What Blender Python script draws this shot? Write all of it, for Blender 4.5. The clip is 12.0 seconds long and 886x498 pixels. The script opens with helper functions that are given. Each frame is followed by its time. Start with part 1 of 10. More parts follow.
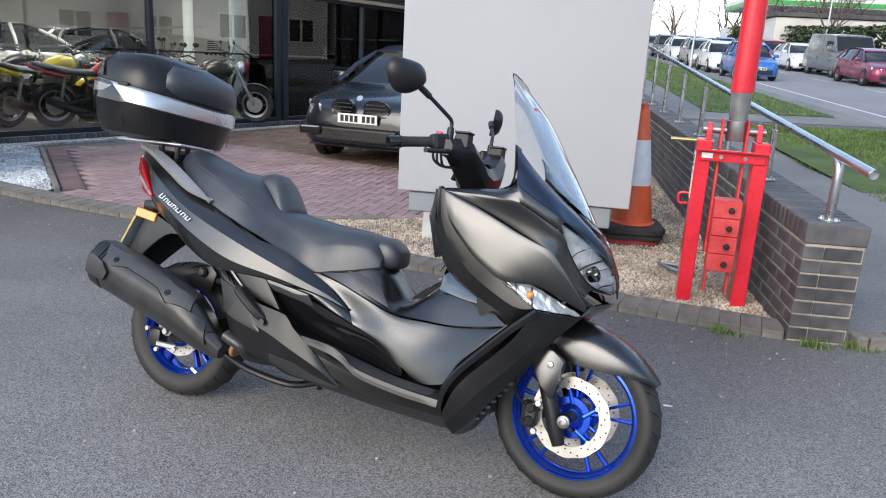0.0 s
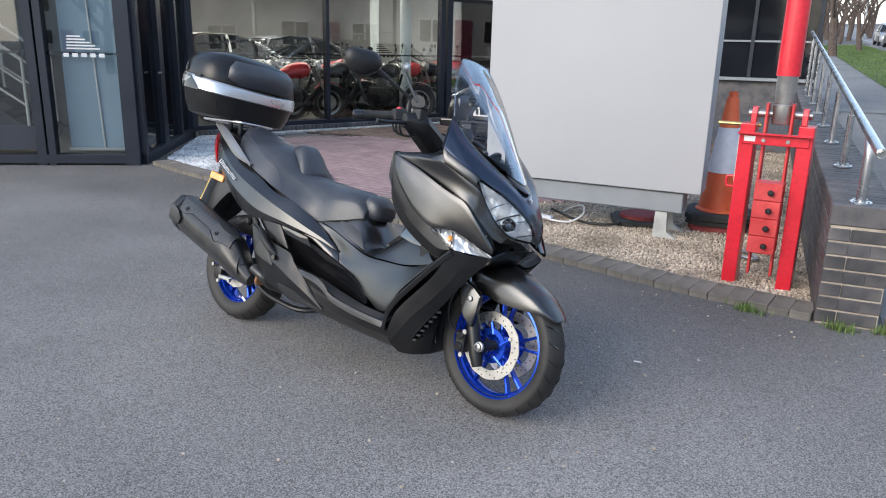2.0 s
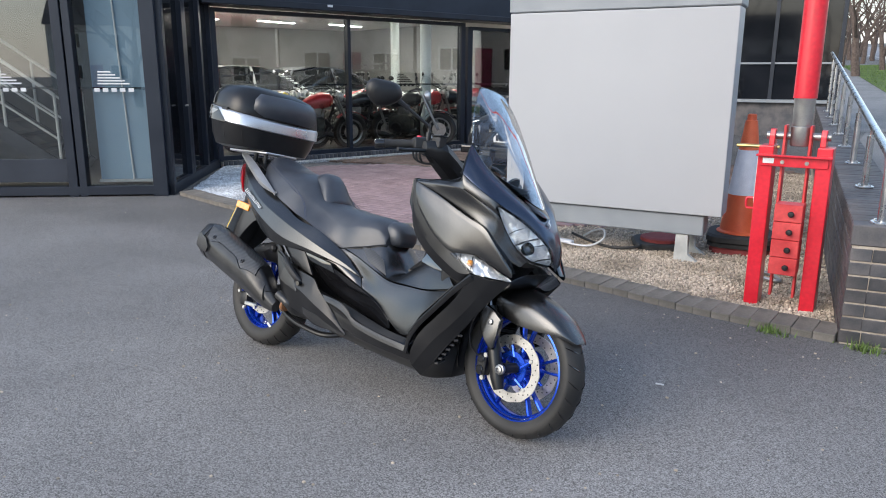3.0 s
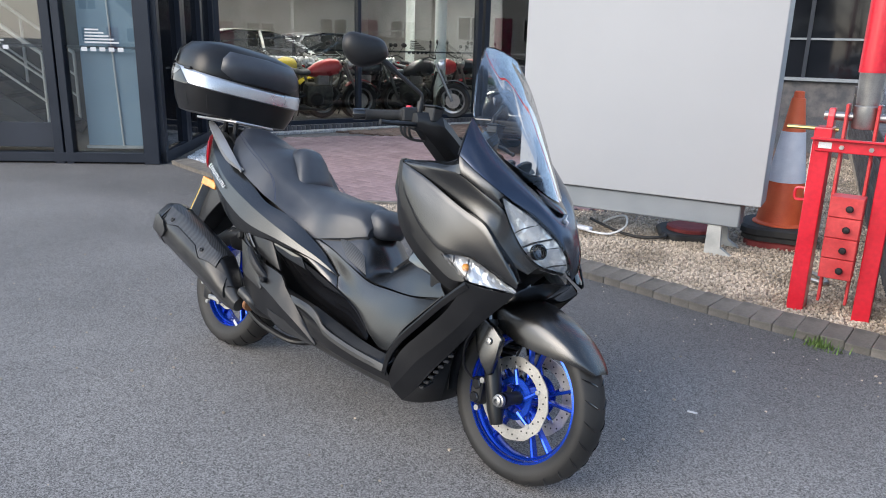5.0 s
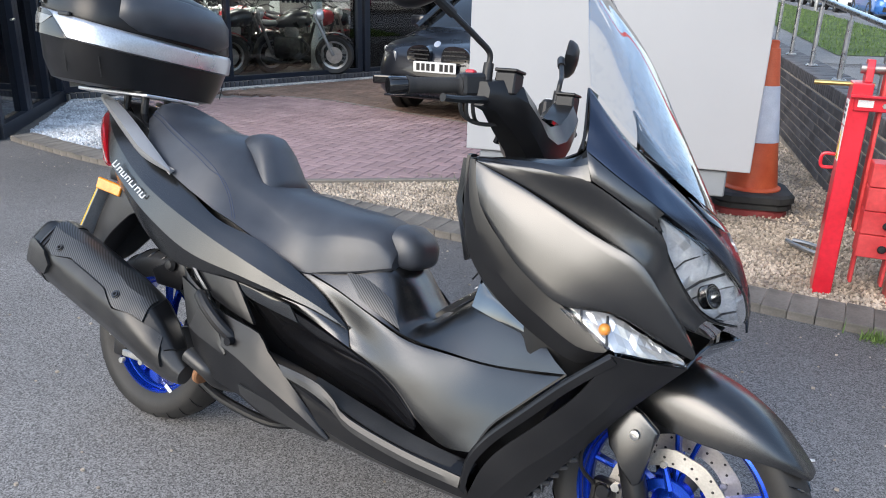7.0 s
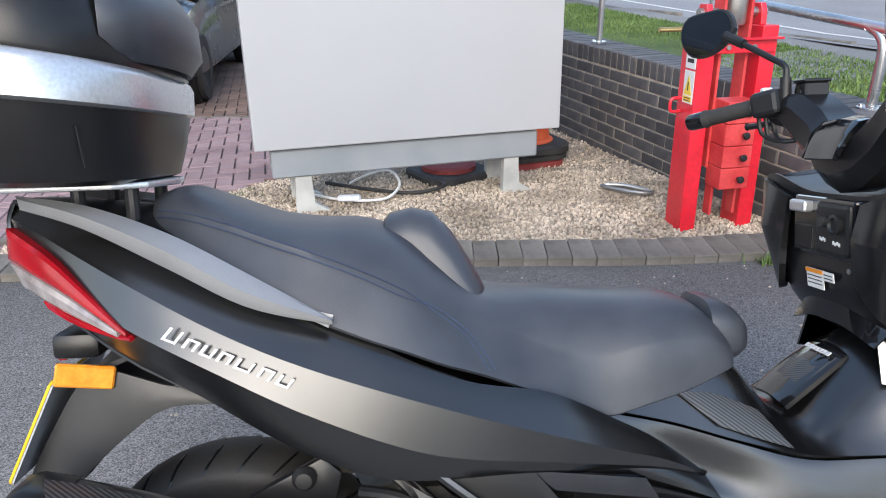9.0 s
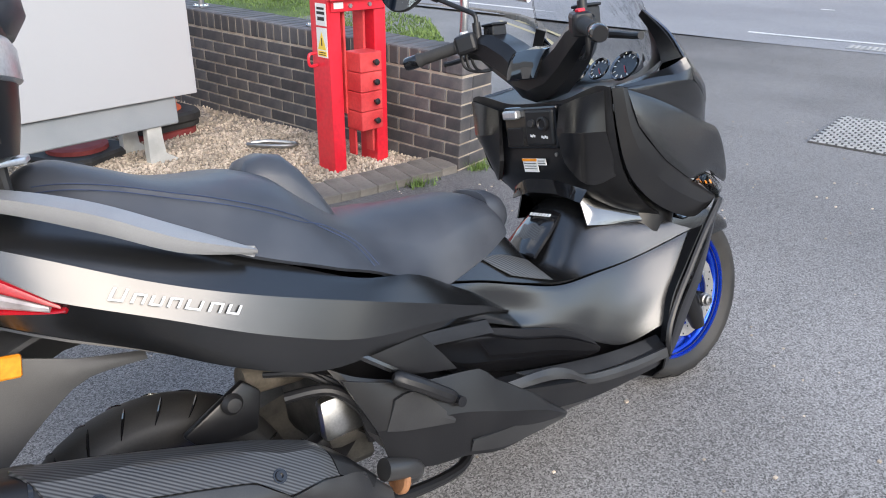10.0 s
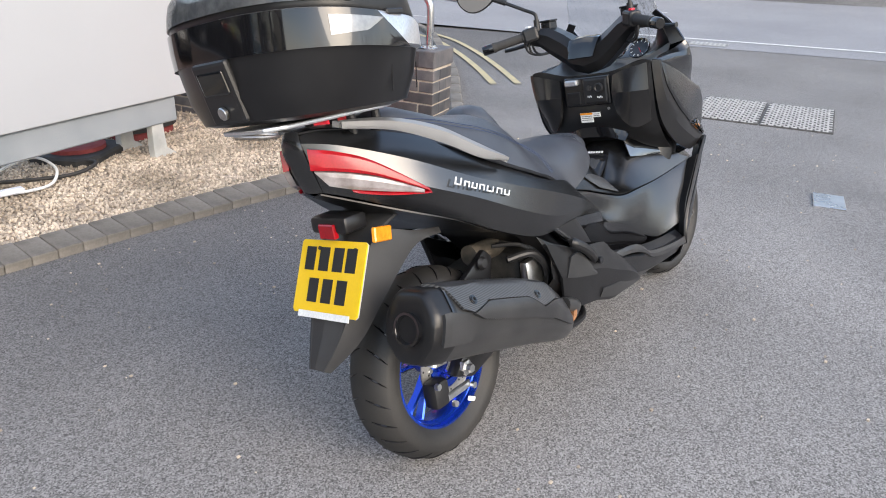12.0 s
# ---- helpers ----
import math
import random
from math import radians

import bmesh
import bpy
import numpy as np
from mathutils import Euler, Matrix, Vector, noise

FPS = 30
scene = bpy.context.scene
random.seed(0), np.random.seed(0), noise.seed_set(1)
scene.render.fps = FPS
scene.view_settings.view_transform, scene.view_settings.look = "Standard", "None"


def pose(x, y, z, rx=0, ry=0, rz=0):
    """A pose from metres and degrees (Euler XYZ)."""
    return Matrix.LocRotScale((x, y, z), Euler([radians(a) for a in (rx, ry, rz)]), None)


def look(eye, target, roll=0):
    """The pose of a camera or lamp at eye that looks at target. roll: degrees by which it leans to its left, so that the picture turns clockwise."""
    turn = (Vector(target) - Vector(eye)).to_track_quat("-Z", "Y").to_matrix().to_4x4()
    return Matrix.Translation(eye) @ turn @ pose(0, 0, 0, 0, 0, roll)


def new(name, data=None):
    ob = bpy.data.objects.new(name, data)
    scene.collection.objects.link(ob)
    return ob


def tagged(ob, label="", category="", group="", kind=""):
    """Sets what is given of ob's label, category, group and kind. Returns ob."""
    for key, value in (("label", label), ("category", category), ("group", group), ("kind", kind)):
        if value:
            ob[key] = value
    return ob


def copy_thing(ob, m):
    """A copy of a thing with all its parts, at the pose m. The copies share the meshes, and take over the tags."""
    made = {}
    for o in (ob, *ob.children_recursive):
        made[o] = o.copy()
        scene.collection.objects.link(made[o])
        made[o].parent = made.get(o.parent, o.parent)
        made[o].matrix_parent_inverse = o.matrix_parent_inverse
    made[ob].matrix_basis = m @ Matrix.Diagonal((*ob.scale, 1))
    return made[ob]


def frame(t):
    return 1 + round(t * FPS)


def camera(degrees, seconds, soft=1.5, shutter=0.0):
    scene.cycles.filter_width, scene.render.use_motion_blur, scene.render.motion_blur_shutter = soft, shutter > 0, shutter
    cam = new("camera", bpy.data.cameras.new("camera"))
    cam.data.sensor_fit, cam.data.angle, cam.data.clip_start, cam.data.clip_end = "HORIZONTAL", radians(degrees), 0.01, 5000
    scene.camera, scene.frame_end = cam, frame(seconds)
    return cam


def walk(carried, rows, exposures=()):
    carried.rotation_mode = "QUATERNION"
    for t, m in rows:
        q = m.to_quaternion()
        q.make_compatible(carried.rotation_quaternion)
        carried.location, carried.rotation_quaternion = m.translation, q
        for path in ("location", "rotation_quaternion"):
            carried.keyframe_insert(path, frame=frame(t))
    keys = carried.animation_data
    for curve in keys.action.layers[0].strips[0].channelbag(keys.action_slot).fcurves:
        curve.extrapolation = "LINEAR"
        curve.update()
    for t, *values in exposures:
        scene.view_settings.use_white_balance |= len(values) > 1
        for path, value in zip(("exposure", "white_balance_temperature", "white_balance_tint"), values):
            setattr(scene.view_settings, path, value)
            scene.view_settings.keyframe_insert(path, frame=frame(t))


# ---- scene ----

# camera and walk
cam = camera(62.6, 12.0, soft=1.0)
PATH = [
    (0, (2.104, -2.114, 1.378), (1.266, -0.371, 0.864), 3.1),
    (0.5, (2.42, -2.083, 1.374), (1.424, -0.43, 0.849), 3.7),
    (1, (2.678, -2.141, 1.38), (1.562, -0.574, 0.833), 3.5),
    (1.5, (2.96, -2.082, 1.352), (1.748, -0.59, 0.799), 2.5),
    (2, (3.157, -2.066, 1.371), (1.871, -0.631, 0.839), 1.4),
    (2.5, (3.197, -2.078, 1.371), (1.862, -0.67, 0.885), 0.4),
    (2.7, (3.201, -2.103, 1.38), (1.859, -0.696, 0.913), 0.3),
    (4.3, (3.136, -1.935, 1.36), (1.778, -0.544, 0.891), 0.7),
    (4.5, (3.066, -1.871, 1.346), (1.707, -0.486, 0.86), 0.9),
    (5, (2.866, -1.643, 1.332), (1.507, -0.277, 0.795), 1.6),
    (5.5, (2.755, -1.381, 1.302), (1.408, -0.022, 0.721), 2.2),
    (6, (2.579, -1.298, 1.279), (1.283, 0.099, 0.672), 2.3),
    (6.5, (2.219, -1.371, 1.286), (1.026, 0.108, 0.66), 2.0),
    (7, (1.878, -1.335, 1.275), (0.834, 0.244, 0.63), 1.6),
    (7.5, (1.487, -1.248, 1.3), (0.61, 0.422, 0.637), 0.9),
    (7.7, (1.312, -1.247, 1.284), (0.509, 0.456, 0.612), 0.6),
    (9.3, (0.212, -1.048, 1.304), (0.636, 0.753, 0.545), -0.6),
    (9.5, (0.126, -1.067, 1.324), (0.846, 0.622, 0.53), -0.0),
    (10, (-0.158, -1.198, 1.316), (0.889, 0.292, 0.489), 0.7),
    (10.5, (-0.492, -1.238, 1.342), (0.666, 0.157, 0.497), 1.4),
    (11, (-0.834, -1.181, 1.348), (0.394, 0.153, 0.502), 1.5),
    (11.5, (-1.083, -1.233, 1.351), (0.203, 0.051, 0.516), 1.7),
    (12, (-1.262, -1.259, 1.366), (0.097, -0.03, 0.562), 1.4),
]
walk(cam, [(t, look(eye, target, roll)) for t, eye, target, roll in PATH],
     exposures=[(0, 0.22, 6900, 9), (4.3, 0.24, 6900, 9), (7.7, 0.42, 6900, 9), (9.3, 0.50, 6900, 9), (10.5, 0.64, 7300, 11), (12, 0.66, 7500, 11)])

# ---------------------------------------------------------------- light
SUN_EL, SUN_AZ = 30.0, 188.0   # degrees; azimuth clockwise from +y
world = bpy.data.worlds.new("sky")
scene.world = world
world.use_nodes = True
_n = world.node_tree.nodes
_bg = _n["Background"]
_sky = _n.new("ShaderNodeTexSky")
_sky.sky_type = "NISHITA"
_sky.sun_disc = False
_sky.sun_elevation = radians(SUN_EL)
_sky.sun_rotation = radians(SUN_AZ)
_sky.air_density, _sky.dust_density, _sky.ozone_density = 1.1, 1.0, 2.0
# broken white cloud over the blue
_tc = _n.new("ShaderNodeTexCoord")
_mp = _n.new("ShaderNodeMapping")
_mp.inputs["Scale"].default_value = (1.0, 1.0, 2.6)
_nz = _n.new("ShaderNodeTexNoise")
_nz.inputs["Scale"].default_value = 2.3
_nz.inputs["Detail"].default_value = 7.0
_cr = _n.new("ShaderNodeValToRGB")
_cr.color_ramp.elements[0].position, _cr.color_ramp.elements[0].color = 0.58, (0.03, 0.03, 0.03, 1)
_cr.color_ramp.elements[1].position, _cr.color_ramp.elements[1].color = 0.78, (0.9, 0.9, 0.9, 1)
_mx = _n.new("ShaderNodeMix")
_mx.data_type = "RGBA"
_mx.inputs[7].default_value = (6.0, 6.2, 6.6, 1)
_l = world.node_tree.links
_l.new(_tc.outputs["Generated"], _mp.inputs["Vector"])
_l.new(_mp.outputs["Vector"], _nz.inputs["Vector"])
_l.new(_nz.outputs["Fac"], _cr.inputs["Fac"])
_l.new(_cr.outputs["Color"], _mx.inputs[0])
_l.new(_sky.outputs["Color"], _mx.inputs[6])
# pale haze towards the horizon
_sx = _n.new("ShaderNodeSeparateXYZ")
_hz = _n.new("ShaderNodeMapRange")
_hz.inputs["From Min"].default_value, _hz.inputs["From Max"].default_value = 0.0, 0.34
_hz.inputs["To Min"].default_value, _hz.inputs["To Max"].default_value = 0.8, 0.0
_hz.interpolation_type = "SMOOTHSTEP"
_mh = _n.new("ShaderNodeMix")
_mh.data_type = "RGBA"
_mh.inputs[7].default_value = (5.2, 5.3, 5.6, 1)
_l.new(_tc.outputs["Generated"], _sx.inputs[0])
_l.new(_sx.outputs["Z"], _hz.inputs["Value"])
_l.new(_hz.outputs["Result"], _mh.inputs[0])
_l.new(_mx.outputs[2], _mh.inputs[6])
_l.new(_mh.outputs[2], _bg.inputs["Color"])
_bg.inputs["Strength"].default_value = 0.30
_sun = bpy.data.lights.new("sun", "SUN")
_sun.energy, _sun.angle, _sun.color = 1.7, radians(46), (1.0, 0.94, 0.88)
_az, _el = radians(SUN_AZ), radians(SUN_EL)
_d = Vector((math.sin(_az) * math.cos(_el), math.cos(_az) * math.cos(_el), math.sin(_el)))
sun = new("sun", _sun)
sun.matrix_world = look(_d * 50, (0, 0, 0))

# ---------------------------------------------------------------- materials
def surface(name, c1, c2=None, scale=8.0, rough=0.5, metal=0.0, bump=0.0, bscale=200.0, rvar=0.08, coat=0.0,
            detail=6.0, speck=None, sscale=600.0, island=0.0, objvar=0.0, mid=(0.35, 0.65), dist=0.002, spec=0.5, fine=0.12):
    """Two-scale procedural surface: slow blotches between c1 and c2, fine grain, bump."""
    m = bpy.data.materials.new(name)
    m.use_nodes = True
    nt = m.node_tree
    n, l = nt.nodes, nt.links
    b = n["Principled BSDF"]
    c2 = c2 or tuple(min(1, v * 1.25) for v in c1)
    tc = n.new("ShaderNodeTexCoord")
    nz = n.new("ShaderNodeTexNoise")
    nz.inputs["Scale"].default_value, nz.inputs["Detail"].default_value = scale, detail
    l.new(tc.outputs["Object"], nz.inputs["Vector"])
    r = n.new("ShaderNodeValToRGB")
    r.color_ramp.elements[0].position, r.color_ramp.elements[1].position = mid
    r.color_ramp.elements[0].color, r.color_ramp.elements[1].color = (*c1, 1), (*c2, 1)
    l.new(nz.outputs["Fac"], r.inputs["Fac"])
    col = r.outputs["Color"]
    nf = n.new("ShaderNodeTexNoise")
    nf.inputs["Scale"].default_value, nf.inputs["Detail"].default_value = bscale, 3.0
    l.new(tc.outputs["Object"], nf.inputs["Vector"])

    def times(colour, fac_socket, lo, hi):
        mr = n.new("ShaderNodeMapRange")
        mr.inputs["To Min"].default_value, mr.inputs["To Max"].default_value = lo, hi
        l.new(fac_socket, mr.inputs["Value"])
        mx = n.new("ShaderNodeMix")
        mx.data_type, mx.blend_type = "RGBA", "MULTIPLY"
        mx.inputs[0].default_value = 1.0
        l.new(colour, mx.inputs[6])
        l.new(mr.outputs["Result"], mx.inputs[7])
        return mx.outputs[2]

    if fine:
        col = times(col, nf.outputs["Fac"], 1 - fine * 2, 1 + fine * 2)
    if speck:
        vo = n.new("ShaderNodeTexVoronoi")
        vo.inputs["Scale"].default_value = sscale
        l.new(tc.outputs["Object"], vo.inputs["Vector"])
        sp = n.new("ShaderNodeSeparateColor")
        l.new(vo.outputs["Color"], sp.inputs["Color"])
        col = times(col, sp.outputs["Red"], speck[0], speck[1])
    if island:
        g = n.new("ShaderNodeNewGeometry")
        col = times(col, g.outputs["Random Per Island"], 1 - island, 1 + island)
    if objvar:
        oi = n.new("ShaderNodeObjectInfo")
        col = times(col, oi.outputs["Random"], 1 - objvar, 1 + objvar)
    l.new(col, b.inputs["Base Color"])
    mr = n.new("ShaderNodeMapRange")
    mr.inputs["To Min"].default_value, mr.inputs["To Max"].default_value = max(0.02, rough - rvar), min(1, rough + rvar)
    l.new(nz.outputs["Fac"], mr.inputs["Value"])
    l.new(mr.outputs["Result"], b.inputs["Roughness"])
    b.inputs["Metallic"].default_value = metal
    b.inputs["Specular IOR Level"].default_value = spec
    b.inputs["Coat Weight"].default_value = coat
    b.inputs["Coat Roughness"].default_value = 0.06
    if bump:
        bp = n.new("ShaderNodeBump")
        bp.inputs["Strength"].default_value, bp.inputs["Distance"].default_value = bump, dist
        src = nf.outputs["Fac"]
        if speck:
            src = sp.outputs["Green"]
        l.new(src, bp.inputs["Height"])
        l.new(bp.outputs["Normal"], b.inputs["Normal"])
    return m


def glass(name, tint=(1, 1, 1), rough=0.0, ior=1.45):
    m = bpy.data.materials.new(name)
    m.use_nodes = True
    b = m.node_tree.nodes["Principled BSDF"]
    b.inputs["Base Color"].default_value = (*tint, 1)
    b.inputs["Transmission Weight"].default_value = 1.0
    b.inputs["Roughness"].default_value = rough
    b.inputs["IOR"].default_value = ior
    return m


def pane(name, tint=(1, 1, 1), gloss=0.0, ior=1.5):
    """Thin clear sheet: see-through with a Fresnel sheen."""
    m = bpy.data.materials.new(name)
    m.use_nodes = True
    n, l = m.node_tree.nodes, m.node_tree.links
    out = n["Material Output"]
    n.remove(n["Principled BSDF"])
    tr = n.new("ShaderNodeBsdfTransparent")
    tr.inputs["Color"].default_value = (*tint, 1)
    gl = n.new("ShaderNodeBsdfGlossy")
    gl.inputs["Roughness"].default_value = 0.01
    fr = n.new("ShaderNodeFresnel")
    fr.inputs["IOR"].default_value = ior
    ad = n.new("ShaderNodeMath")
    ad.operation, ad.use_clamp = "ADD", True
    ad.inputs[1].default_value = gloss
    mx = n.new("ShaderNodeMixShader")
    l.new(fr.outputs["Fac"], ad.inputs[0])
    l.new(ad.outputs["Value"], mx.inputs["Fac"])
    l.new(tr.outputs["BSDF"], mx.inputs[1])
    l.new(gl.outputs["BSDF"], mx.inputs[2])
    l.new(mx.outputs["Shader"], out.inputs["Surface"])
    return m


def lamp_glow(name, colour, strength):
    m = bpy.data.materials.new(name)
    m.use_nodes = True
    b = m.node_tree.nodes["Principled BSDF"]
    b.inputs["Base Color"].default_value = (*colour, 1)
    b.inputs["Emission Color"].default_value = (*colour, 1)
    b.inputs["Emission Strength"].default_value = strength
    return m


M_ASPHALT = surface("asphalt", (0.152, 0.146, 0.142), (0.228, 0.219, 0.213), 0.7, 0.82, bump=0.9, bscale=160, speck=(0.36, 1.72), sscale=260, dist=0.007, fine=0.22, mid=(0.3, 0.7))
def edging_tone(m):
    """Tarmac tone by position: darker beside the edging, paler away, with a wandering border."""
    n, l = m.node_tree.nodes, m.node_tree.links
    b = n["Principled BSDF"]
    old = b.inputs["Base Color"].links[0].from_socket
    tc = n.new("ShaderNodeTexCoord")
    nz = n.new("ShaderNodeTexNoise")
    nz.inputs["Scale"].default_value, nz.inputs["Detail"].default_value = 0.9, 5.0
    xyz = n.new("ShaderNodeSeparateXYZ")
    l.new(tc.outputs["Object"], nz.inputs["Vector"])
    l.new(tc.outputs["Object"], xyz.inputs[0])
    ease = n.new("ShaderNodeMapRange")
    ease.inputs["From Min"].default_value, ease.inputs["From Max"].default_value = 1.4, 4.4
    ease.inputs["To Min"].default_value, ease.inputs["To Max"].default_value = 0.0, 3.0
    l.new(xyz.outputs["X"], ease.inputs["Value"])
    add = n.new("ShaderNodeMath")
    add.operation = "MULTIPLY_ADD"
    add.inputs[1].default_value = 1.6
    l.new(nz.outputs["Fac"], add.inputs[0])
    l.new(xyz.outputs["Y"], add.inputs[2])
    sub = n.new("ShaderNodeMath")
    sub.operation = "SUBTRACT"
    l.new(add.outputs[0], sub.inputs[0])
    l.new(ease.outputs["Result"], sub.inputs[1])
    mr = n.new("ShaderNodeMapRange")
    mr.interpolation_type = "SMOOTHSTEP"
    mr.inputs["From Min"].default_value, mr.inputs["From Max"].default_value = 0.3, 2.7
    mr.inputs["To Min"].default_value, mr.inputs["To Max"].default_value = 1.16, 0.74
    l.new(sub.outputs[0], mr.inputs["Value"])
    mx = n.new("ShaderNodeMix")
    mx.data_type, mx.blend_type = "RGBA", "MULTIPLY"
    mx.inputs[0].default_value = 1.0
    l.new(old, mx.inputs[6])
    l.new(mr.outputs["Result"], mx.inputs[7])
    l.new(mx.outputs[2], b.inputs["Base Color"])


edging_tone(M_ASPHALT)
M_ROAD = surface("road_asphalt", (0.225, 0.226, 0.238), (0.28, 0.281, 0.292), 0.4, 0.85, bump=0.5, bscale=120, speck=(0.75, 1.25), sscale=120, dist=0.004)
M_PATH = surface("path_asphalt", (0.17, 0.17, 0.17), (0.23, 0.228, 0.225), 0.8, 0.9, bump=0.5, bscale=150, speck=(0.7, 1.3), sscale=150, dist=0.004)
M_KERB = surface("concrete_edging", (0.12, 0.108, 0.094), (0.23, 0.21, 0.185), 5.0, 0.9, bump=0.6, bscale=120, objvar=0.10, dist=0.003)
M_JOINT = surface("joint_sand", (0.10, 0.094, 0.085), (0.17, 0.16, 0.145), 9.0, 0.95, bump=0.5, bscale=200)
M_GRAVEL = surface("gravel_stone", (0.32, 0.265, 0.205), (0.58, 0.49, 0.395), 3.0, 0.85, bump=0.3, bscale=300, island=0.38)
M_GRAVEL_W = surface("white_gravel_stone", (0.45, 0.46, 0.47), (0.72, 0.73, 0.74), 3.0, 0.85, bump=0.3, bscale=300, island=0.32)
M_SOIL = surface("gravel_bed", (0.22, 0.18, 0.14), (0.40, 0.33, 0.265), 6.0, 0.95, bump=0.8, bscale=90, speck=(0.5, 1.5), sscale=60, dist=0.01)
M_SOIL_W = surface("white_gravel_bed", (0.33, 0.33, 0.33), (0.5, 0.5, 0.5), 6.0, 0.95, bump=0.8, bscale=90, speck=(0.5, 1.4), sscale=60, dist=0.01)
M_PAVER = surface("pink_paver", (0.25, 0.165, 0.17), (0.36, 0.25, 0.25), 2.0, 0.85, bump=0.4, bscale=180, objvar=0.12, island=0.12)
M_PAVER_D = surface("brown_paver", (0.13, 0.085, 0.065), (0.21, 0.135, 0.105), 2.0, 0.85, bump=0.4, bscale=180, island=0.2)
M_PAVER_B = surface("dark_border_paver", (0.14, 0.085, 0.09), (0.2, 0.13, 0.135), 2.0, 0.85, bump=0.4, bscale=180, island=0.15)
M_BRICK = surface("blue_brick", (0.05, 0.052, 0.058), (0.115, 0.105, 0.105), 7.0, 0.62, bump=0.35, bscale=140, objvar=0.3, rvar=0.15)
M_MORTAR = surface("mortar", (0.30, 0.25, 0.20), (0.46, 0.40, 0.33), 9.0, 0.95, bump=0.5, bscale=200)
M_GRASS_BED = surface("grass_bed", (0.05, 0.085, 0.02), (0.10, 0.15, 0.04), 1.2, 0.95, bump=0.8, bscale=60, dist=0.02)
M_GRASS = surface("grass_blades", (0.07, 0.13, 0.025), (0.15, 0.22, 0.06), 1.5, 0.7, island=0.35)
M_SIGN = surface("white_sign_panel", (0.375, 0.385, 0.405), (0.40, 0.41, 0.43), 0.9, 0.42, rvar=0.05, fine=0.01)
M_SIGN_GREY = surface("grey_painted_steel", (0.22, 0.245, 0.265), (0.28, 0.30, 0.32), 3.0, 0.5, bump=0.05)
M_FOOT = surface("galvanised_foot", (0.42, 0.43, 0.42), (0.58, 0.59, 0.57), 9.0, 0.6, metal=0.3, bump=0.15)
M_RED = surface("red_gloss_paint", (0.60, 0.012, 0.028), (0.70, 0.02, 0.04), 3.0, 0.33, rvar=0.1, coat=0.35, bump=0.06, bscale=40)
M_RED_W = surface("worn_red_paint", (0.50, 0.03, 0.035), (0.68, 0.075, 0.075), 6.0, 0.5, rvar=0.15, bump=0.1, bscale=60)
M_STEEL = surface("brushed_stainless", (0.52, 0.53, 0.54), (0.66, 0.67, 0.68), 6.0, 0.28, metal=1.0, rvar=0.1, bump=0.05)
M_STEEL_D = surface("dull_steel", (0.30, 0.30, 0.30), (0.48, 0.47, 0.45), 9.0, 0.42, metal=0.9, rvar=0.15, bump=0.1)
M_BRASS = surface("brass_pin", (0.45, 0.33, 0.14), (0.6, 0.45, 0.2), 12.0, 0.35, metal=1.0)
M_BLACK = surface("black_plastic", (0.009, 0.009, 0.010), (0.015, 0.015, 0.016), 12.0, 0.45, bump=0.12, bscale=500)
M_RUBBER = surface("black_rubber", (0.018, 0.018, 0.019), (0.04, 0.039, 0.038), 9.0, 0.75, bump=0.25, bscale=250)
M_CONE = surface("orange_cone_plastic", (0.66, 0.10, 0.035), (0.78, 0.16, 0.06), 6.0, 0.5, bump=0.1)
M_CONE_W = surface("white_reflective_sleeve", (0.62, 0.64, 0.70), (0.74, 0.75, 0.80), 9.0, 0.4, bump=0.05)
M_FRAME = surface("anthracite_frame", (0.014, 0.019, 0.030), (0.021, 0.027, 0.040), 2.0, 0.40, rvar=0.08, spec=0.4)
M_CLADDING = surface("dark_cladding", (0.018, 0.024, 0.036), (0.028, 0.035, 0.05), 2.0, 0.5, spec=0.4)
M_WINDOW = pane("showroom_glass", (0.90, 0.93, 0.93), 0.02)
M_DOORGLASS = pane("entrance_glass", (0.90, 0.93, 0.93), 0.06)
M_GLASS_DARK = surface("dark_tinted_glass", (0.006, 0.007, 0.009), (0.012, 0.013, 0.016), 2.0, 0.05, rvar=0.02, fine=0)
M_WHITE = surface("white_paint", (0.70, 0.70, 0.69), (0.78, 0.78, 0.77), 1.5, 0.6)
M_FLOOR = surface("showroom_tile", (0.36, 0.345, 0.32), (0.46, 0.44, 0.41), 1.5, 0.25)
M_COLUMN = surface("pale_column", (0.60, 0.66, 0.66), (0.68, 0.73, 0.73), 2.0, 0.5)
M_BANNER = surface("blue_grey_banner", (0.25, 0.37, 0.49), (0.28, 0.41, 0.53), 2.0, 0.6, fine=0.03)
M_MARK = surface("pale_marking", (0.62, 0.63, 0.64), (0.72, 0.73, 0.74), 5.0, 0.55)
M_LINE_W = surface("white_road_paint", (0.55, 0.55, 0.54), (0.7, 0.7, 0.69), 12.0, 0.8, bump=0.3)
M_LINE_Y = surface("yellow_road_paint", (0.38, 0.34, 0.22), (0.50, 0.42, 0.24), 12.0, 0.8, bump=0.3)
M_IRON = surface("cast_iron", (0.42, 0.41, 0.40), (0.62, 0.61, 0.59), 25.0, 0.5, metal=0.3, bump=0.2)
M_COVER = surface("dirty_iron", (0.05, 0.048, 0.046), (0.11, 0.105, 0.10), 20.0, 0.8, bump=0.2)
M_BARK = surface("bark", (0.07, 0.05, 0.042), (0.13, 0.10, 0.085), 9.0, 0.95)
M_LEAF = surface("hedge_leaf", (0.028, 0.05, 0.016), (0.07, 0.09, 0.03), 3.0, 0.7, island=0.3)
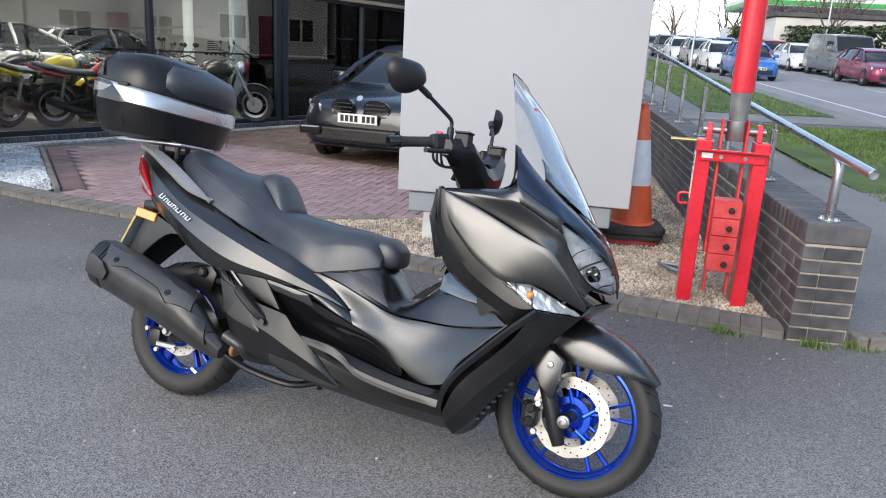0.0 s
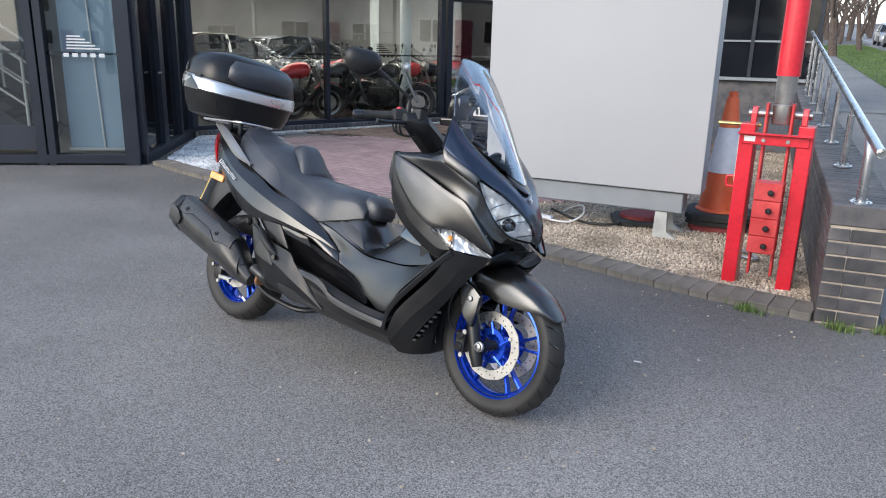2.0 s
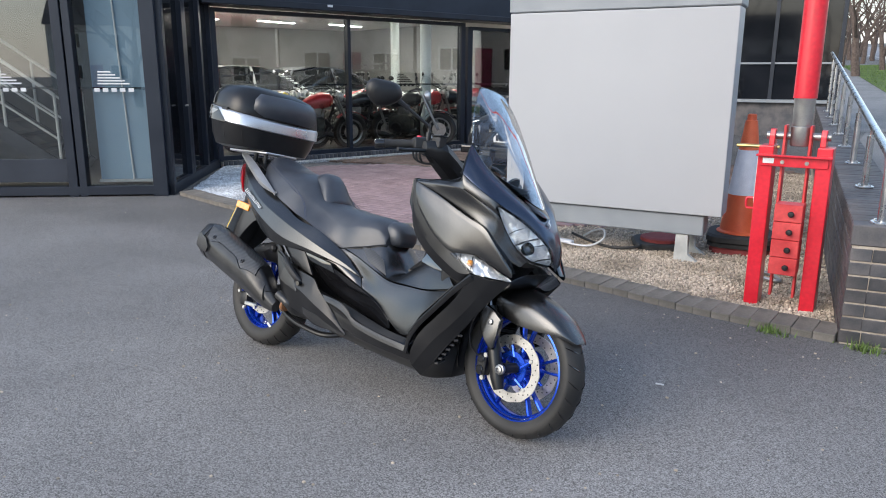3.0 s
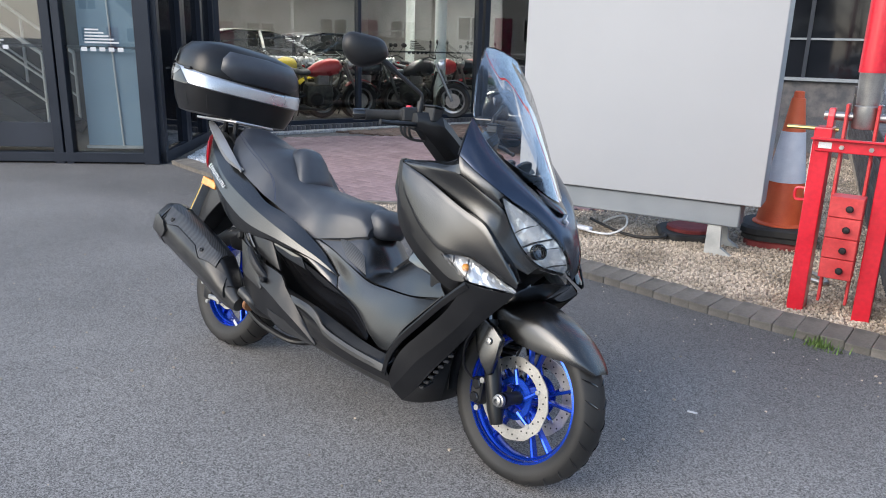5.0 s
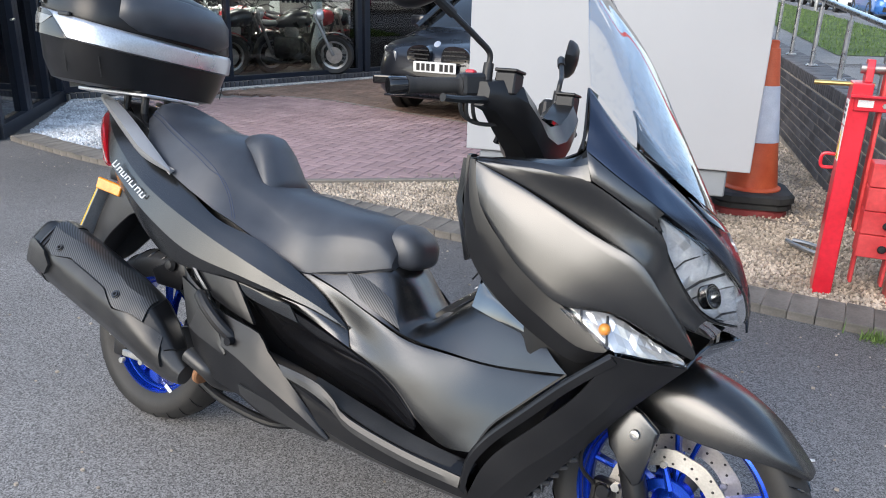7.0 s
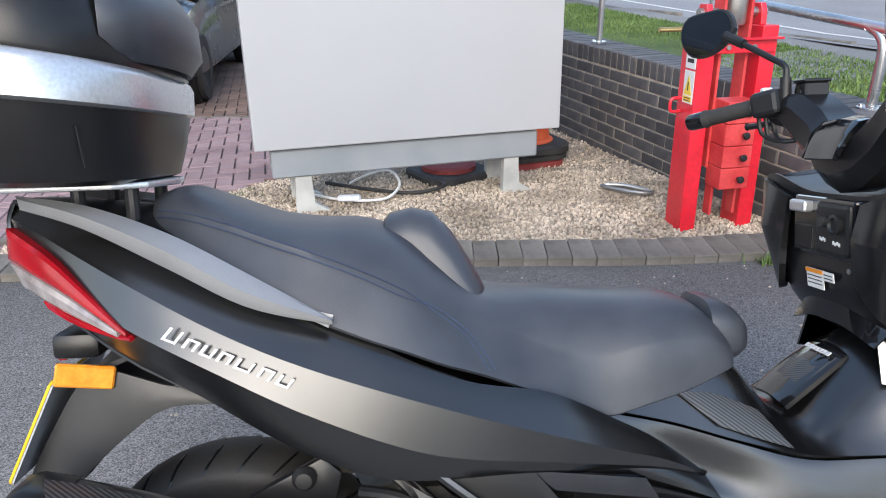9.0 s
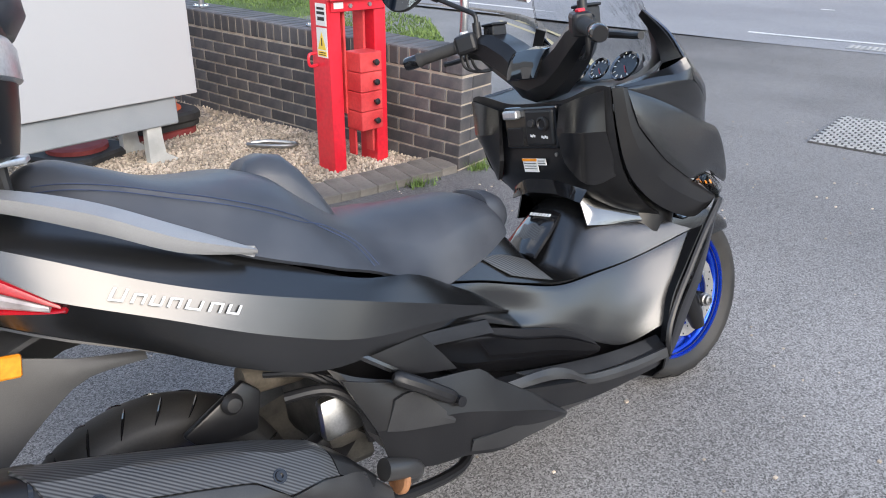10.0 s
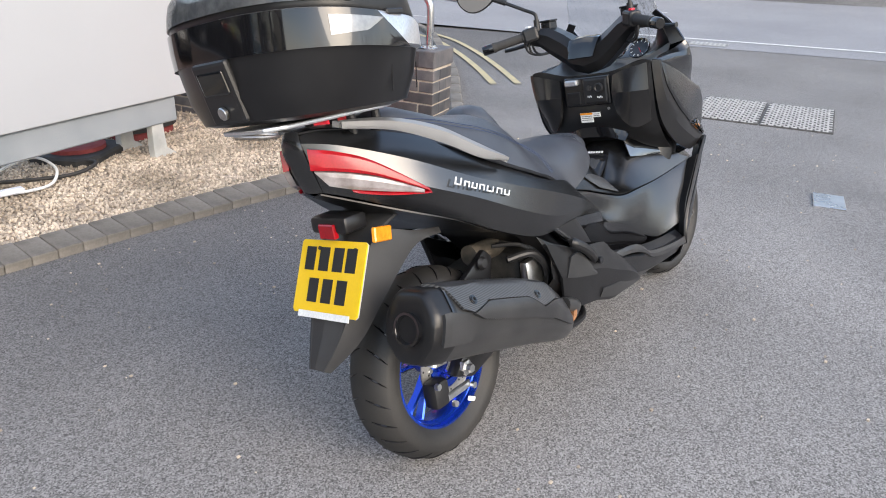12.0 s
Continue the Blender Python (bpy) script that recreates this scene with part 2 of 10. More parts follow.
M_RENDER = surface("pale_render", (0.60, 0.58, 0.54), (0.70, 0.68, 0.64), 0.7, 0.9)
M_ROOF = surface("roof_slate", (0.06, 0.06, 0.065), (0.11, 0.105, 0.105), 1.5, 0.8)
M_REDBRICK = surface("red_brickwork", (0.22, 0.10, 0.07), (0.32, 0.16, 0.11), 3.0, 0.9)
M_GREEN = surface("green_fascia", (0.04, 0.30, 0.07), (0.06, 0.38, 0.09), 2.0, 0.4)

# ---------------------------------------------------------------- building helpers
def mesh_of(name, bm, material, smooth=False, sharp=35):
    me = bpy.data.meshes.new(name)
    bm.normal_update()
    if smooth:
        for f in bm.faces:
            f.smooth = True
        for e in bm.edges:
            if len(e.link_faces) == 2 and e.calc_face_angle(0) > radians(sharp):
                e.smooth = False
    bm.to_mesh(me)
    bm.free()
    for m in (material if isinstance(material, (list, tuple)) else (material,)):
        me.materials.append(m)
    return me


def part(name, bm, material, parent=None, label="", smooth=False, sharp=35, at=None):
    ob = new(name, mesh_of(name, bm, material, smooth, sharp))
    if parent is not None:
        ob.parent = parent
    if at is not None:
        ob.matrix_basis = at
    if label:
        ob["label"] = label
    return ob


def thing(name, label, category, at=None, group="", kind=""):
    ob = new(name)
    ob.empty_display_size = 0.1
    if at is not None:
        ob.matrix_basis = at
    return tagged(ob, label, category, group, kind)


def solo(name, bm, material, label, category, group="", kind="", smooth=False, at=None):
    return tagged(part(name, bm, material, None, "", smooth, at=at), label, category, group, kind)


def box(bm, c, s, m=None, bevel=0.0, seg=1):
    """A box of size s centred at c, bevelled, then moved by m."""
    g = bmesh.ops.create_cube(bm, size=1.0)
    vs = g["verts"]
    bmesh.ops.scale(bm, vec=s, verts=vs)
    if bevel:
        es = list({e for v in vs for e in v.link_edges})
        r = bmesh.ops.bevel(bm, geom=es, offset=bevel, segments=seg, affect="EDGES", profile=0.5)
        vs = list({v for f in r["faces"] for v in f.verts} | {v for v in vs if v.is_valid})
    t = Matrix.Translation(c)
    bmesh.ops.transform(bm, matrix=(m @ t) if m is not None else t, verts=vs)
    return vs


def rings(bm, loops, close=True, cap=True, mat=0):
    """Skin a list of equally long vertex loops."""
    vv = [[bm.verts.new(p) for p in loop] for loop in loops]
    n = len(vv[0])
    for a, b in zip(vv, vv[1:]):
        for i in range(n if close else n - 1):
            j = (i + 1) % n
            try:
                bm.faces.new((a[i], a[j], b[j], b[i])).material_index = mat
            except ValueError:
                pass
    if cap and close:
        bm.faces.new(list(reversed(vv[0]))).material_index = mat
        bm.faces.new(vv[-1]).material_index = mat
    return vv


def tube(bm, pts, r, seg=10, cap=True, mat=0):
    """A round bar along a polyline; r may be a list."""
    pts = [Vector(p) for p in pts]
    rs = r if isinstance(r, (list, tuple)) else [r] * len(pts)
    loops, up = [], None
    for i, p in enumerate(pts):
        d = (pts[min(i + 1, len(pts) - 1)] - pts[max(i - 1, 0)]).normalized()
        if up is None:
            up = d.orthogonal().normalized()
        up = (up - d * up.dot(d)).normalized()
        side = d.cross(up)
        loops.append([p + (up * math.cos(a) + side * math.sin(a)) * rs[i] for a in (2 * math.pi * k / seg for k in range(seg))])
    return rings(bm, loops, True, cap, mat)


def curve(pts, n=8):
    """Catmull-Rom through the points."""
    pts = [Vector(p) for p in pts]
    out = []
    for i in range(len(pts) - 1):
        p0, p1, p2, p3 = pts[max(i - 1, 0)], pts[i], pts[i + 1], pts[min(i + 2, len(pts) - 1)]
        for k in range(n):
            t = k / n
            out.append(0.5 * ((2 * p1) + (p2 - p0) * t + (2 * p0 - 5 * p1 + 4 * p2 - p3) * t * t + (3 * p1 - p0 - 3 * p2 + p3) * t ** 3))
    out.append(pts[-1])
    return out


def lathe(bm, prof, seg=24, m=None, mat=0, close=False):
    """Profile of (radius, height) turned about z; a closed profile makes a ring."""
    prof = list(prof) + ([prof[0]] if close else [])
    loops = [[Vector((r * math.cos(a), r * math.sin(a), h)) for a in (2 * math.pi * k / seg for k in range(seg))] for r, h in prof]
    vv = rings(bm, loops, True, False, mat)
    vs = [v for ring in vv for v in ring]
    if m is not None:
        bmesh.ops.transform(bm, matrix=m, verts=vs)
    bmesh.ops.remove_doubles(bm, verts=vs, dist=1e-5)
    return vs


def disc(bm, r, h, seg=24, m=None, bevel=0.0):
    """A solid disc standing on z = 0."""
    b = bevel
    prof = [(0, 0), (r - b, 0), (r, b), (r, h - b), (r - b, h), (0, h)] if b else [(0, 0), (r, 0), (r, h), (0, h)]
    return lathe(bm, prof, seg, m)


def slab(bm, poly, z0, z1, mat=0):
    """A flat plate from a polygon in x, y."""
    return rings(bm, [[(x, y, z0) for x, y in poly], [(x, y, z1) for x, y in poly]], True, True, mat)


def plate(bm, poly, t, m=None, bevel=0.0):
    """A plate from a polygon in x, z with thickness t in y, centred on y = 0."""
    vv = rings(bm, [[(x, -t / 2, z) for x, z in poly], [(x, t / 2, z) for x, z in poly]])
    vs = [v for r in vv for v in r]
    if bevel:
        es = list({e for v in vs for e in v.link_edges})
        r = bmesh.ops.bevel(bm, geom=es, offset=bevel, segments=2, affect="EDGES", profile=0.5)
        vs = list({v for f in r["faces"] for v in f.verts} | {v for v in vs if v.is_valid})
    if m is not None:
        bmesh.ops.transform(bm, matrix=m, verts=vs)
    return vs


def bars(bm, cx, cz, w, h, n, t=0.002, m=None, seed=1):
    """Plain bars standing in for lettering, in the x, z plane facing -y."""
    rnd = random.Random(seed)
    step = w / n
    for i in range(n):
        box(bm, (cx - w / 2 + step * (i + 0.5), 0, cz), (step * rnd.uniform(0.55, 0.8), t, h), m)


def inside(p, poly):
    x, y = p
    hit = False
    for (x1, y1), (x2, y2) in zip(poly, poly[1:] + poly[:1]):
        if (y1 > y) != (y2 > y) and x < (x2 - x1) * (y - y1) / (y2 - y1) + x1:
            hit = not hit
    return hit



# ---------------------------------------------------------------- ground
def rise(y):
    """The land climbs gently away from the forecourt."""
    return 0.045 * max(0.0, y - 9.0)


WALL_O = Vector((2.19, 2.0, 0))            # near corner of the brick wall
WU = Vector((-0.319, 0.948, 0))            # along the wall and the road
WV = Vector((0.948, 0.319, 0))             # across, towards the road


def uv(u, v, z=0.0):
    p = WALL_O + WU * u + WV * v
    return Vector((p.x, p.y, z + rise(p.y)))


bm = bmesh.new()
ys = [-260, -60, -20, -6, 0, 4, 9, 14, 20, 30, 45, 70, 120, 200, 320]
xs = [-260, -80, -30, -12, -4, 0, 4, 12, 30, 80, 260]
grid = [[bm.verts.new((x, y, rise(y))) for x in xs] for y in ys]
for r0, r1 in zip(grid, grid[1:]):
    for i in range(len(xs) - 1):
        bm.faces.new((r0[i], r0[i + 1], r1[i + 1], r1[i]))
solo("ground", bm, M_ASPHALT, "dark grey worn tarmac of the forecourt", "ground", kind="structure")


def sheet(name, pts, material, label, category, z=0.004, uvs=False, thick=0.0):
    """A thin layer over the ground from a polygon, in plan or in wall coordinates."""
    bm = bmesh.new()
    vs = [bm.verts.new(uv(a, b, z) if uvs else (a, b, z + rise(b))) for a, b in pts]
    f = bm.faces.new(vs)
    if f.normal.z < 0:
        f.normal_flip()
    bmesh.ops.triangulate(bm, faces=[f])
    if thick:
        r = bmesh.ops.extrude_face_region(bm, geom=list(bm.faces))
        bmesh.ops.translate(bm, vec=(0, 0, -thick), verts=[v for v in r["geom"] if isinstance(v, bmesh.types.BMVert)])
        bmesh.ops.recalc_face_normals(bm, faces=list(bm.faces))
    return solo(name, bm, material, label, category, kind="structure")


ROAD_U = [-60, -30, -10, 0, 7, 20, 40, 70, 120, 200]
sheet("road", [(u, 6.2) for u in ROAD_U] + [(u, 15.0) for u in reversed(ROAD_U)], M_ROAD, "smooth pale grey tarmac road with a white edge line", "road", 0.005, True)
sheet("road_edge_line", [(u, 6.95) for u in ROAD_U] + [(u, 7.07) for u in reversed(ROAD_U)], M_LINE_W, "white painted line along the road edge", "road marking", 0.011, True)
for k in range(-4, 16):
    sheet("lane_dash", [(k * 6, 10.6), (k * 6 + 2.2, 10.6), (k * 6 + 2.2, 10.7), (k * 6, 10.7)], M_LINE_W, "white painted lane dash on the road", "road marking", 0.011, True)
ENTRY = [(2.5, 2.12), (2.8, 2.3), (3.5, 2.95), (4.4, 3.8), (5.5, 5.0), (6.6, 6.3), (7.0, 7.6), (6.4, 9.6), (4.6, 14.9)]
sheet("pavement", ENTRY + [(-1.0, 14.9), (-0.2, 10.2), (2.45, 2.3)], M_PATH, "grey tarmac footpath behind the brick wall", "pavement", 0.006)
sheet("footpath", [(13.4, 0.4), (60, 0.4), (60, 6.2), (13.4, 6.2)], M_PATH, "grey tarmac footpath along the verge", "pavement", 0.007, True)
GRASS_NEAR = [(1.6, 2.3), (2.2, 3.0), (4.2, 5.2), (5.6, 5.6), (12.6, 5.7), (12.6, 2.6), (5, 2.5)]
GRASS_FAR = [(15.0, 2.6), (15.0, 5.6), (58, 5.6), (58, 2.6)]


def grass(name, poly, count, seed, h=(0.02, 0.055)):
    sheet(name + "_bed", poly, M_GRASS_BED, "short green grass verge", "grass", 0.02, True)
    rnd = random.Random(seed)
    us, vs = [p[0] for p in poly], [p[1] for p in poly]
    co, fa = [], []
    while len(fa) < count:
        u, v = rnd.uniform(min(us), max(us)), rnd.uniform(min(vs), max(vs))
        if not inside((u, v), poly):
            continue
        p, a, hh = uv(u, v, 0.018), rnd.uniform(0, 6.28), rnd.uniform(*h)
        w, lean = 0.006 + 0.1 * hh, rnd.uniform(0.2, 0.9) * hh
        i = len(co)
        dx, dy = math.cos(a), math.sin(a)
        co += [(p.x - dy * w, p.y + dx * w, p.z), (p.x + dy * w, p.y - dx * w, p.z), (p.x + dx * lean, p.y + dy * lean, p.z + hh)]
        fa.append((i, i + 1, i + 2))
    me = bpy.data.meshes.new(name)
    me.from_pydata(co, [], fa)
    me.materials.append(M_GRASS)
    tagged(new(name, me), "short mown green grass", "grass", kind="stuff")


grass("verge_grass", GRASS_NEAR, 26000, 3)
grass("far_verge_grass", GRASS_FAR, 12000, 4, (0.03, 0.08))

# pale kerb stones round the entrance
kerb_line = curve([(x, y, 0) for x, y in ENTRY], 6)
kerb = thing("entrance_kerb", "row of pale concrete kerb stones round the entrance", "kerb", kind="structure")
for i in range(0, len(kerb_line) - 2, 2):
    a, b = kerb_line[i], kerb_line[i + 2]
    d = (b - a)
    bm = bmesh.new()
    box(bm, (0, 0, 0.03), (d.length - 0.008, 0.11, 0.12), None, 0.012)
    part("kerb_stone", bm, M_KERB, kerb, at=Matrix.Translation(((a.x + b.x) / 2, (a.y + b.y) / 2, rise(a.y) - 0.02)) @ pose(0, 0, 0, 0, 0, math.degrees(math.atan2(d.y, d.x))))
for off in (-0.035, 0.21):
    bm = bmesh.new()
    pts = curve([(4.3, 3.17, 0), (4.94, 3.95, 0), (5.65, 4.92, 0), (6.16, 5.8, 0), (6.6, 7.1, 0)], 8)
    vv = []
    for i, p in enumerate(pts):
        d = (pts[min(i + 1, len(pts) - 1)] - pts[max(i - 1, 0)]).normalized()
        s = Vector((d.y, -d.x, 0))
        vv.append((bm.verts.new(p + s * off + Vector((0, 0, 0.012))), bm.verts.new(p + s * (off + 0.07) + Vector((0, 0, 0.012)))))
    for a, b in zip(vv, vv[1:]):
        bm.faces.new((a[0], a[1], b[1], b[0]))
    solo("yellow_line", bm, M_LINE_Y, "faded yellow painted kerb line on tarmac", "road marking", "double yellow lines", kind="structure")

# cast iron covers in the tarmac
def cover(name, centre, size, turn, cells, material, label):
    root = thing(name, label, "cover", pose(centre[0], centre[1], 0, 0, 0, turn), kind="structure")
    bm = bmesh.new()
    box(bm, (0, 0, 0.004), (size[0], size[1], 0.014), None, 0.003)
    part("cover_plate", bm, M_COVER if material is M_IRON else material, root)
    if cells:
        bm = bmesh.new()
        nx, ny = int(size[0] / 0.055), int(size[1] / 0.045)
        for i in range(nx):
            for j in range(ny):
                x = -size[0] / 2 + (i + 0.5 + 0.5 * (j % 2) * 0.9) * size[0] / (nx + 0.5)
                y = -size[1] / 2 + (j + 0.5) * size[1] / ny
                box(bm, (x, y, 0.0135), (0.040, 0.021, 0.006))
        part("tread_studs", bm, M_IRON, root)
    return root


COVER_TURN = -74.4
for k in range(2):
    c = Vector((4.977, 1.11, 0)) + Vector((math.cos(radians(COVER_TURN)), math.sin(radians(COVER_TURN)), 0)) * (0.54 * k)
    tagged(cover("inspection_cover", c, (0.53, 0.9), COVER_TURN, True, M_IRON, "worn cast iron inspection cover with raised studs"), group="row of inspection covers")
cover("small_access_plate", (3.09, -0.255), (0.245, 0.165), 19, False, M_STEEL, "small bright steel access plate in the tarmac")
gul = thing("road_gully", "dark iron gully grate beside the road line", "drain", pose(8.75, 3.0, 0, 0, 0, -72), kind="structure")
bm = bmesh.new()
box(bm, (0, 0, 0.006), (0.5, 0.34, 0.012), None, 0.003)
part("grate_frame", bm, M_STEEL_D, gul)
for k in range(8):
    bm = bmesh.new()
    box(bm, (-0.21 + 0.06 * k, 0, 0.014), (0.03, 0.28, 0.006))
    part("grate_bar", bm, M_IRON, gul)

# ---------------------------------------------------------------- edging, gravel and paving
EDGE = [(-4.85, 1.86), (-3.6, 1.80), (-2.2, 1.86), (-0.6, 1.93), (0.6, 1.95), (1.4, 1.93), (2.17, 1.99)]
edging = thing("edging", "weathered grey block edging along the gravel", "edging", kind="structure")
line = curve([(x, y, 0) for x, y in EDGE], 40)
lens = [0.0]
for a, b in zip(line, line[1:]):
    lens.append(lens[-1] + (b - a).length)
rnd = random.Random(11)
bm = bmesh.new()
box(bm, (0, 0, 0), (0.197, 0.1085, 0.09), None, 0.006, 2)
edge_mesh = mesh_of("edging_block", bm, M_KERB)
s, k = 0.05, 0
while s < lens[-1] - 0.04:
    while lens[k + 1] < s:
        k += 1
    p = line[k].lerp(line[k + 1], (s - lens[k]) / (lens[k + 1] - lens[k]))
    d = line[k + 1] - line[k]
    ob = new("edging_block", edge_mesh)
    ob.parent = edging
    n = Vector((-d.y, d.x, 0)).normalized()
    ob.matrix_basis = Matrix.Translation(p + n * 0.1 + Vector((0, 0, 0.005 + rnd.uniform(-0.0025, 0.0025)))) @ pose(0, 0, 0, rnd.uniform(-1, 1), rnd.uniform(-6, -2), math.degrees(math.atan2(n.y, n.x)) + rnd.uniform(-1, 1))
    s += 0.11
bm = bmesh.new()
pts = line[::8]
vv = [(bm.verts.new(p + Vector((0, 0.004, 0.028))), bm.verts.new(p + Vector((0, 0.205, 0.034)))) for p in pts]
for a, b in zip(vv, vv[1:]):
    bm.faces.new((a[0], b[0], b[1], a[1]))
part("joint_bed", bm, M_JOINT, edging)

BED = [(-1.95, 2.08), (-0.9, 3.05), (0.3, 4.4), (-0.6, 8.9), (-0.05, 9.0), (2.12, 2.2), (1.4, 2.13), (0.6, 2.15), (-0.6, 2.13)]
BED_W = [(-4.85, 2.06), (-3.84, 2.02), (-3.9, 2.17), (-6.2, 3.66), (-6.85, 3.62), (-5.0, 2.1)]


def gravel(name, poly, bed_mat, stone_mat, count, near, seed, size, label):
    sheet(name + "_bed", poly, bed_mat, label, "gravel", 0.02)
    r = random.Random(seed)
    xs_, ys_ = [p[0] for p in poly], [p[1] for p in poly]
    base = []
    b0 = bmesh.new()
    bmesh.ops.create_icosphere(b0, subdivisions=1, radius=1.0)
    base = [v.co.copy() for v in b0.verts]
    faces = [[v.index for v in f.verts] for f in b0.faces]
    b0.free()
    co, fa, n = [], [], 0
    while n < count:
        x, y = r.uniform(min(xs_), max(xs_)), r.uniform(min(ys_), max(ys_))
        if not inside((x, y), poly) or (near and r.random() > near(x, y)):
            continue
        sz = r.uniform(*size)
        m = pose(x, y, 0.022 + r.uniform(0, 0.008) + rise(y), r.uniform(0, 360), r.uniform(0, 360), r.uniform(0, 360)) @ Matrix.Diagonal((sz, sz * r.uniform(0.6, 0.95), sz * r.uniform(0.45, 0.7), 1))
        i = len(co)
        co += [m @ v for v in base]
        fa += [[a + i for a in f] for f in faces]
        n += 1
    me = bpy.data.meshes.new(name)
    me.from_pydata(co, [], fa)
    me.materials.append(stone_mat)
    tagged(new(name, me), label, "gravel", kind="stuff")


gravel("gravel", BED, M_SOIL, M_GRAVEL, 24000, lambda x, y: 1.0 if y < 3.4 else 0.3, 5, (0.006, 0.0135), "loose buff and grey gravel chippings")
gravel("white_gravel", BED_W, M_SOIL_W, M_GRAVEL_W, 3500, None, 6, (0.01, 0.022), "loose white gravel beside the showroom door")

# herringbone paving
PAVE = [(-3.72, 2.05), (-2.0, 2.08), (-0.9, 3.08), (0.3, 4.45), (0.1, 5.3), (-1.97, 5.35), (-4.6, 5.75), (-5.35, 5.6), (-6.12, 4.07), (-3.74, 2.46)]
PAVE_B = [(-6.3, 5.2), (-5.35, 5.62), (-4.6, 5.77), (-1.97, 5.37), (0.1, 5.32), (-0.4, 9.2), (-5.6, 9.6), (-6.05, 8.6)]
paving = thing("paving", "pink block paving in a herringbone lay", "paving", kind="structure")
sheet("paving_bed", PAVE[:-2] + [(-6.2, 3.7), (-3.85, 2.17)], M_JOINT, "sand bed under the pink paving", "paving", 0.006)
sheet("brown_paving_bed", PAVE_B, M_JOINT, "sand bed under the brown paving", "paving", 0.006)


def herring(x0, x1, y0, y1, turn, c):
    """Centres and turns of herringbone blocks, 200 x 100 mm."""
    R = Matrix.Rotation(radians(turn), 2)
    out = []
    n = int((x1 - x0 + y1 - y0) / 0.1)
    for i in range(-n, n):
        for j in range(-n, n):
            bx, by = i * 0.1 + j * 0.2, i * 0.1 - j * 0.2
            for ox, oy, t in ((0.1, 0.05, 0), (0.05, 0.2, 90)):
                p = R @ Vector((bx * 1.0 + ox, by + oy))
                out.append((c[0] + p.x, c[1] + p.y, turn + t))
    return out


bm = bmesh.new()
box(bm, (0, 0, 0.012), (0.194, 0.094, 0.028), None, 0.004)
paver_mesh = mesh_of("paver", bm, M_PAVER)
pav = [h for h in herring(-6.5, 0.5, 1.9, 6.0, 12, (-3.0, 3.6)) if inside(h[:2], PAVE)]
pav.sort(key=lambda h: (h[0] + 2.6) ** 2 + (h[1] - 2.6) ** 2)
for h in pav[:300]:
    ob = new("paver", paver_mesh)
    ob.parent = paving
    ob.matrix_basis = pose(h[0], h[1], 0.0, 0, 0, h[2])


def joined_blocks(name, items, material, parent, size, z=0.012):
    co, fa = [], []
    dx, dy, dz = size[0] / 2, size[1] / 2, size[2] / 2
    for x, y, t, *zz in items:
        c, s_ = math.cos(radians(t)), math.sin(radians(t))
        i = len(co)
        zc = (zz[0] if zz else 0.0) + z
        for top in (0, 1):
            e = 0.004 * top
            for sx, sy in ((-1, -1), (1, -1), (1, 1), (-1, 1)):
                lx, ly = sx * (dx - e), sy * (dy - e)
                co.append((x + lx * c - ly * s_, y + lx * s_ + ly * c, zc + (dz if top else -dz)))
        fa += [(i + 4, i + 5, i + 6, i + 7), (i, i + 1, i + 5, i + 4), (i + 1, i + 2, i + 6, i + 5), (i + 2, i + 3, i + 7, i + 6), (i + 3, i, i + 4, i + 7)]
    me = bpy.data.meshes.new(name)
    me.from_pydata(co, [], fa)
    me.materials.append(material)
    ob = tagged(new(name, me), kind="stuff")
    ob.parent = parent
    return ob


joined_blocks("far_pavers", pav[300:], M_PAVER, paving, (0.194, 0.094, 0.028))
pavb = [h for h in herring(-6.5, 0.5, 5.0, 9.8, 12, (-3.0, 7.2)) if inside(h[:2], PAVE_B)]
brown = thing("brown_paving", "brown block paving beside the showroom glass", "paving", kind="structure")
joined_blocks("brown_pavers", pavb, M_PAVER_D, brown, (0.194, 0.094, 0.028))
bord = []
a, b = Vector((-3.815, 2.315)), Vector((-6.195, 3.895))
n = int((b - a).length / 0.102)
ang = math.degrees(math.atan2(b.y - a.y, b.x - a.x))
for i in range(n):
    p = a.lerp(b, i / n)
    bord.append((p.x, p.y, ang + 90, 0.0))
joined_blocks("border_pavers", bord, M_PAVER_B, paving, (0.196, 0.098, 0.03))
bm = bmesh.new()
for a, b in (((-3.84, 2.17), (-6.2, 3.70)), ((-2.02, 2.06), (-0.92, 3.06))):
    d = Vector((b[0] - a[0], b[1] - a[1], 0))
    box(bm, (d.length / 2, 0, 0.015), (d.length, 0.05, 0.07), Matrix.Translation((a[0], a[1], 0)) @ pose(0, 0, 0, 0, 0, math.degrees(math.atan2(d.y, d.x))), 0.006)
part("paving_edge", bm, M_KERB, paving, "narrow buff concrete edging")
bm = bmesh.new()
for a, b in (((-5.35, 5.6), (-4.6, 5.76)), ((-4.6, 5.76), (-1.97, 5.36)), ((-1.97, 5.36), (0.1, 5.31))):
    d = Vector((b[0] - a[0], b[1] - a[1], 0))
    box(bm, (d.length / 2, 0, 0.012), (d.length, 0.04, 0.034), Matrix.Translation((a[0], a[1], 0)) @ pose(0, 0, 0, 0, 0, math.degrees(math.atan2(d.y, d.x))))
part("paving_divider", bm, M_KERB, paving, "pale strip between pink and brown paving")

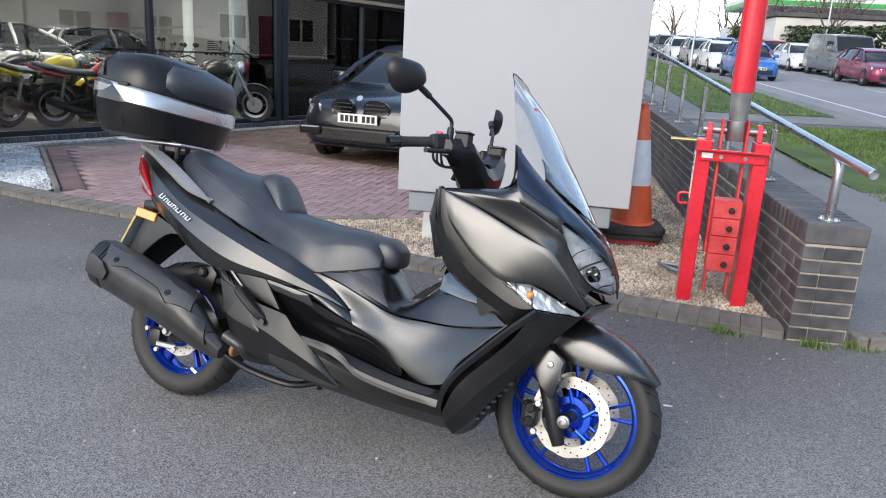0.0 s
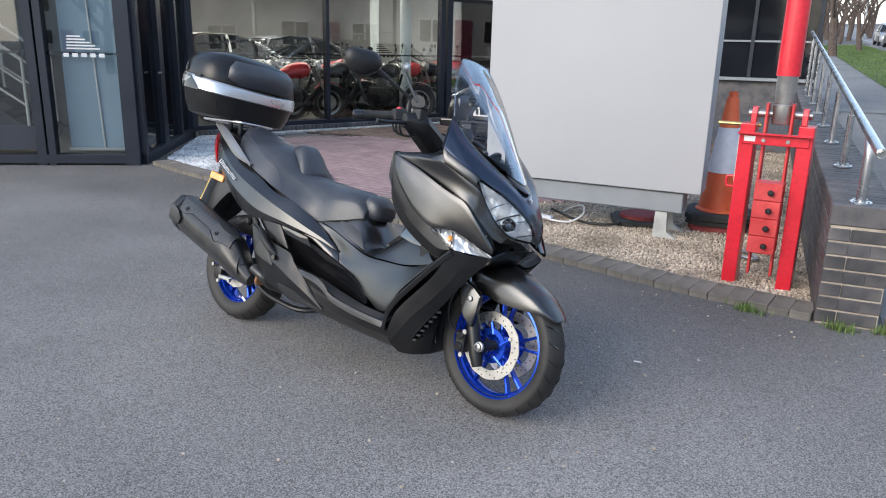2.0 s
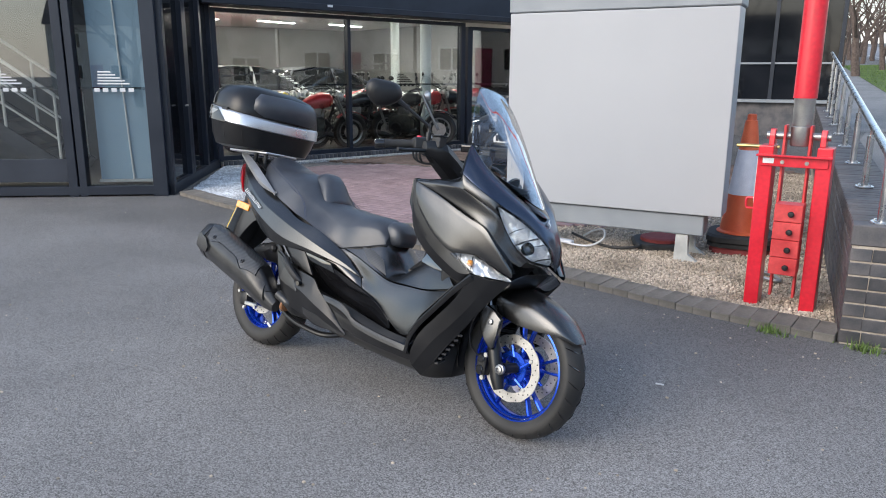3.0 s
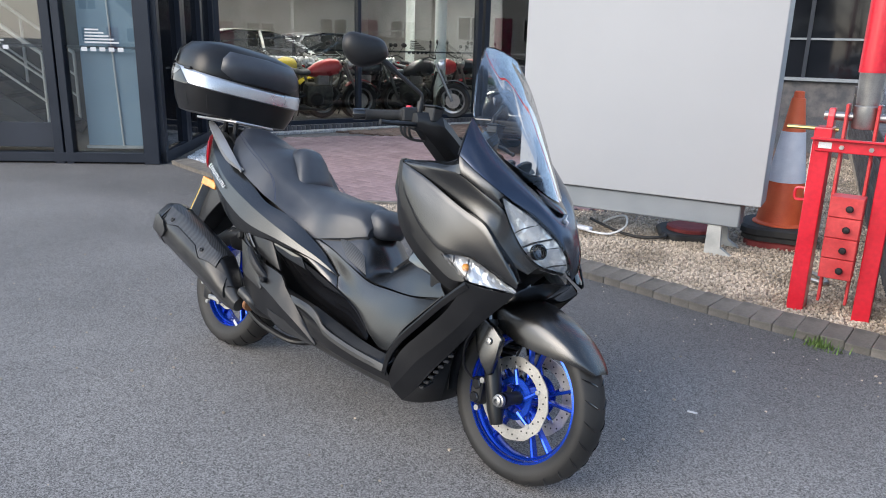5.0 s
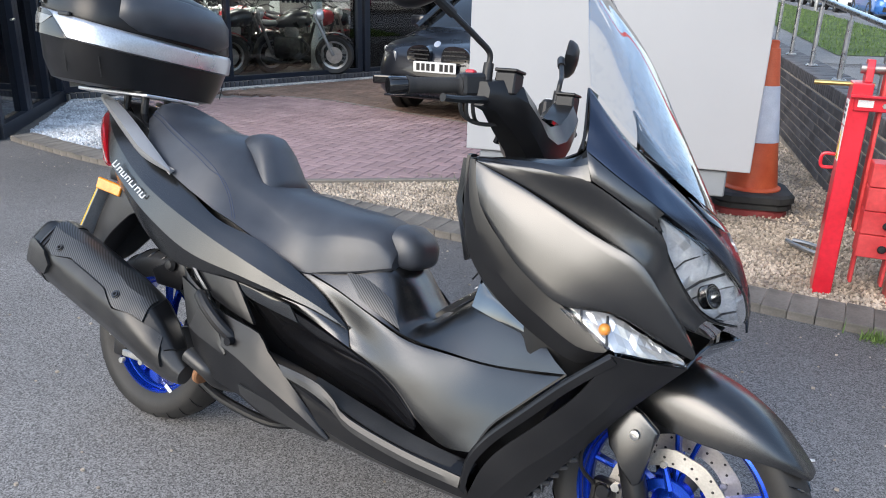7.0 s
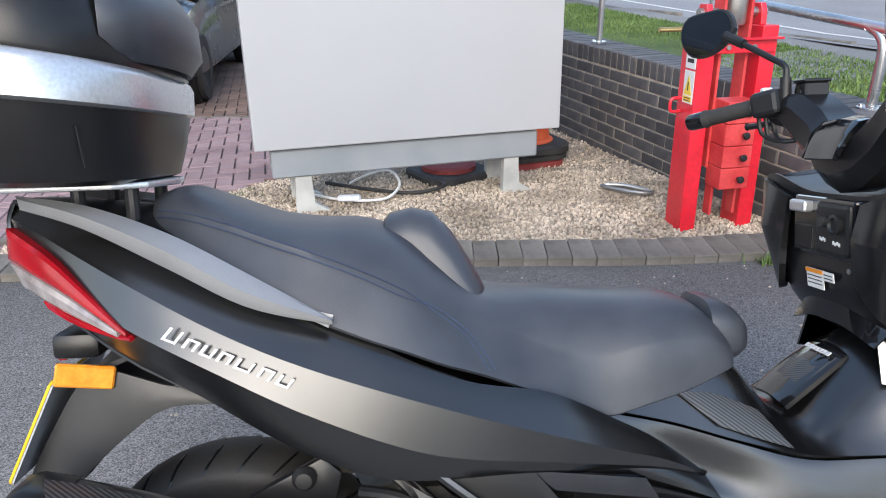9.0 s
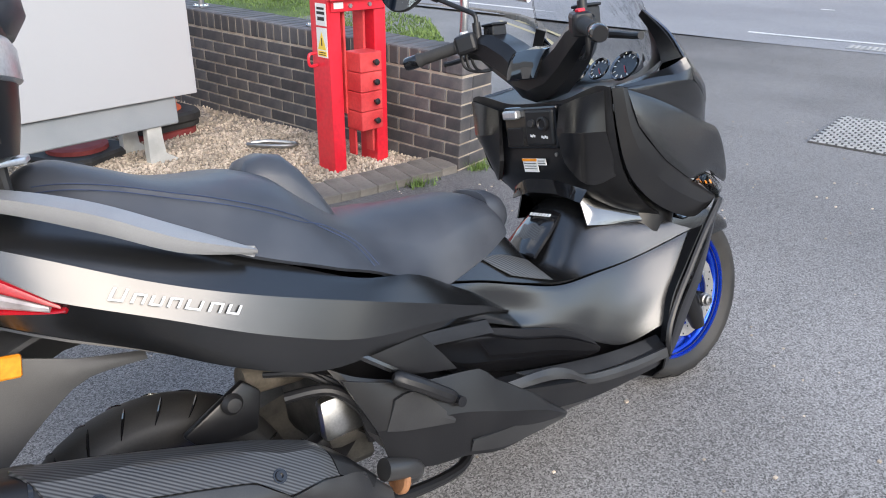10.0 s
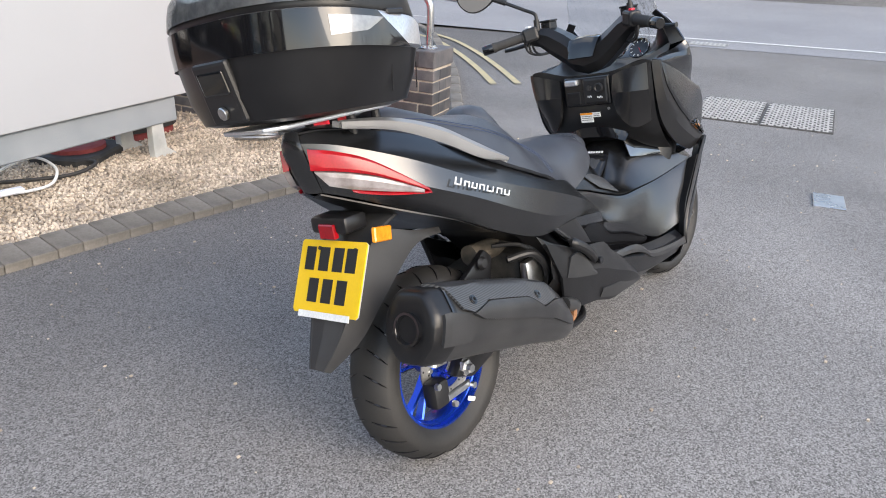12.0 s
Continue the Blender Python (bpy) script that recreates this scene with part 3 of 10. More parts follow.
# ---------------------------------------------------------------- brick wall with rail
WALL_LEN, WALL_T, WALL_H = 9.2, 0.30, 0.645
slope = math.degrees(math.atan(0.03))
wall_m = Matrix.Translation(WALL_O) @ pose(0, 0, 0, 0, 0, math.degrees(math.atan2(WU.y, WU.x))) @ pose(0, 0, 0, 0, -slope, 0)
# wall frame: x along, y = 0 inner face, -y towards the road
brick_wall = thing("brick_wall", "low dark blue brick wall with pale mortar and brick coping", "wall", wall_m, kind="structure")
bm = bmesh.new()
box(bm, (WALL_LEN / 2, -WALL_T / 2, (WALL_H - 0.5) / 2 - 0.006), (WALL_LEN - 0.012, WALL_T - 0.012, WALL_H + 0.49))
part("mortar_core", bm, M_MORTAR, brick_wall)


def brick_mesh(name, l, d, h, bev=0.004):
    bm = bmesh.new()
    box(bm, (0, 0, 0), (l, d, h), None, bev)
    return mesh_of(name, bm, M_BRICK)


stretcher, header = brick_mesh("brick", 0.215, 0.1, 0.065), brick_mesh("brick", 0.1025, 0.1, 0.065)
coping = brick_mesh("coping_brick", 0.065, WALL_T + 0.002, 0.105, 0.006)
rnd = random.Random(21)
count, rest = 0, []
n_course = 8
for s_i in range(int(WALL_LEN / 0.225) + 1):
    for c in range(n_course):
        z = WALL_H - 0.115 - 0.0375 - c * 0.075
        x = 0.1075 + s_i * 0.225 + (0.1125 if c % 2 else 0.0)
        if x + 0.1 > WALL_LEN:
            continue
        p = (x, -0.05 + 0.001 + rnd.uniform(-0.0015, 0.0015), z)
        if count < 285:
            ob = new("brick", stretcher)
            ob.parent = brick_wall
            ob.matrix_basis = Matrix.Translation(p)
            count += 1
        else:
            rest.append(p)
for c in range(n_course):
    z = WALL_H - 0.115 - 0.0375 - c * 0.075
    if c % 2:
        for y in (-0.05, -WALL_T + 0.05):
            ob = new("brick", header)
            ob.parent = brick_wall
            ob.matrix_basis = Matrix.Translation((0.0505, y + 0.001, z))
        ob = new("brick", header)
        ob.parent = brick_wall
        ob.matrix_basis = Matrix.Translation((0.05 - 0.001, -WALL_T / 2, z)) @ pose(0, 0, 0, 0, 0, 90)
    else:
        ob = new("brick", stretcher)
        ob.parent = brick_wall
        ob.matrix_basis = Matrix.Translation((0.05 - 0.001, -0.105 - 0.1 + 0.01, z)) @ pose(0, 0, 0, 0, 0, 90) @ Matrix.Diagonal((0.86, 1, 1, 1))
bm = bmesh.new()
for p in rest:
    box(bm, p, (0.215, 0.1, 0.065))
tagged(part("far_bricks", bm, M_BRICK, brick_wall), kind="stuff")
for i in range(int(WALL_LEN / 0.075)):
    ob = new("coping_brick", coping)
    ob.parent = brick_wall
    ob.matrix_basis = Matrix.Translation((0.0375 + i * 0.075, -WALL_T / 2, WALL_H - 0.0525 + rnd.uniform(-0.002, 0.002)))
bm = bmesh.new()
box(bm, (0.055, -WALL_T / 2, WALL_H - 0.05), (0.115, WALL_T + 0.008, 0.108), None, 0.006)
part("end_coping", bm, M_BRICK, brick_wall)

rail = thing("handrail", "brushed stainless tube handrail on posts along the wall", "handrail", wall_m)
bm = bmesh.new()
RAIL_Z0, RAIL_K = 0.98, 0.055
tube(bm, curve([(0.10, -0.13, WALL_H + 0.012), (0.10, -0.13, RAIL_Z0 - 0.1), (0.125, -0.13, RAIL_Z0 - 0.03), (0.2, -0.13, RAIL_Z0 + 0.005), (0.4, -0.13, RAIL_Z0 + 0.02), (9.0, -0.13, RAIL_Z0 + RAIL_K * 9)], 6), 0.0235, 14)
part("top_rail", bm, M_STEEL, rail, smooth=True)
bm = bmesh.new()
disc(bm, 0.055, 0.012, 20, pose(0.10, -0.13, WALL_H), 0.003)
base_me = mesh_of("base_plate", bm, M_STEEL)
for i, x in enumerate((0.10, 1.25, 2.4, 3.55, 4.7, 5.85, 7.0, 8.1)):
    if i:
        bm = bmesh.new()
        top = RAIL_Z0 + RAIL_K * x - 0.03
        tube(bm, [(x, -0.13, WALL_H), (x, -0.13, top - 0.04)], 0.021, 12)
        tube(bm, [(x, -0.13, top - 0.045), (x, -0.13, top + 0.01)], 0.009, 8)
        post = part("post", bm, M_STEEL, rail, smooth=True)
    ob = new("base_plate", base_me)
    ob.parent = rail
    ob.matrix_basis = Matrix.Translation((x - 0.10, 0, 0))
    for a in (45, 135, 225, 315):
        bm = bmesh.new()
        disc(bm, 0.009, 0.008, 6, pose(x + 0.04 * math.cos(radians(a)), -0.13 + 0.04 * math.sin(radians(a)), WALL_H + 0.012))
        part("bolt", bm, M_STEEL, ob, at=Matrix.Translation((0.10 - x, 0, 0)))

# ---------------------------------------------------------------- white sign panel
sign = thing("sign_panel", "large plain white sign panel on a grey steel base frame", "sign", pose(-0.555, 2.58, 0, 0, 0, 15.2))
SW = 1.69
bm = bmesh.new()
box(bm, (SW / 2, 0.13, 1.12), (SW, 0.26, 1.46), None, 0.006, 2)
part("panel_face", bm, M_SIGN, sign)
bm = bmesh.new()
box(bm, (SW / 2, 0.15, 1.99), (SW + 0.02, 0.30, 0.27), None, 0.008)
part("panel_head", bm, M_SIGN_GREY, sign, "grey painted header above the white face")
bm = bmesh.new()
box(bm, (SW / 2 - 0.02, 0.13, 0.305), (SW - 0.2, 0.20, 0.15), None, 0.008)
part("base_beam", bm, M_SIGN_GREY, sign, "grey painted steel base beam")
for x in (0.24, 1.42):
    for y in (0.07, 0.36):
        bm = bmesh.new()
        plate(bm, [(-0.05, 0.0), (0.13, 0.0), (0.13, 0.012), (0.045, 0.06), (0.045, 0.23), (-0.045, 0.23), (-0.05, 0.06)], 0.05, pose(x, y, 0.012), 0.006)
        part("foot", bm, M_FOOT, sign, "pale galvanised steel foot")

# ---------------------------------------------------------------- red tilting mast base
mast = thing("mast_base", "bright red steel tilting mast base with counterweights", "mast", pose(1.745, 2.385, 0, 0, 0, 11))
for sx in (-1, 1):
    bm = bmesh.new()
    box(bm, (sx * 0.155, 0.02, 0.49), (0.082, 0.15, 1.0), None, 0.006, 2)
    part("upright", bm, M_RED, mast)
    bm = bmesh.new()
    plate(bm, [(-0.05, 0.99), (0.05, 0.99), (0.045, 1.05), (0.028, 1.085), (-0.028, 1.085), (-0.045, 1.05)], 0.03, pose(sx * 0.135, 0.03, 0, 0, 0, 90), 0.004)
    part("bearing_lug", bm, M_RED, mast)
    bm = bmesh.new()
    box(bm, (sx * 0.068, 0.02, 0.72), (0.014, 0.09, 0.78), None, 0.003)
    part("inner_link", bm, M_RED_W, mast)
bm = bmesh.new()
box(bm, (0, -0.06, 0.905), (0.36, 0.014, 0.065), None, 0.003)
box(bm, (0, -0.075, 0.936), (0.40, 0.045, 0.010), None, 0.002)
cross = part("cross_bar", bm, M_RED, mast)
for x in (-0.06, 0.07):
    bm = bmesh.new()
    disc(bm, 0.012, 0.01, 6, pose(x, -0.067, 0.9, 90))
    part("bolt", bm, M_STEEL_D, cross)
bm = bmesh.new()
box(bm, (-0.135, -0.069, 0.905), (0.06, 0.003, 0.03))
part("rating_plate", bm, M_MARK, cross, "small white rating plate")
for k in range(4):
    bm = bmesh.new()
    box(bm, (0.012, -0.075, 0.30 + 0.105 * k), (0.15, 0.13, 0.102), None, 0.004)
    w = part("weight", bm, M_RED_W, mast, "scuffed red counterweight block")
    bm = bmesh.new()
    lathe(bm, [(0, 0), (0.008, 0), (0.008, 0.012), (0.016, 0.018), (0.018, 0.026), (0.013, 0.034), (0, 0.036)], 12, pose(0.03, -0.14, 0.30 + 0.105 * k, 90))
    part("knob", bm, M_BLACK, w, smooth=True)
bm = bmesh.new()
box(bm, (-0.05, -0.04, 0.2), (0.014, 0.06, 0.2), None, 0.003)
box(bm, (0.075, -0.04, 0.2), (0.014, 0.06, 0.2), None, 0.003)
part("weight_hanger", bm, M_RED_W, mast)
bm = bmesh.new()
tube(bm, [(-0.17, 0.03, 1.045), (0.17, 0.03, 1.045)], 0.022, 14)
part("pivot_pin", bm, M_STEEL_D, mast, smooth=True)
bm = bmesh.new()
tube(bm, [(-0.34, 0.06, 0.975), (-0.1, 0.06, 0.975)], 0.011, 10)
part("locking_pin", bm, M_BRASS, mast, "brass locking pin", smooth=True)
bm = bmesh.new()
lathe(bm, [(0.05, 0.99), (0.056, 1.0), (0.056, 1.10), (0.05, 1.105), (0.052, 1.12), (0.058, 1.26), (0.06, 1.27)], 24, pose(0.01, 0.03, 0))
part("collar", bm, M_STEEL_D, mast, "bare steel collar", smooth=True)
bm = bmesh.new()
tube(bm, [(0.01, 0.03, 1.262), (0.01, 0.03, 3.5), (0.01, 0.03, 7.5)], [0.064, 0.06, 0.05], 24)
part("mast_pole", bm, M_RED, mast, "red painted mast tube", smooth=True)
bm = bmesh.new()
tube(bm, curve([(-0.2, 0.05, 0.66), (-0.245, 0.05, 0.66), (-0.255, 0.05, 0.63), (-0.245, 0.05, 0.6), (-0.2, 0.05, 0.6)], 4), 0.008, 8)
part("cleat", bm, M_RED, mast, smooth=True)
for z, h, c in ((0.86, 0.11, None), (0.72, 0.15, 1)):
    bm = bmesh.new()
    box(bm, (-0.1975, 0.0, z), (0.003, 0.085, h))
    lab = part("warning_label", bm, M_MARK, mast, "white and yellow warning label")
    bm = bmesh.new()
    if c:
        vv = rings(bm, [[(-0.1992, 0.034, z - 0.035), (-0.1992, -0.034, z - 0.035), (-0.1992, 0.0, z + 0.055)], [(-0.2006, 0.034, z - 0.035), (-0.2006, -0.034, z - 0.035), (-0.2006, 0.0, z + 0.055)]])
        box(bm, (-0.1998, 0, z - 0.055), (0.0016, 0.07, 0.025))
        part("warning_triangle", bm, surface("warning_yellow", (0.72, 0.50, 0.05), (0.8, 0.58, 0.08), 20, 0.5), lab)
        bm = bmesh.new()
        box(bm, (-0.2012, 0, z + 0.004), (0.001, 0.008, 0.04))
        for k in range(2):
            box(bm, (-0.2012, 0, z - 0.05 - 0.011 * k), (0.001, 0.055, 0.004))
        tagged(part("label_text", bm, M_BLACK, lab), kind="stuff")
    else:
        box(bm, (-0.1995, 0, z + 0.03), (0.001, 0.06, 0.012))
        box(bm, (-0.1995, 0, z + 0.008), (0.001, 0.065, 0.014))
        box(bm, (-0.1995, 0, z - 0.02), (0.001, 0.055, 0.018))
        tagged(part("label_text", bm, M_BLACK, lab), kind="stuff")

# ---------------------------------------------------------------- cones and bits on the gravel
def cone_base(bm, z, s=0.23, h=0.045):
    poly = []
    for k in range(24):
        a = 2 * math.pi * k / 24
        c, sn = math.cos(a), math.sin(a)
        r = s / max(abs(c), abs(sn)) if max(abs(c), abs(sn)) > 0.80 else s * 1.2
        poly.append((r * c, r * sn))
    rings(bm, [[(x, y, z) for x, y in poly], [(x, y, z + h * 0.7) for x, y in poly], [(x * 0.93, y * 0.93, z + h) for x, y in poly]])


cone = thing("traffic_cone", "tall orange traffic cone with white sleeve on stacked black bases", "cone", pose(0.965, 3.70, 0.02, 0, 0, 20))
bm = bmesh.new()
cone_base(bm, 0.0, 0.22, 0.05)
part("red_base", bm, surface("faded_red_rubber", (0.22, 0.035, 0.035), (0.3, 0.06, 0.06), 8, 0.8), cone, "dull red rubber base")
bm = bmesh.new()
cone_base(bm, 0.052, 0.24, 0.04)
part("black_base", bm, M_RUBBER, cone)
bm = bmesh.new()
cone_base(bm, 0.094, 0.25, 0.055)
part("black_base", bm, M_RUBBER, cone)


def cone_r(z):
    return 0.165 - (z - 0.15) * 0.137


bm = bmesh.new()
lathe(bm, [(0.185, 0.148), (0.185, 0.158), (cone_r(0.17), 0.17), (cone_r(0.46), 0.46)], 28)
part("cone_body", bm, M_CONE, cone, smooth=True)
bm = bmesh.new()
lathe(bm, [(cone_r(0.80), 0.80), (cone_r(1.03), 1.03), (0.036, 1.035), (0.033, 1.075), (0.026, 1.08), (0.024, 1.02)], 28)
part("cone_tip", bm, M_CONE, cone, smooth=True)
bm = bmesh.new()
lathe(bm, [(cone_r(0.455), 0.455), (cone_r(0.46) + 0.003, 0.457), (cone_r(0.80) + 0.003, 0.803), (cone_r(0.80), 0.805)], 28)
part("sleeve", bm, M_CONE_W, cone, "white reflective sleeve", smooth=True)
flat = thing("cone_base_stack", "black and red rubber cone bases lying on gravel", "cone base", pose(0.45, 3.38, 0.02, 0, 0, 35))
bm = bmesh.new()
cone_base(bm, 0.0, 0.23, 0.05)
part("black_base", bm, M_RUBBER, flat)
bm = bmesh.new()
lathe(bm, [(0.17, 0.05), (0.17, 0.075), (0.14, 0.085), (0, 0.085)], 20)
part("red_plug", bm, bpy.data.materials["faded_red_rubber"], flat)
bm = bmesh.new()
tube(bm, curve([(-0.35, 2.95, 0.05), (-0.2, 2.86, 0.045), (-0.02, 2.82, 0.045), (0.1, 2.86, 0.05), (0.16, 2.95, 0.10), (0.10, 3.05, 0.15), (-0.02, 3.1, 0.12), (-0.15, 3.15, 0.05)], 8), 0.008, 8)
solo("white_cable", bm, M_MARK, "thin white cable looped on the gravel", "cable", smooth=True)
bm = bmesh.new()
box(bm, (-0.12, 2.84, 0.055), (0.13, 0.05, 0.03), None, 0.008)
solo("cable_connector", bm, M_CONE_W, "small pale cable connector block on gravel", "connector")
bm = bmesh.new()
tube(bm, curve([(-0.3, 3.2, 0.04), (0.0, 3.02, 0.045), (0.25, 2.95, 0.045), (0.42, 3.05, 0.06), (0.3, 3.25, 0.05)], 8), 0.011, 8)
solo("dark_hose", bm, M_RUBBER, "dark rubber hose lying on the gravel", "hose", smooth=True)
bm = bmesh.new()
tube(bm, curve([(1.36, 3.02, 0.05), (1.46, 2.98, 0.055), (1.56, 2.9, 0.05), (1.58, 2.84, 0.05), (1.5, 2.83, 0.055), (1.38, 2.92, 0.055), (1.33, 3.0, 0.05)], 6), 0.012, 8)
solo("steel_shackle", bm, M_STEEL_D, "bent dark steel loop lying on gravel", "shackle", smooth=True)


rnd = random.Random(23)
co, fa = [], []
for k in range(260):
    x, y = rnd.uniform(-4.2, 3.6), (1.9 - abs(rnd.gauss(0, 0.45)) if k % 3 else rnd.uniform(-2.2, 1.7))
    sz = rnd.uniform(0.003, 0.007)
    m = pose(x, y, sz * 0.5, 0, 0, rnd.uniform(0, 360))
    i = len(co)
    co += [m @ Vector((px * sz * rnd.uniform(0.7, 1.2), py * sz * rnd.uniform(0.6, 1.1), pz * sz * 0.7)) for px, py, pz in ((1, 0, 0), (0, 1, 0), (-1, 0, 0), (0, -1, 0), (0, 0, 1), (0, 0, -1))]
    fa += [(i, i + 1, i + 4), (i + 1, i + 2, i + 4), (i + 2, i + 3, i + 4), (i + 3, i, i + 4), (i + 1, i, i + 5), (i + 2, i + 1, i + 5), (i + 3, i + 2, i + 5), (i, i + 3, i + 5)]
me = bpy.data.meshes.new("pebbles")
me.from_pydata(co, [], fa)
me.materials.append(M_GRAVEL)
tagged(new("pebbles", me), "stray pale gravel chips scattered on the tarmac", "pebbles", kind="stuff")


def weeds(x, y, r, n, seed):
    rnd = random.Random(seed)
    bm = bmesh.new()
    for _ in range(n):
        a, d, h = rnd.uniform(0, 6.28), abs(rnd.gauss(0, r)), rnd.uniform(0.02, 0.06)
        px, py, b = x + d * math.cos(a), y + 0.5 * d * math.sin(a), rnd.uniform(0, 6.28)
        w, l = 0.004, rnd.uniform(0.01, 0.04)
        p = [(px - w * math.sin(b), py + w * math.cos(b), 0), (px + w * math.sin(b), py - w * math.cos(b), 0), (px + l * math.cos(b), py + l * math.sin(b), h)]
        bm.faces.new([bm.verts.new(q) for q in p])
    solo("weeds", bm, M_GRASS, "tuft of green weeds in the kerb joint", "weeds", "kerb weeds", kind="stuff")


weeds(1.86, 1.92, 0.06, 110, 1)
weeds(2.32, 1.98, 0.07, 120, 2)
weeds(2.52, 2.08, 0.06, 80, 3)
weeds(-0.9, 3.02, 0.25, 160, 4)
bm = bmesh.new()
tube(bm, [(1.755, 0.83, 0.006), (1.79, 0.84, 0.006)], 0.004, 6)
solo("litter", bm, M_MARK, "small white cigarette end on the tarmac", "litter")
rnd = random.Random(8)
bm = bmesh.new()
for _ in range(260):
    x, y, r_ = rnd.uniform(-2.5, 5), rnd.uniform(-1.8, 1.85), rnd.uniform(0.002, 0.006)
    box(bm, (x, y, r_ * 0.5), (r_ * 2, r_ * 1.5, r_), pose(0, 0, 0))
solo("stray_chippings", bm, M_GRAVEL, "stray pale chippings scattered over the tarmac", "chippings", kind="stuff")

# ---------------------------------------------------------------- the scooter
# local frame: x forward from the rear axle, y to its left, z up; leaning on the side stand
M_SATIN = surface("satin_graphite_paint", (0.094, 0.095, 0.097), (0.106, 0.107, 0.109), 5.0, 0.26, metal=0.95, rvar=0.03, bump=0.03, bscale=1400, fine=0.04, dist=0.0004)
M_NAVY = surface("dark_satin_metallic", (0.058, 0.072, 0.102), (0.072, 0.087, 0.120), 5.0, 0.22, metal=0.9, rvar=0.03, bump=0.02, bscale=1400, fine=0.03, dist=0.0004)
M_MATT = surface("matt_black_plastic", (0.008, 0.008, 0.009), (0.013, 0.013, 0.014), 9.0, 0.31, rvar=0.05, bump=0.06, bscale=700, spec=0.42)
M_GLOSSB = surface("gloss_black", (0.006, 0.006, 0.007), (0.010, 0.010, 0.011), 6.0, 0.07, rvar=0.03, coat=0.5, fine=0.0)
M_SEAT = surface("black_vinyl", (0.034, 0.038, 0.048), (0.046, 0.051, 0.062), 14.0, 0.40, rvar=0.06, bump=0.3, bscale=900, dist=0.0008, spec=0.7)
M_STITCH = surface("blue_stitch", (0.02, 0.035, 0.08), (0.03, 0.05, 0.11), 30, 0.7)
M_CHROME = surface("dark_chrome", (0.15, 0.155, 0.16), (0.20, 0.205, 0.21), 8.0, 0.07, metal=1.0, rvar=0.03, fine=0.0)
M_ALU = surface("machined_alloy", (0.50, 0.50, 0.49), (0.66, 0.66, 0.65), 20.0, 0.32, metal=1.0, rvar=0.1)
M_DISC = surface("brake_disc_steel", (0.50, 0.48, 0.45), (0.62, 0.60, 0.57), 20.0, 0.35, metal=0.85, rvar=0.1)
M_SILVER = surface("silver_trim", (0.56, 0.57, 0.59), (0.64, 0.65, 0.67), 6.0, 0.30, metal=0.75, rvar=0.08)
M_BLUE = surface("blue_anodised_rim", (0.006, 0.06, 0.50), (0.010, 0.08, 0.62), 6.0, 0.24, metal=0.75, rvar=0.05, coat=0.3, fine=0.03)
M_TYRE = surface("tyre_rubber", (0.012, 0.012, 0.012), (0.032, 0.030, 0.028), 5.0, 0.6, bump=0.2, bscale=260)
M_EXH = surface("satin_black_exhaust", (0.022, 0.022, 0.023), (0.036, 0.036, 0.036), 10.0, 0.30, rvar=0.06, bump=0.05, bscale=400, spec=0.5)
M_GREYP = surface("dark_grey_plastic", (0.030, 0.030, 0.031), (0.042, 0.042, 0.043), 9.0, 0.36, rvar=0.06, bump=0.1, bscale=700, spec=0.4)
M_RAIL = surface("satin_grey_cast", (0.30, 0.302, 0.305), (0.36, 0.362, 0.365), 8.0, 0.42, metal=0.5, rvar=0.05, bump=0.05, bscale=900, dist=0.0005)
M_RUST = surface("rusty_steel", (0.20, 0.09, 0.04), (0.36, 0.17, 0.08), 30.0, 0.8, bump=0.3, bscale=200)
M_ENGINE = surface("engine_casting", (0.045, 0.043, 0.04), (0.10, 0.095, 0.085), 20.0, 0.6, metal=0.5, bump=0.2)
M_LENS = pane("clear_lens", (0.98, 0.985, 0.99), 0.02, 1.22)
M_LAMP = surface("lamp_reflector", (0.60, 0.61, 0.62), (0.74, 0.75, 0.76), 30.0, 0.14, metal=0.45, rvar=0.04)
M_REDLENS = surface("red_tail_lens", (0.26, 0.003, 0.008), (0.40, 0.005, 0.013), 12.0, 0.22, coat=0.15, rvar=0.05)
M_CLEARLENS = surface("clear_tail_lens", (0.22, 0.19, 0.19), (0.40, 0.37, 0.37), 26.0, 0.18, metal=0.1, coat=0.2, fine=0.04)
M_ORANGE = surface("amber_reflector", (0.80, 0.26, 0.02), (0.9, 0.34, 0.03), 60.0, 0.2, coat=0.5)
M_YPLATE = surface("yellow_number_plate", (0.80, 0.50, 0.01), (0.84, 0.54, 0.02), 8.0, 0.35, fine=0.03)
M_SCREEN = pane("windscreen_perspex", (0.92, 0.94, 0.955), 0.015, 1.42)
M_GLOVE = surface("satin_black_plastic", (0.009, 0.009, 0.010), (0.014, 0.014, 0.015), 9.0, 0.22, rvar=0.04, bump=0.03, bscale=700, spec=0.5)
M_LABEL = surface("paper_label", (0.72, 0.72, 0.70), (0.8, 0.8, 0.78), 20, 0.6)


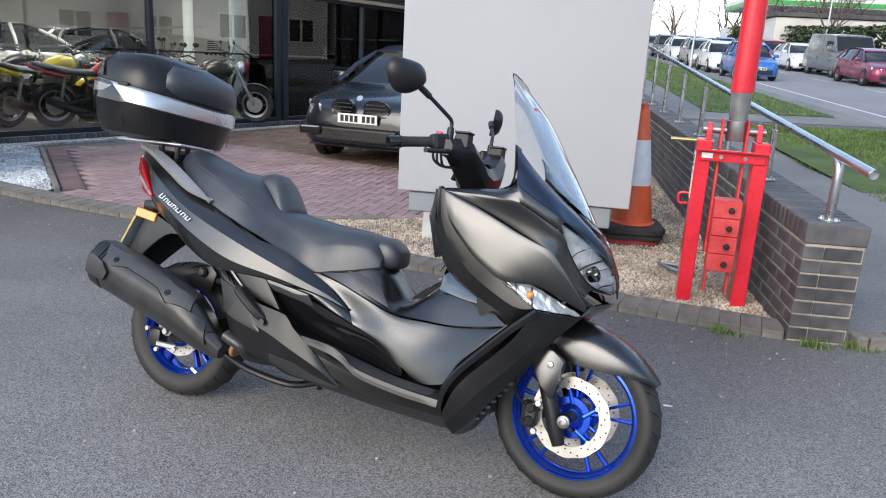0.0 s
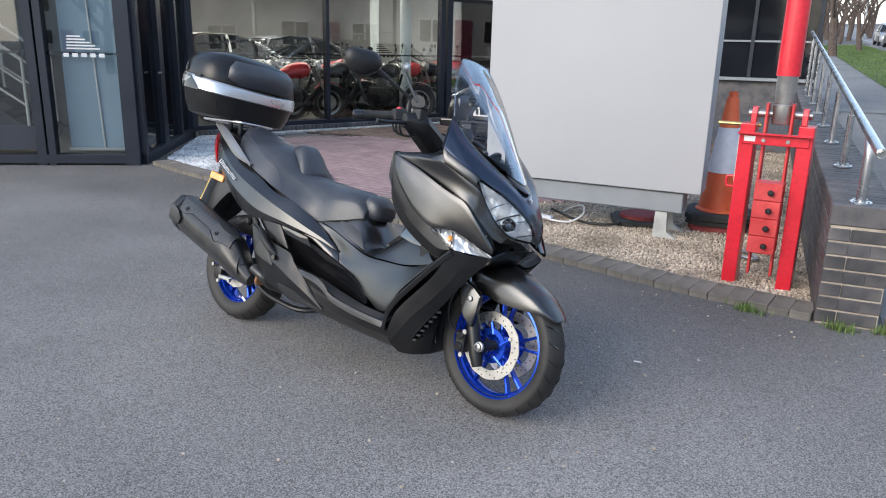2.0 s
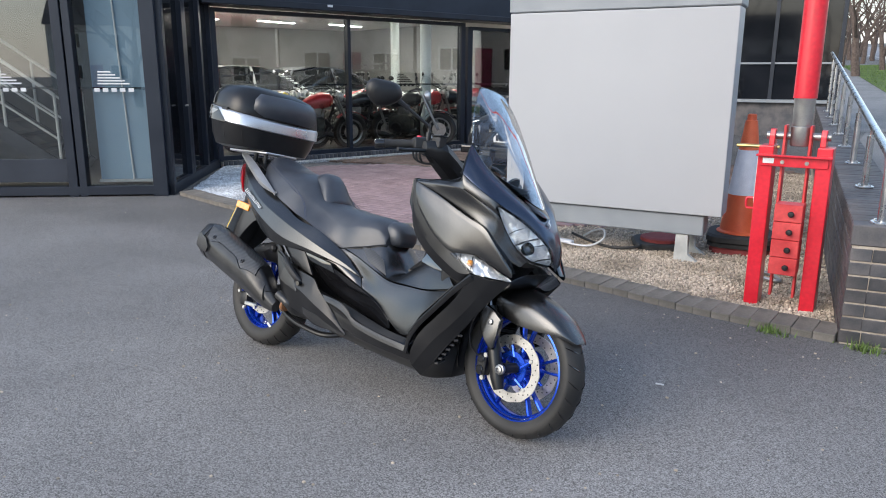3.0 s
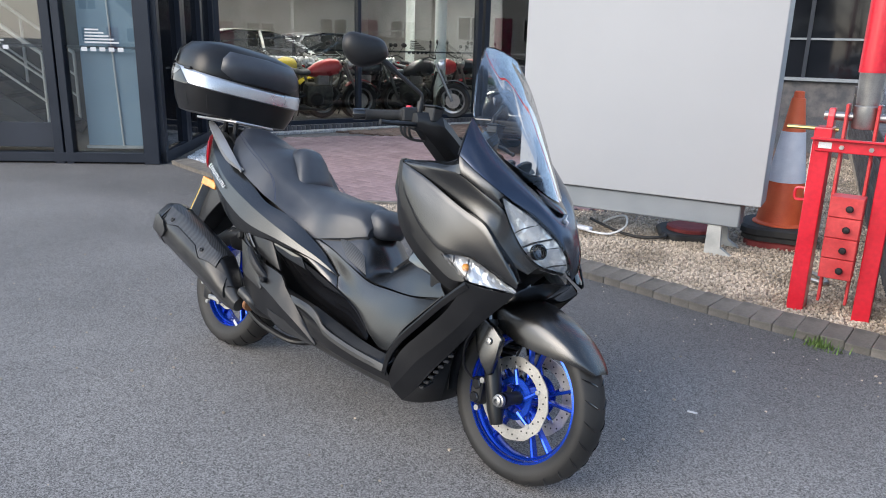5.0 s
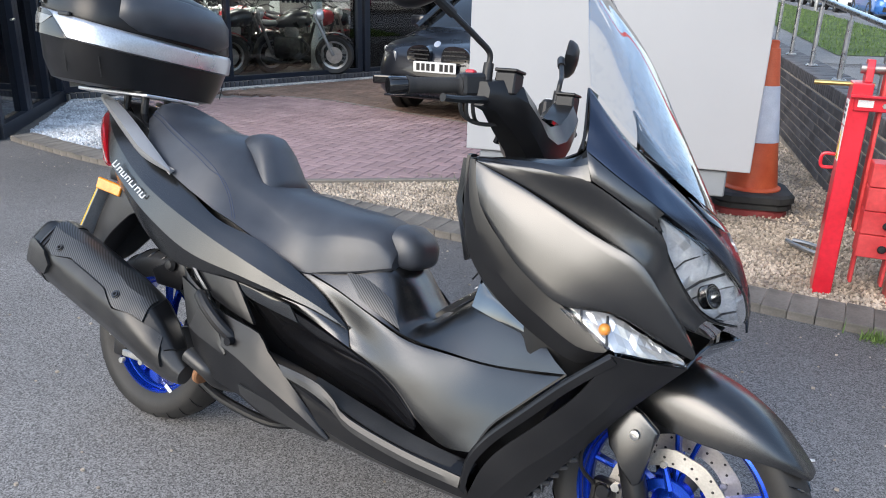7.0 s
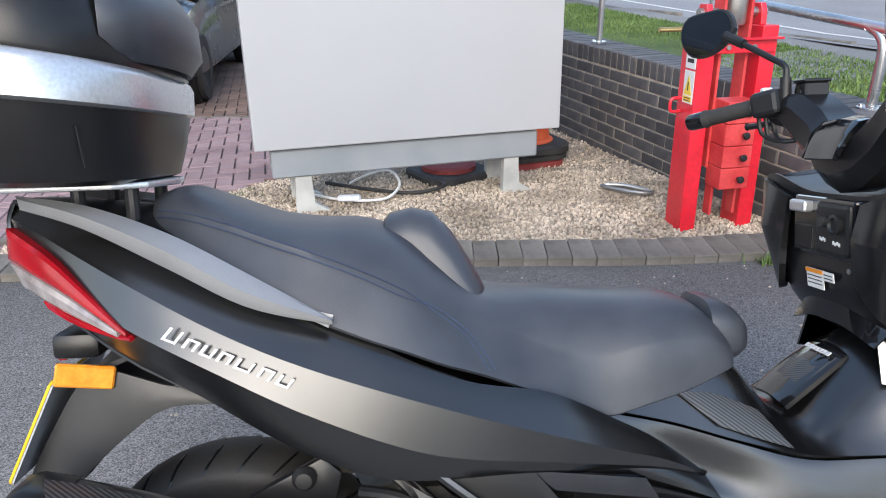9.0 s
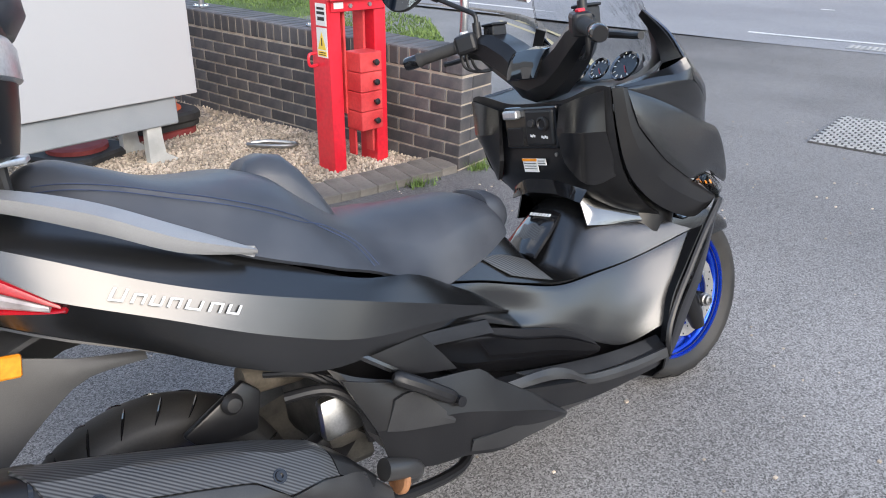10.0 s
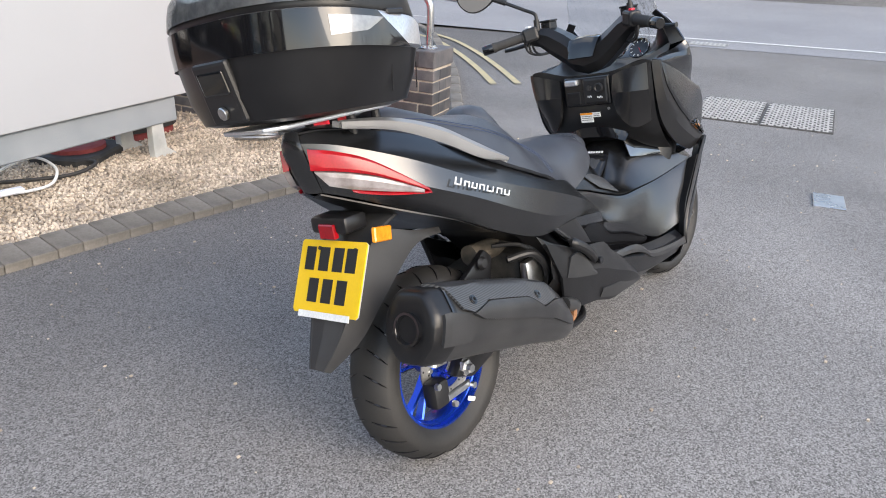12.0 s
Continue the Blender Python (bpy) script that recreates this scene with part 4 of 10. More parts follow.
def weave(name, c1, c2, rough=0.3):
    """Carbon-look weave."""
    m = surface(name, c1, c2, 9.0, rough, rvar=0.05)
    n, l = m.node_tree.nodes, m.node_tree.links
    ch = n.new("ShaderNodeTexWave")
    ch.wave_type, ch.bands_direction = "BANDS", "DIAGONAL"
    ch.inputs["Scale"].default_value = 70.0
    tc = n.new("ShaderNodeTexCoord")
    l.new(tc.outputs["Object"], ch.inputs["Vector"])
    r = n.new("ShaderNodeValToRGB")
    r.color_ramp.elements[0].color, r.color_ramp.elements[1].color = (*c1, 1), (*c2, 1)
    l.new(ch.outputs["Fac"], r.inputs["Fac"])
    l.new(r.outputs["Color"], n["Principled BSDF"].inputs["Base Color"])
    return m


M_CARBON = weave("carbon_weave", (0.010, 0.010, 0.011), (0.085, 0.088, 0.092), 0.36)

SC_M = Matrix.Translation((0.015, -0.132, 0)) @ pose(0, 0, 0, 0, 0, 4.2) @ pose(0, 0, 0, -13.5, 0, 0)
scooter = thing("scooter", "dark graphite maxi scooter with blue wheels leaning on its stand", "scooter", SC_M)


def resample(pts, n):
    c = curve(pts, 10)
    d = [0.0]
    for a, b in zip(c, c[1:]):
        d.append(d[-1] + (b - a).length)
    out, k = [], 0
    for i in range(n + 1):
        s = d[-1] * i / n
        while k < len(d) - 2 and d[k + 1] < s:
            k += 1
        out.append(c[k].lerp(c[k + 1], min(1, (s - d[k]) / max(1e-9, d[k + 1] - d[k]))))
    return out


def flip(p):
    return Vector((p[0], -p[1], p[2]))


def skin_grid(curves, nu=24, nv=8, mirror=False, whole=False, crease=False, even=False):
    """A grid of points lofted through control curves; whole joins the mirrored half along the centre."""
    rows = [resample(c, nu) for c in curves]
    if even:
        rows = [curve(c, max(1, nu // (len(c) - 1))) for c in curves]
        nu = len(rows[0]) - 1
    cols = [curve([r[i] for r in rows], max(1, nv // max(1, len(rows) - 1))) for i in range(nu + 1)]
    if crease:
        k = max(1, nv // max(1, len(rows) - 1))
        cols = [[r[i].lerp(q[i], t / k) for r, q in zip(rows, rows[1:]) for t in range(k)] + [rows[-1][i]] for i in range(nu + 1)]
    grid = [[cols[i][j] for i in range(nu + 1)] for j in range(len(cols[0]))]
    if mirror:
        grid = [[flip(p) for p in row] for row in grid]
    if whole:
        grid = [row + [flip(p) for p in reversed(row[:-1])] for row in grid]
    return grid


def skin(bm, curves, nu=24, nv=8, thick=0.006, mirror=False, whole=False, puff=0.0, roll=0.004, crease=False, even=False):
    """A panel with rolled edges and thickness, pushed out by puff between its edges."""
    g = skin_grid(curves, nu, nv, mirror, whole, crease, even)
    h, w = len(g), len(g[0])
    nrm = [[None] * w for _ in range(h)]
    mid = Vector((0.7, 0, 0.5))
    sgn = 0
    for j in range(h):
        for i in range(w):
            du = g[j][min(i + 1, w - 1)] - g[j][max(i - 1, 0)]
            dv = g[min(j + 1, h - 1)][i] - g[max(j - 1, 0)][i]
            n = du.cross(dv)
            nrm[j][i] = n.normalized() if n.length > 1e-9 else None
    for j in range(h):
        for i in range(w):
            if nrm[j][i] is None:
                nrm[j][i] = nrm[h // 2][i] or nrm[j][w // 2] or Vector((0, -1, 0))
    c = g[h // 2][w // 2]
    out = Vector((c.x - mid.x, (c.y) * 6, c.z - 0.3))
    if nrm[h // 2][w // 2].dot(out) < 0:
        nrm = [[-n for n in row] for row in nrm]
    top, bot = [], []
    for j in range(h):
        tr, br = [], []
        for i in range(w):
            eu = min(i, w - 1 - i) / max(1, w - 1)
            ev = min(j, h - 1 - j) / max(1, h - 1)
            k = (4 * eu * (1 - eu)) * (4 * ev * (1 - ev)) if puff else 0
            edge = 0 if (i in (0, w - 1) or j in (0, h - 1)) else 1
            off = puff * k ** 0.5 - (0 if edge else roll * 0.5)
            tr.append(bm.verts.new(g[j][i] + nrm[j][i] * off))
            br.append(bm.verts.new(g[j][i] - nrm[j][i] * thick))
        top.append(tr)
        bot.append(br)

    def quad(a, b, c_, d):
        try:
            bm.faces.new((a, b, c_, d))
        except ValueError:
            pass
    for j in range(h - 1):
        for i in range(w - 1):
            quad(top[j][i], top[j][i + 1], top[j + 1][i + 1], top[j + 1][i])
            quad(bot[j][i], bot[j + 1][i], bot[j + 1][i + 1], bot[j][i + 1])
    for i in range(w - 1):
        quad(top[0][i], bot[0][i], bot[0][i + 1], top[0][i + 1])
        quad(top[-1][i], top[-1][i + 1], bot[-1][i + 1], bot[-1][i])
    for j in range(h - 1):
        quad(top[j][0], top[j + 1][0], bot[j + 1][0], bot[j][0])
        quad(top[j][-1], bot[j][-1], bot[j + 1][-1], top[j + 1][-1])
    bmesh.ops.remove_doubles(bm, verts=list(bm.verts), dist=1e-5)
    bmesh.ops.recalc_face_normals(bm, faces=list(bm.faces))


def panel(name, curves, material, label="", parent=None, both=True, sharp=50, **kw):
    made = []
    for m in ((False, True) if both else (False,)):
        bm = bmesh.new()
        skin(bm, curves, mirror=m, **kw)
        made.append(part(name, bm, material, parent or scooter, label, True, 16 if kw.get("crease") else sharp))
    return made


def bothsides(fn, name, material, label="", parent=None, smooth=True):
    made = []
    for s in (-1, 1):
        bm = bmesh.new()
        fn(bm, s)
        made.append(part(name, bm, material, parent or scooter, label, smooth))
    return made


# inner body that carries the panels
bm = bmesh.new()
loops = []
for x, z0, z1, w in ((-0.27, 0.82, 0.93, 0.05), (-0.1, 0.73, 0.91, 0.13), (0.1, 0.63, 0.84, 0.17), (0.3, 0.53, 0.72, 0.165), (0.45, 0.36, 0.66, 0.155), (0.6, 0.26, 0.58, 0.135),
                     (0.8, 0.21, 0.55, 0.135), (1.0, 0.19, 0.50, 0.13), (1.15, 0.19, 0.52, 0.15), (1.22, 0.20, 0.70, 0.17), (1.27, 0.30, 0.88, 0.20), (1.36, 0.50, 0.88, 0.20), (1.44, 0.60, 0.84, 0.16), (1.52, 0.66, 0.78, 0.09)):
    zc, h = (z0 + z1) / 2, (z1 - z0) / 2
    loops.append([(x, w * math.cos(a) / max(abs(math.cos(a)), abs(math.sin(a))) ** 0.55, zc + h * math.sin(a) / max(abs(math.cos(a)), abs(math.sin(a))) ** 0.55) for a in (2 * math.pi * k / 16 for k in range(16))])
rings(bm, loops)
part("inner_body", bm, M_MATT, scooter, "matt black inner bodywork", True)

# --- tail
TAIL = [[(-0.312, -0.012, 0.968), (-0.25, -0.050, 0.960), (-0.10, -0.112, 0.925), (0.05, -0.152, 0.868), (0.17, -0.185, 0.797), (0.36, -0.215, 0.70), (0.51, -0.196, 0.66), (0.62, -0.166, 0.600), (0.70, -0.154, 0.552), (0.778, -0.146, 0.490)],
        [(-0.316, -0.032, 0.942), (-0.25, -0.088, 0.922), (-0.12, -0.166, 0.862), (0.03, -0.216, 0.786), (0.17, -0.245, 0.728), (0.36, -0.252, 0.660), (0.51, -0.234, 0.606), (0.62, -0.204, 0.562), (0.70, -0.178, 0.530), (0.778, -0.150, 0.487)],
        [(-0.31, -0.035, 0.90), (-0.25, -0.095, 0.87), (-0.12, -0.180, 0.80), (0.03, -0.232, 0.730), (0.17, -0.254, 0.662), (0.33, -0.259, 0.600), (0.50, -0.238, 0.568), (0.62, -0.206, 0.540), (0.70, -0.180, 0.518), (0.778, -0.150, 0.486)],
        [(-0.285, -0.03, 0.822), (-0.22, -0.082, 0.790), (-0.12, -0.142, 0.735), (0.0, -0.190, 0.68), (0.13, -0.226, 0.61), (0.27, -0.246, 0.560), (0.467, -0.238, 0.552), (0.62, -0.200, 0.527), (0.70, -0.174, 0.510), (0.778, -0.146, 0.485)]]
panel("tail_panel", TAIL, M_SATIN, "satin graphite tail panel", nu=40, nv=12, crease=True)
bm = bmesh.new()
skin(bm, [[(-0.312, -0.026, 0.967), (-0.318, -0.012, 0.97), (-0.32, 0, 0.97)], [(-0.318, -0.038, 0.92), (-0.324, -0.02, 0.922), (-0.326, 0, 0.922)], [(-0.285, -0.034, 0.822), (-0.288, -0.02, 0.82), (-0.29, 0, 0.82)]], 6, 8, whole=True)
part("tail_end", bm, M_SATIN, scooter, "", True)
bm = bmesh.new()
skin(bm, [[(-0.318, 0, 0.97), (-0.24, 0, 0.972), (-0.1, 0, 0.955), (0.06, 0, 0.92)], [(-0.312, -0.022, 0.967), (-0.245, -0.050, 0.962), (-0.10, -0.111, 0.927), (0.05, -0.150, 0.870)]], 14, 6)
skin(bm, [[(-0.318, 0, 0.97), (-0.24, 0, 0.972), (-0.1, 0, 0.955), (0.06, 0, 0.92)], [(-0.312, 0.022, 0.967), (-0.245, 0.050, 0.962), (-0.10, 0.111, 0.927), (0.05, 0.150, 0.870)]], 14, 6)
part("tail_top_cover", bm, M_GLOSSB, scooter, "gloss black tail top cover", True)
bm = bmesh.new()
skin(bm, [[(-0.285, -0.03, 0.822), (-0.12, -0.14, 0.738), (0.0, -0.18, 0.685), (0.13, -0.2, 0.615)], [(-0.28, 0, 0.815), (-0.12, 0, 0.73), (0.0, 0, 0.68), (0.13, 0, 0.62)]], 10, 4)
skin(bm, [[(-0.285, 0.03, 0.822), (-0.12, 0.14, 0.738), (0.0, 0.18, 0.685), (0.13, 0.2, 0.615)], [(-0.28, 0, 0.815), (-0.12, 0, 0.73), (0.0, 0, 0.68), (0.13, 0, 0.62)]], 10, 4)
part("tail_underside", bm, M_MATT, scooter, "", True)
# lamp in the tail, red above clear
panel("tail_lamp", [[(-0.316, -0.050, 0.928), (-0.27, -0.094, 0.912), (-0.205, -0.138, 0.876), (-0.098, -0.197, 0.786)], [(-0.318, -0.050, 0.880), (-0.262, -0.104, 0.864), (-0.195, -0.148, 0.836), (-0.098, -0.198, 0.780)]], M_REDLENS, "red tail lamp lens", nu=16, nv=6, thick=0.016, puff=0.002, crease=True)
panel("reversing_lens", [[(-0.314, -0.056, 0.875), (-0.262, -0.104, 0.859), (-0.195, -0.148, 0.831), (-0.112, -0.192, 0.786)], [(-0.29, -0.070, 0.838), (-0.245, -0.102, 0.818), (-0.185, -0.144, 0.799), (-0.112, -0.191, 0.778)]], M_CLEARLENS, "clear lower tail lens", nu=16, nv=4, thick=0.016, puff=0.002, crease=True)
panel("lamp_edge", [[(-0.25, -0.098, 0.817), (-0.185, -0.144, 0.796), (-0.094, -0.198, 0.776)], [(-0.245, -0.098, 0.810), (-0.185, -0.142, 0.789), (-0.092, -0.197, 0.771)]], M_REDLENS, "", nu=14, nv=2, thick=0.012, puff=0.004)
# grab rails
panel("grab_rail", [[(-0.27, -0.10, 0.982), (-0.15, -0.150, 0.966), (-0.03, -0.186, 0.925), (0.08, -0.205, 0.865), (0.195, -0.222, 0.798)], [(-0.26, -0.118, 0.976), (-0.15, -0.180, 0.953), (-0.03, -0.216, 0.904), (0.08, -0.232, 0.842), (0.195, -0.228, 0.795)], [(-0.26, -0.116, 0.960), (-0.15, -0.172, 0.932), (-0.03, -0.208, 0.876), (0.08, -0.224, 0.818), (0.195, -0.224, 0.787)]], M_RAIL, "satin grey grab rail", nu=24, nv=6, thick=0.016, crease=True)

# --- badge bars on the tail (plain)
SLANT = Matrix(((1, 0.3, 0, 0), (0, 1, 0, 0), (0, 0, 1, 0), (0, 0, 0, 1)))
for s in (-1, 1):
    bm = bmesh.new()
    a, b = Vector((-0.028, -0.2165, 0.800)), Vector((0.178, -0.2525, 0.714))
    d = (b - a).normalized()
    up = Vector((0.10, 0.30, 0.95))
    up = (up - d * up.dot(d)).normalized()
    out = d.cross(up)
    if out.y > 0:
        out = -out
    pos = 0.0
    for k, (w_, hh) in enumerate(((0.026, 0.020), (0.022, 0.015), (0.022, 0.015), (0.022, 0.015), (0.030, 0.015), (0.024, 0.015), (0.024, 0.015))):
        m = Matrix((d, up, out)).transposed().to_4x4()
        m.translation = a + d * (pos + w_ * 0.42) + up * (hh / 2 - 0.024) + out * 0.0012
        for bx, bz, bw, bh in ((-0.36 * w_, 0.0, 0.0042, hh), (0.30 * w_, 0.0, 0.0036, hh), (0.0, hh * (0.42 if k % 2 else -0.42), w_ * 0.7, 0.003)):
            box(bm, (bx, bz, 0), (bw, bh, 0.002), m @ SLANT)
        pos += w_ * 1.16
    if s > 0:
        bmesh.ops.scale(bm, vec=(1, -1, 1), verts=list(bm.verts))
    tagged(part("badge", bm, M_MARK, scooter, "silver badge of plain bars"), kind="stuff")

# --- seat
SEAT = []
SEAT_ST = ((-0.098, 0.948, 0.020, 0.940, 0.045, 0.915), (-0.082, 0.970, 0.060, 0.944, 0.085, 0.905), (-0.035, 0.981, 0.092, 0.942, 0.125, 0.885), (0.03, 0.958, 0.120, 0.928, 0.162, 0.858), (0.10, 0.930, 0.144, 0.904, 0.192, 0.824),
           (0.17, 0.918, 0.162, 0.880, 0.208, 0.788), (0.24, 0.914, 0.170, 0.850, 0.213, 0.757), (0.30, 0.892, 0.172, 0.820, 0.213, 0.733),
           (0.35, 0.850, 0.160, 0.795, 0.212, 0.712), (0.41, 0.802, 0.136, 0.768, 0.204, 0.690), (0.47, 0.786, 0.128, 0.738, 0.190, 0.662), (0.54, 0.780, 0.129, 0.708, 0.170, 0.628), (0.61, 0.772, 0.130, 0.694, 0.150, 0.592),
           (0.69, 0.766, 0.128, 0.708, 0.142, 0.606), (0.76, 0.760, 0.116, 0.712, 0.128, 0.620), (0.805, 0.742, 0.104, 0.706, 0.114, 0.632), (0.836, 0.712, 0.094, 0.684, 0.102, 0.640), (0.846, 0.698, 0.088, 0.674, 0.096, 0.643))
for x, zc, ys_, zs, yb, zb in SEAT_ST:
    dz, my, mz = zc - zs, (ys_ + yb) / 2, (zs + zb) / 2
    SEAT.append([(x, 0, zc), (x, -ys_ * 0.38, zc - dz * 0.05), (x, -ys_ * 0.70, zc - dz * 0.28), (x, -ys_ * 0.90, zc - dz * 0.68), (x, -ys_, zs), (x, -ys_ - 0.004, zs - 0.008), (x, -my - 0.004, mz), (x, -yb, zb + 0.006), (x, -yb + 0.008, zb)])
bm = bmesh.new()
cols = list(zip(*SEAT))
rows = [curve(c, 5) for c in cols]
prof = [[r[i] for r in rows] for i in range(len(rows[0]))]
full = [list(reversed([flip(p) for p in pr[1:]])) + pr for pr in prof]
vv = [[bm.verts.new(p) for p in row] for row in full]
for a, b in zip(vv, vv[1:]):
    for i in range(len(a) - 1):
        bm.faces.new((a[i], a[i + 1], b[i + 1], b[i]))
bm.faces.new(vv[0])
bm.faces.new(list(reversed(vv[-1])))
for a, b in zip(vv, vv[1:]):
    bm.faces.new((a[0], b[0], b[-1], a[-1]))
bmesh.ops.recalc_face_normals(bm, faces=list(bm.faces))
seat = part("seat", bm, M_SEAT, scooter, "stepped black vinyl seat with blue stitching", True, 28)
# rider's back pad, a wedge set in a groove
bm = bmesh.new()
g = []
for x, z, w in ((0.262, 0.905, 0.050), (0.275, 0.921, 0.056), (0.310, 0.928, 0.062), (0.345, 0.920, 0.068), (0.375, 0.888, 0.078), (0.400, 0.846, 0.088), (0.418, 0.812, 0.094), (0.428, 0.790, 0.092)):
    g.append([(x + 0.012 * (1 - (k / 8) ** 2), w * k / 8, z - 0.040 * (abs(k) / 8) ** 4) for k in range(-8, 9)])
vv = [[bm.verts.new(p) for p in row] for row in g]
for a, b in zip(vv, vv[1:]):
    for i in range(16):
        bm.faces.new((a[i], a[i + 1], b[i + 1], b[i]))
ext = bmesh.ops.extrude_edge_only(bm, edges=[e for e in bm.edges if e.is_boundary])
bmesh.ops.translate(bm, vec=(-0.02, 0, -0.06), verts=[v for v in ext["geom"] if isinstance(v, bmesh.types.BMVert)])
bmesh.ops.recalc_face_normals(bm, faces=list(bm.faces))
part("back_pad", bm, M_SEAT, seat, "padded lumbar step", True, 50)


def stitch(bm, s):
    for k in (0.0, 0.009):
        pts = curve([(-0.075, -0.068 - k, 0.947 - k), (-0.035, -0.093 - k, 0.945 - k), (0.03, -0.121 - k, 0.930 - k), (0.10, -0.145 - k, 0.906 - k), (0.17, -0.163 - k, 0.882 - k), (0.24, -0.171 - k, 0.853 - k), (0.30, -0.174 - k, 0.822 - k), (0.335 + k, -0.180, 0.796), (0.385 + k, -0.195, 0.755), (0.418 + k, -0.207, 0.703)], 6)
        tube(bm, [(p.x, p.y * -s, p.z) for p in pts], 0.0009, 5)


bothsides(stitch, "stitching", M_STITCH, "blue double stitching", seat)
# padded nose in front of the seat
bm = bmesh.new()
loops = []
for x, w, z0, z1 in ((0.812, 0.050, 0.66, 0.735), (0.820, 0.074, 0.642, 0.752), (0.845, 0.076, 0.638, 0.750), (0.872, 0.070, 0.642, 0.735), (0.890, 0.056, 0.652, 0.715), (0.896, 0.034, 0.665, 0.70)):
    zc, h = (z0 + z1) / 2, (z1 - z0) / 2
    loops.append([(x, w * abs(math.cos(a)) ** 0.6 * math.copysign(1, math.cos(a)), zc + h * abs(math.sin(a)) ** 0.7 * math.copysign(1, math.sin(a))) for a in (2 * math.pi * k / 20 for k in range(20))])
rings(bm, loops)
bmesh.ops.recalc_face_normals(bm, faces=list(bm.faces))
part("seat_nose", bm, M_SEAT, seat, "", True, 50)
# console below the seat front
panel("console_insert", [[(0.735, -0.128, 0.622), (0.80, -0.124, 0.614), (0.875, -0.126, 0.582)], [(0.80, -0.149, 0.568), (0.86, -0.152, 0.545), (0.925, -0.153, 0.522)]], M_CARBON, "carbon-look side insert", nu=8, nv=4, thick=0.004)
for s in (-1, 1):
    bm = bmesh.new()
    box(bm, (0, 0, 0), (0.012, 0.042, 0.062), Matrix.Translation((0.862, s * 0.048, 0.612)) @ pose(0, 0, 0, 0, -38, -s * 22), 0.003)
    v = part("console_vent", bm, M_GLOSSB, scooter)
    for k in range(4):
        bm = bmesh.new()
        box(bm, (0.007, 0, -0.021 + 0.014 * k), (0.005, 0.034, 0.005), Matrix.Translation((0.862, s * 0.048, 0.612)) @ pose(0, 0, 0, 0, -38, -s * 22))
        part("vent_slat", bm, M_MATT, v)

bm = bmesh.new()
rings(bm, [[(x, w * a, z0 + (z1 - z0) * b) for a, b in ((-1, 0), (-0.96, 0.85), (-0.85, 1), (0.85, 1), (0.96, 0.85), (1, 0))] for x, w, z0, z1 in ((0.72, 0.104, 0.58, 0.645), (0.80, 0.094, 0.58, 0.652), (0.838, 0.080, 0.57, 0.650), (0.862, 0.070, 0.55, 0.618), (0.905, 0.062, 0.53, 0.566))])
part("console_body", bm, M_GLOSSB, scooter, "gloss black console under the seat nose", True, 30)
# --- tunnel between the foot boards
TUN = [[(0.60, -0.140, 0.606), (0.72, -0.138, 0.575), (0.83, -0.143, 0.538), (0.945, -0.152, 0.505), (1.06, -0.163, 0.503), (1.19, -0.180, 0.509), (1.365, -0.229, 0.545)],
       [(0.60, -0.115, 0.625), (0.72, -0.100, 0.640), (0.83, -0.090, 0.638), (0.94, -0.104, 0.522), (1.05, -0.112, 0.566), (1.15, -0.130, 0.606), (1.29, -0.180, 0.585)],
       [(0.62, -0.05, 0.640), (0.72, -0.05, 0.655), (0.84, -0.045, 0.650), (0.955, -0.045, 0.532), (1.04, -0.045, 0.594), (1.12, -0.045, 0.655), (1.21, -0.045, 0.665)],
       [(0.62, 0, 0.640), (0.72, 0, 0.656), (0.84, 0, 0.651), (0.955, 0, 0.536), (1.04, 0, 0.598), (1.12, 0, 0.66), (1.21, 0, 0.67)]]
bm = bmesh.new()
full_t = skin_grid(TUN, 30, 12, even=True)
full_t = full_t + [[flip(p) for p in row] for row in reversed(full_t[:-1])]
vv = [[bm.verts.new(p) for p in row] for row in full_t]
for a, b in zip(vv, vv[1:]):
    for i in range(len(a) - 1):
        bm.faces.new((a[i], a[i + 1], b[i + 1], b[i]))
bmesh.ops.recalc_face_normals(bm, faces=list(bm.faces))
bmesh.ops.solidify(bm, geom=list(bm.faces), thickness=0.006)
part("tunnel_cover", bm, M_SATIN, scooter, "satin graphite centre tunnel", True)
bm = bmesh.new()
skin(bm, [[(0.960, -0.056, 0.556), (0.958, -0.02, 0.562), (0.958, 0, 0.563)], [(1.02, -0.058, 0.604), (1.02, -0.02, 0.612), (1.02, 0, 0.613)], [(1.076, -0.050, 0.642), (1.078, -0.02, 0.648), (1.078, 0, 0.649)]], 8, 8, whole=True, thick=0.012)
lid = part("fuel_lid", bm, M_GLOSSB, scooter, "gloss black fuel filler lid", True)
bm = bmesh.new()
skin(bm, [[(0.985, -0.036, 0.5825), (0.985, 0, 0.5875)], [(1.03, -0.040, 0.6175), (1.03, 0, 0.6235)]], 6, 4, whole=True, thick=0.002)
part("lid_inset", bm, M_CARBON, lid, "carbon-look inset", True)
bm = bmesh.new()
bars(bm, 0, 0, 0.075, 0.009, 7, 0.002, Matrix.Translation((1.052, -0.002, 0.6385)) @ pose(0, 0, 0, 0, 0, -90) @ pose(0, 0, 0, -55))
tagged(part("lid_badge", bm, M_MARK, lid), kind="stuff")
bm = bmesh.new()
rings(bm, [[(x, 0.07 * c, z + 0.012 * sn) for c, sn in ((math.cos(2 * math.pi * k / 16), math.sin(2 * math.pi * k / 16)) for k in range(16))] for x, z in ((0.900, 0.568), (0.915, 0.548), (0.940, 0.534))])
part("lid_hinge", bm, M_MATT, lid, "", True)
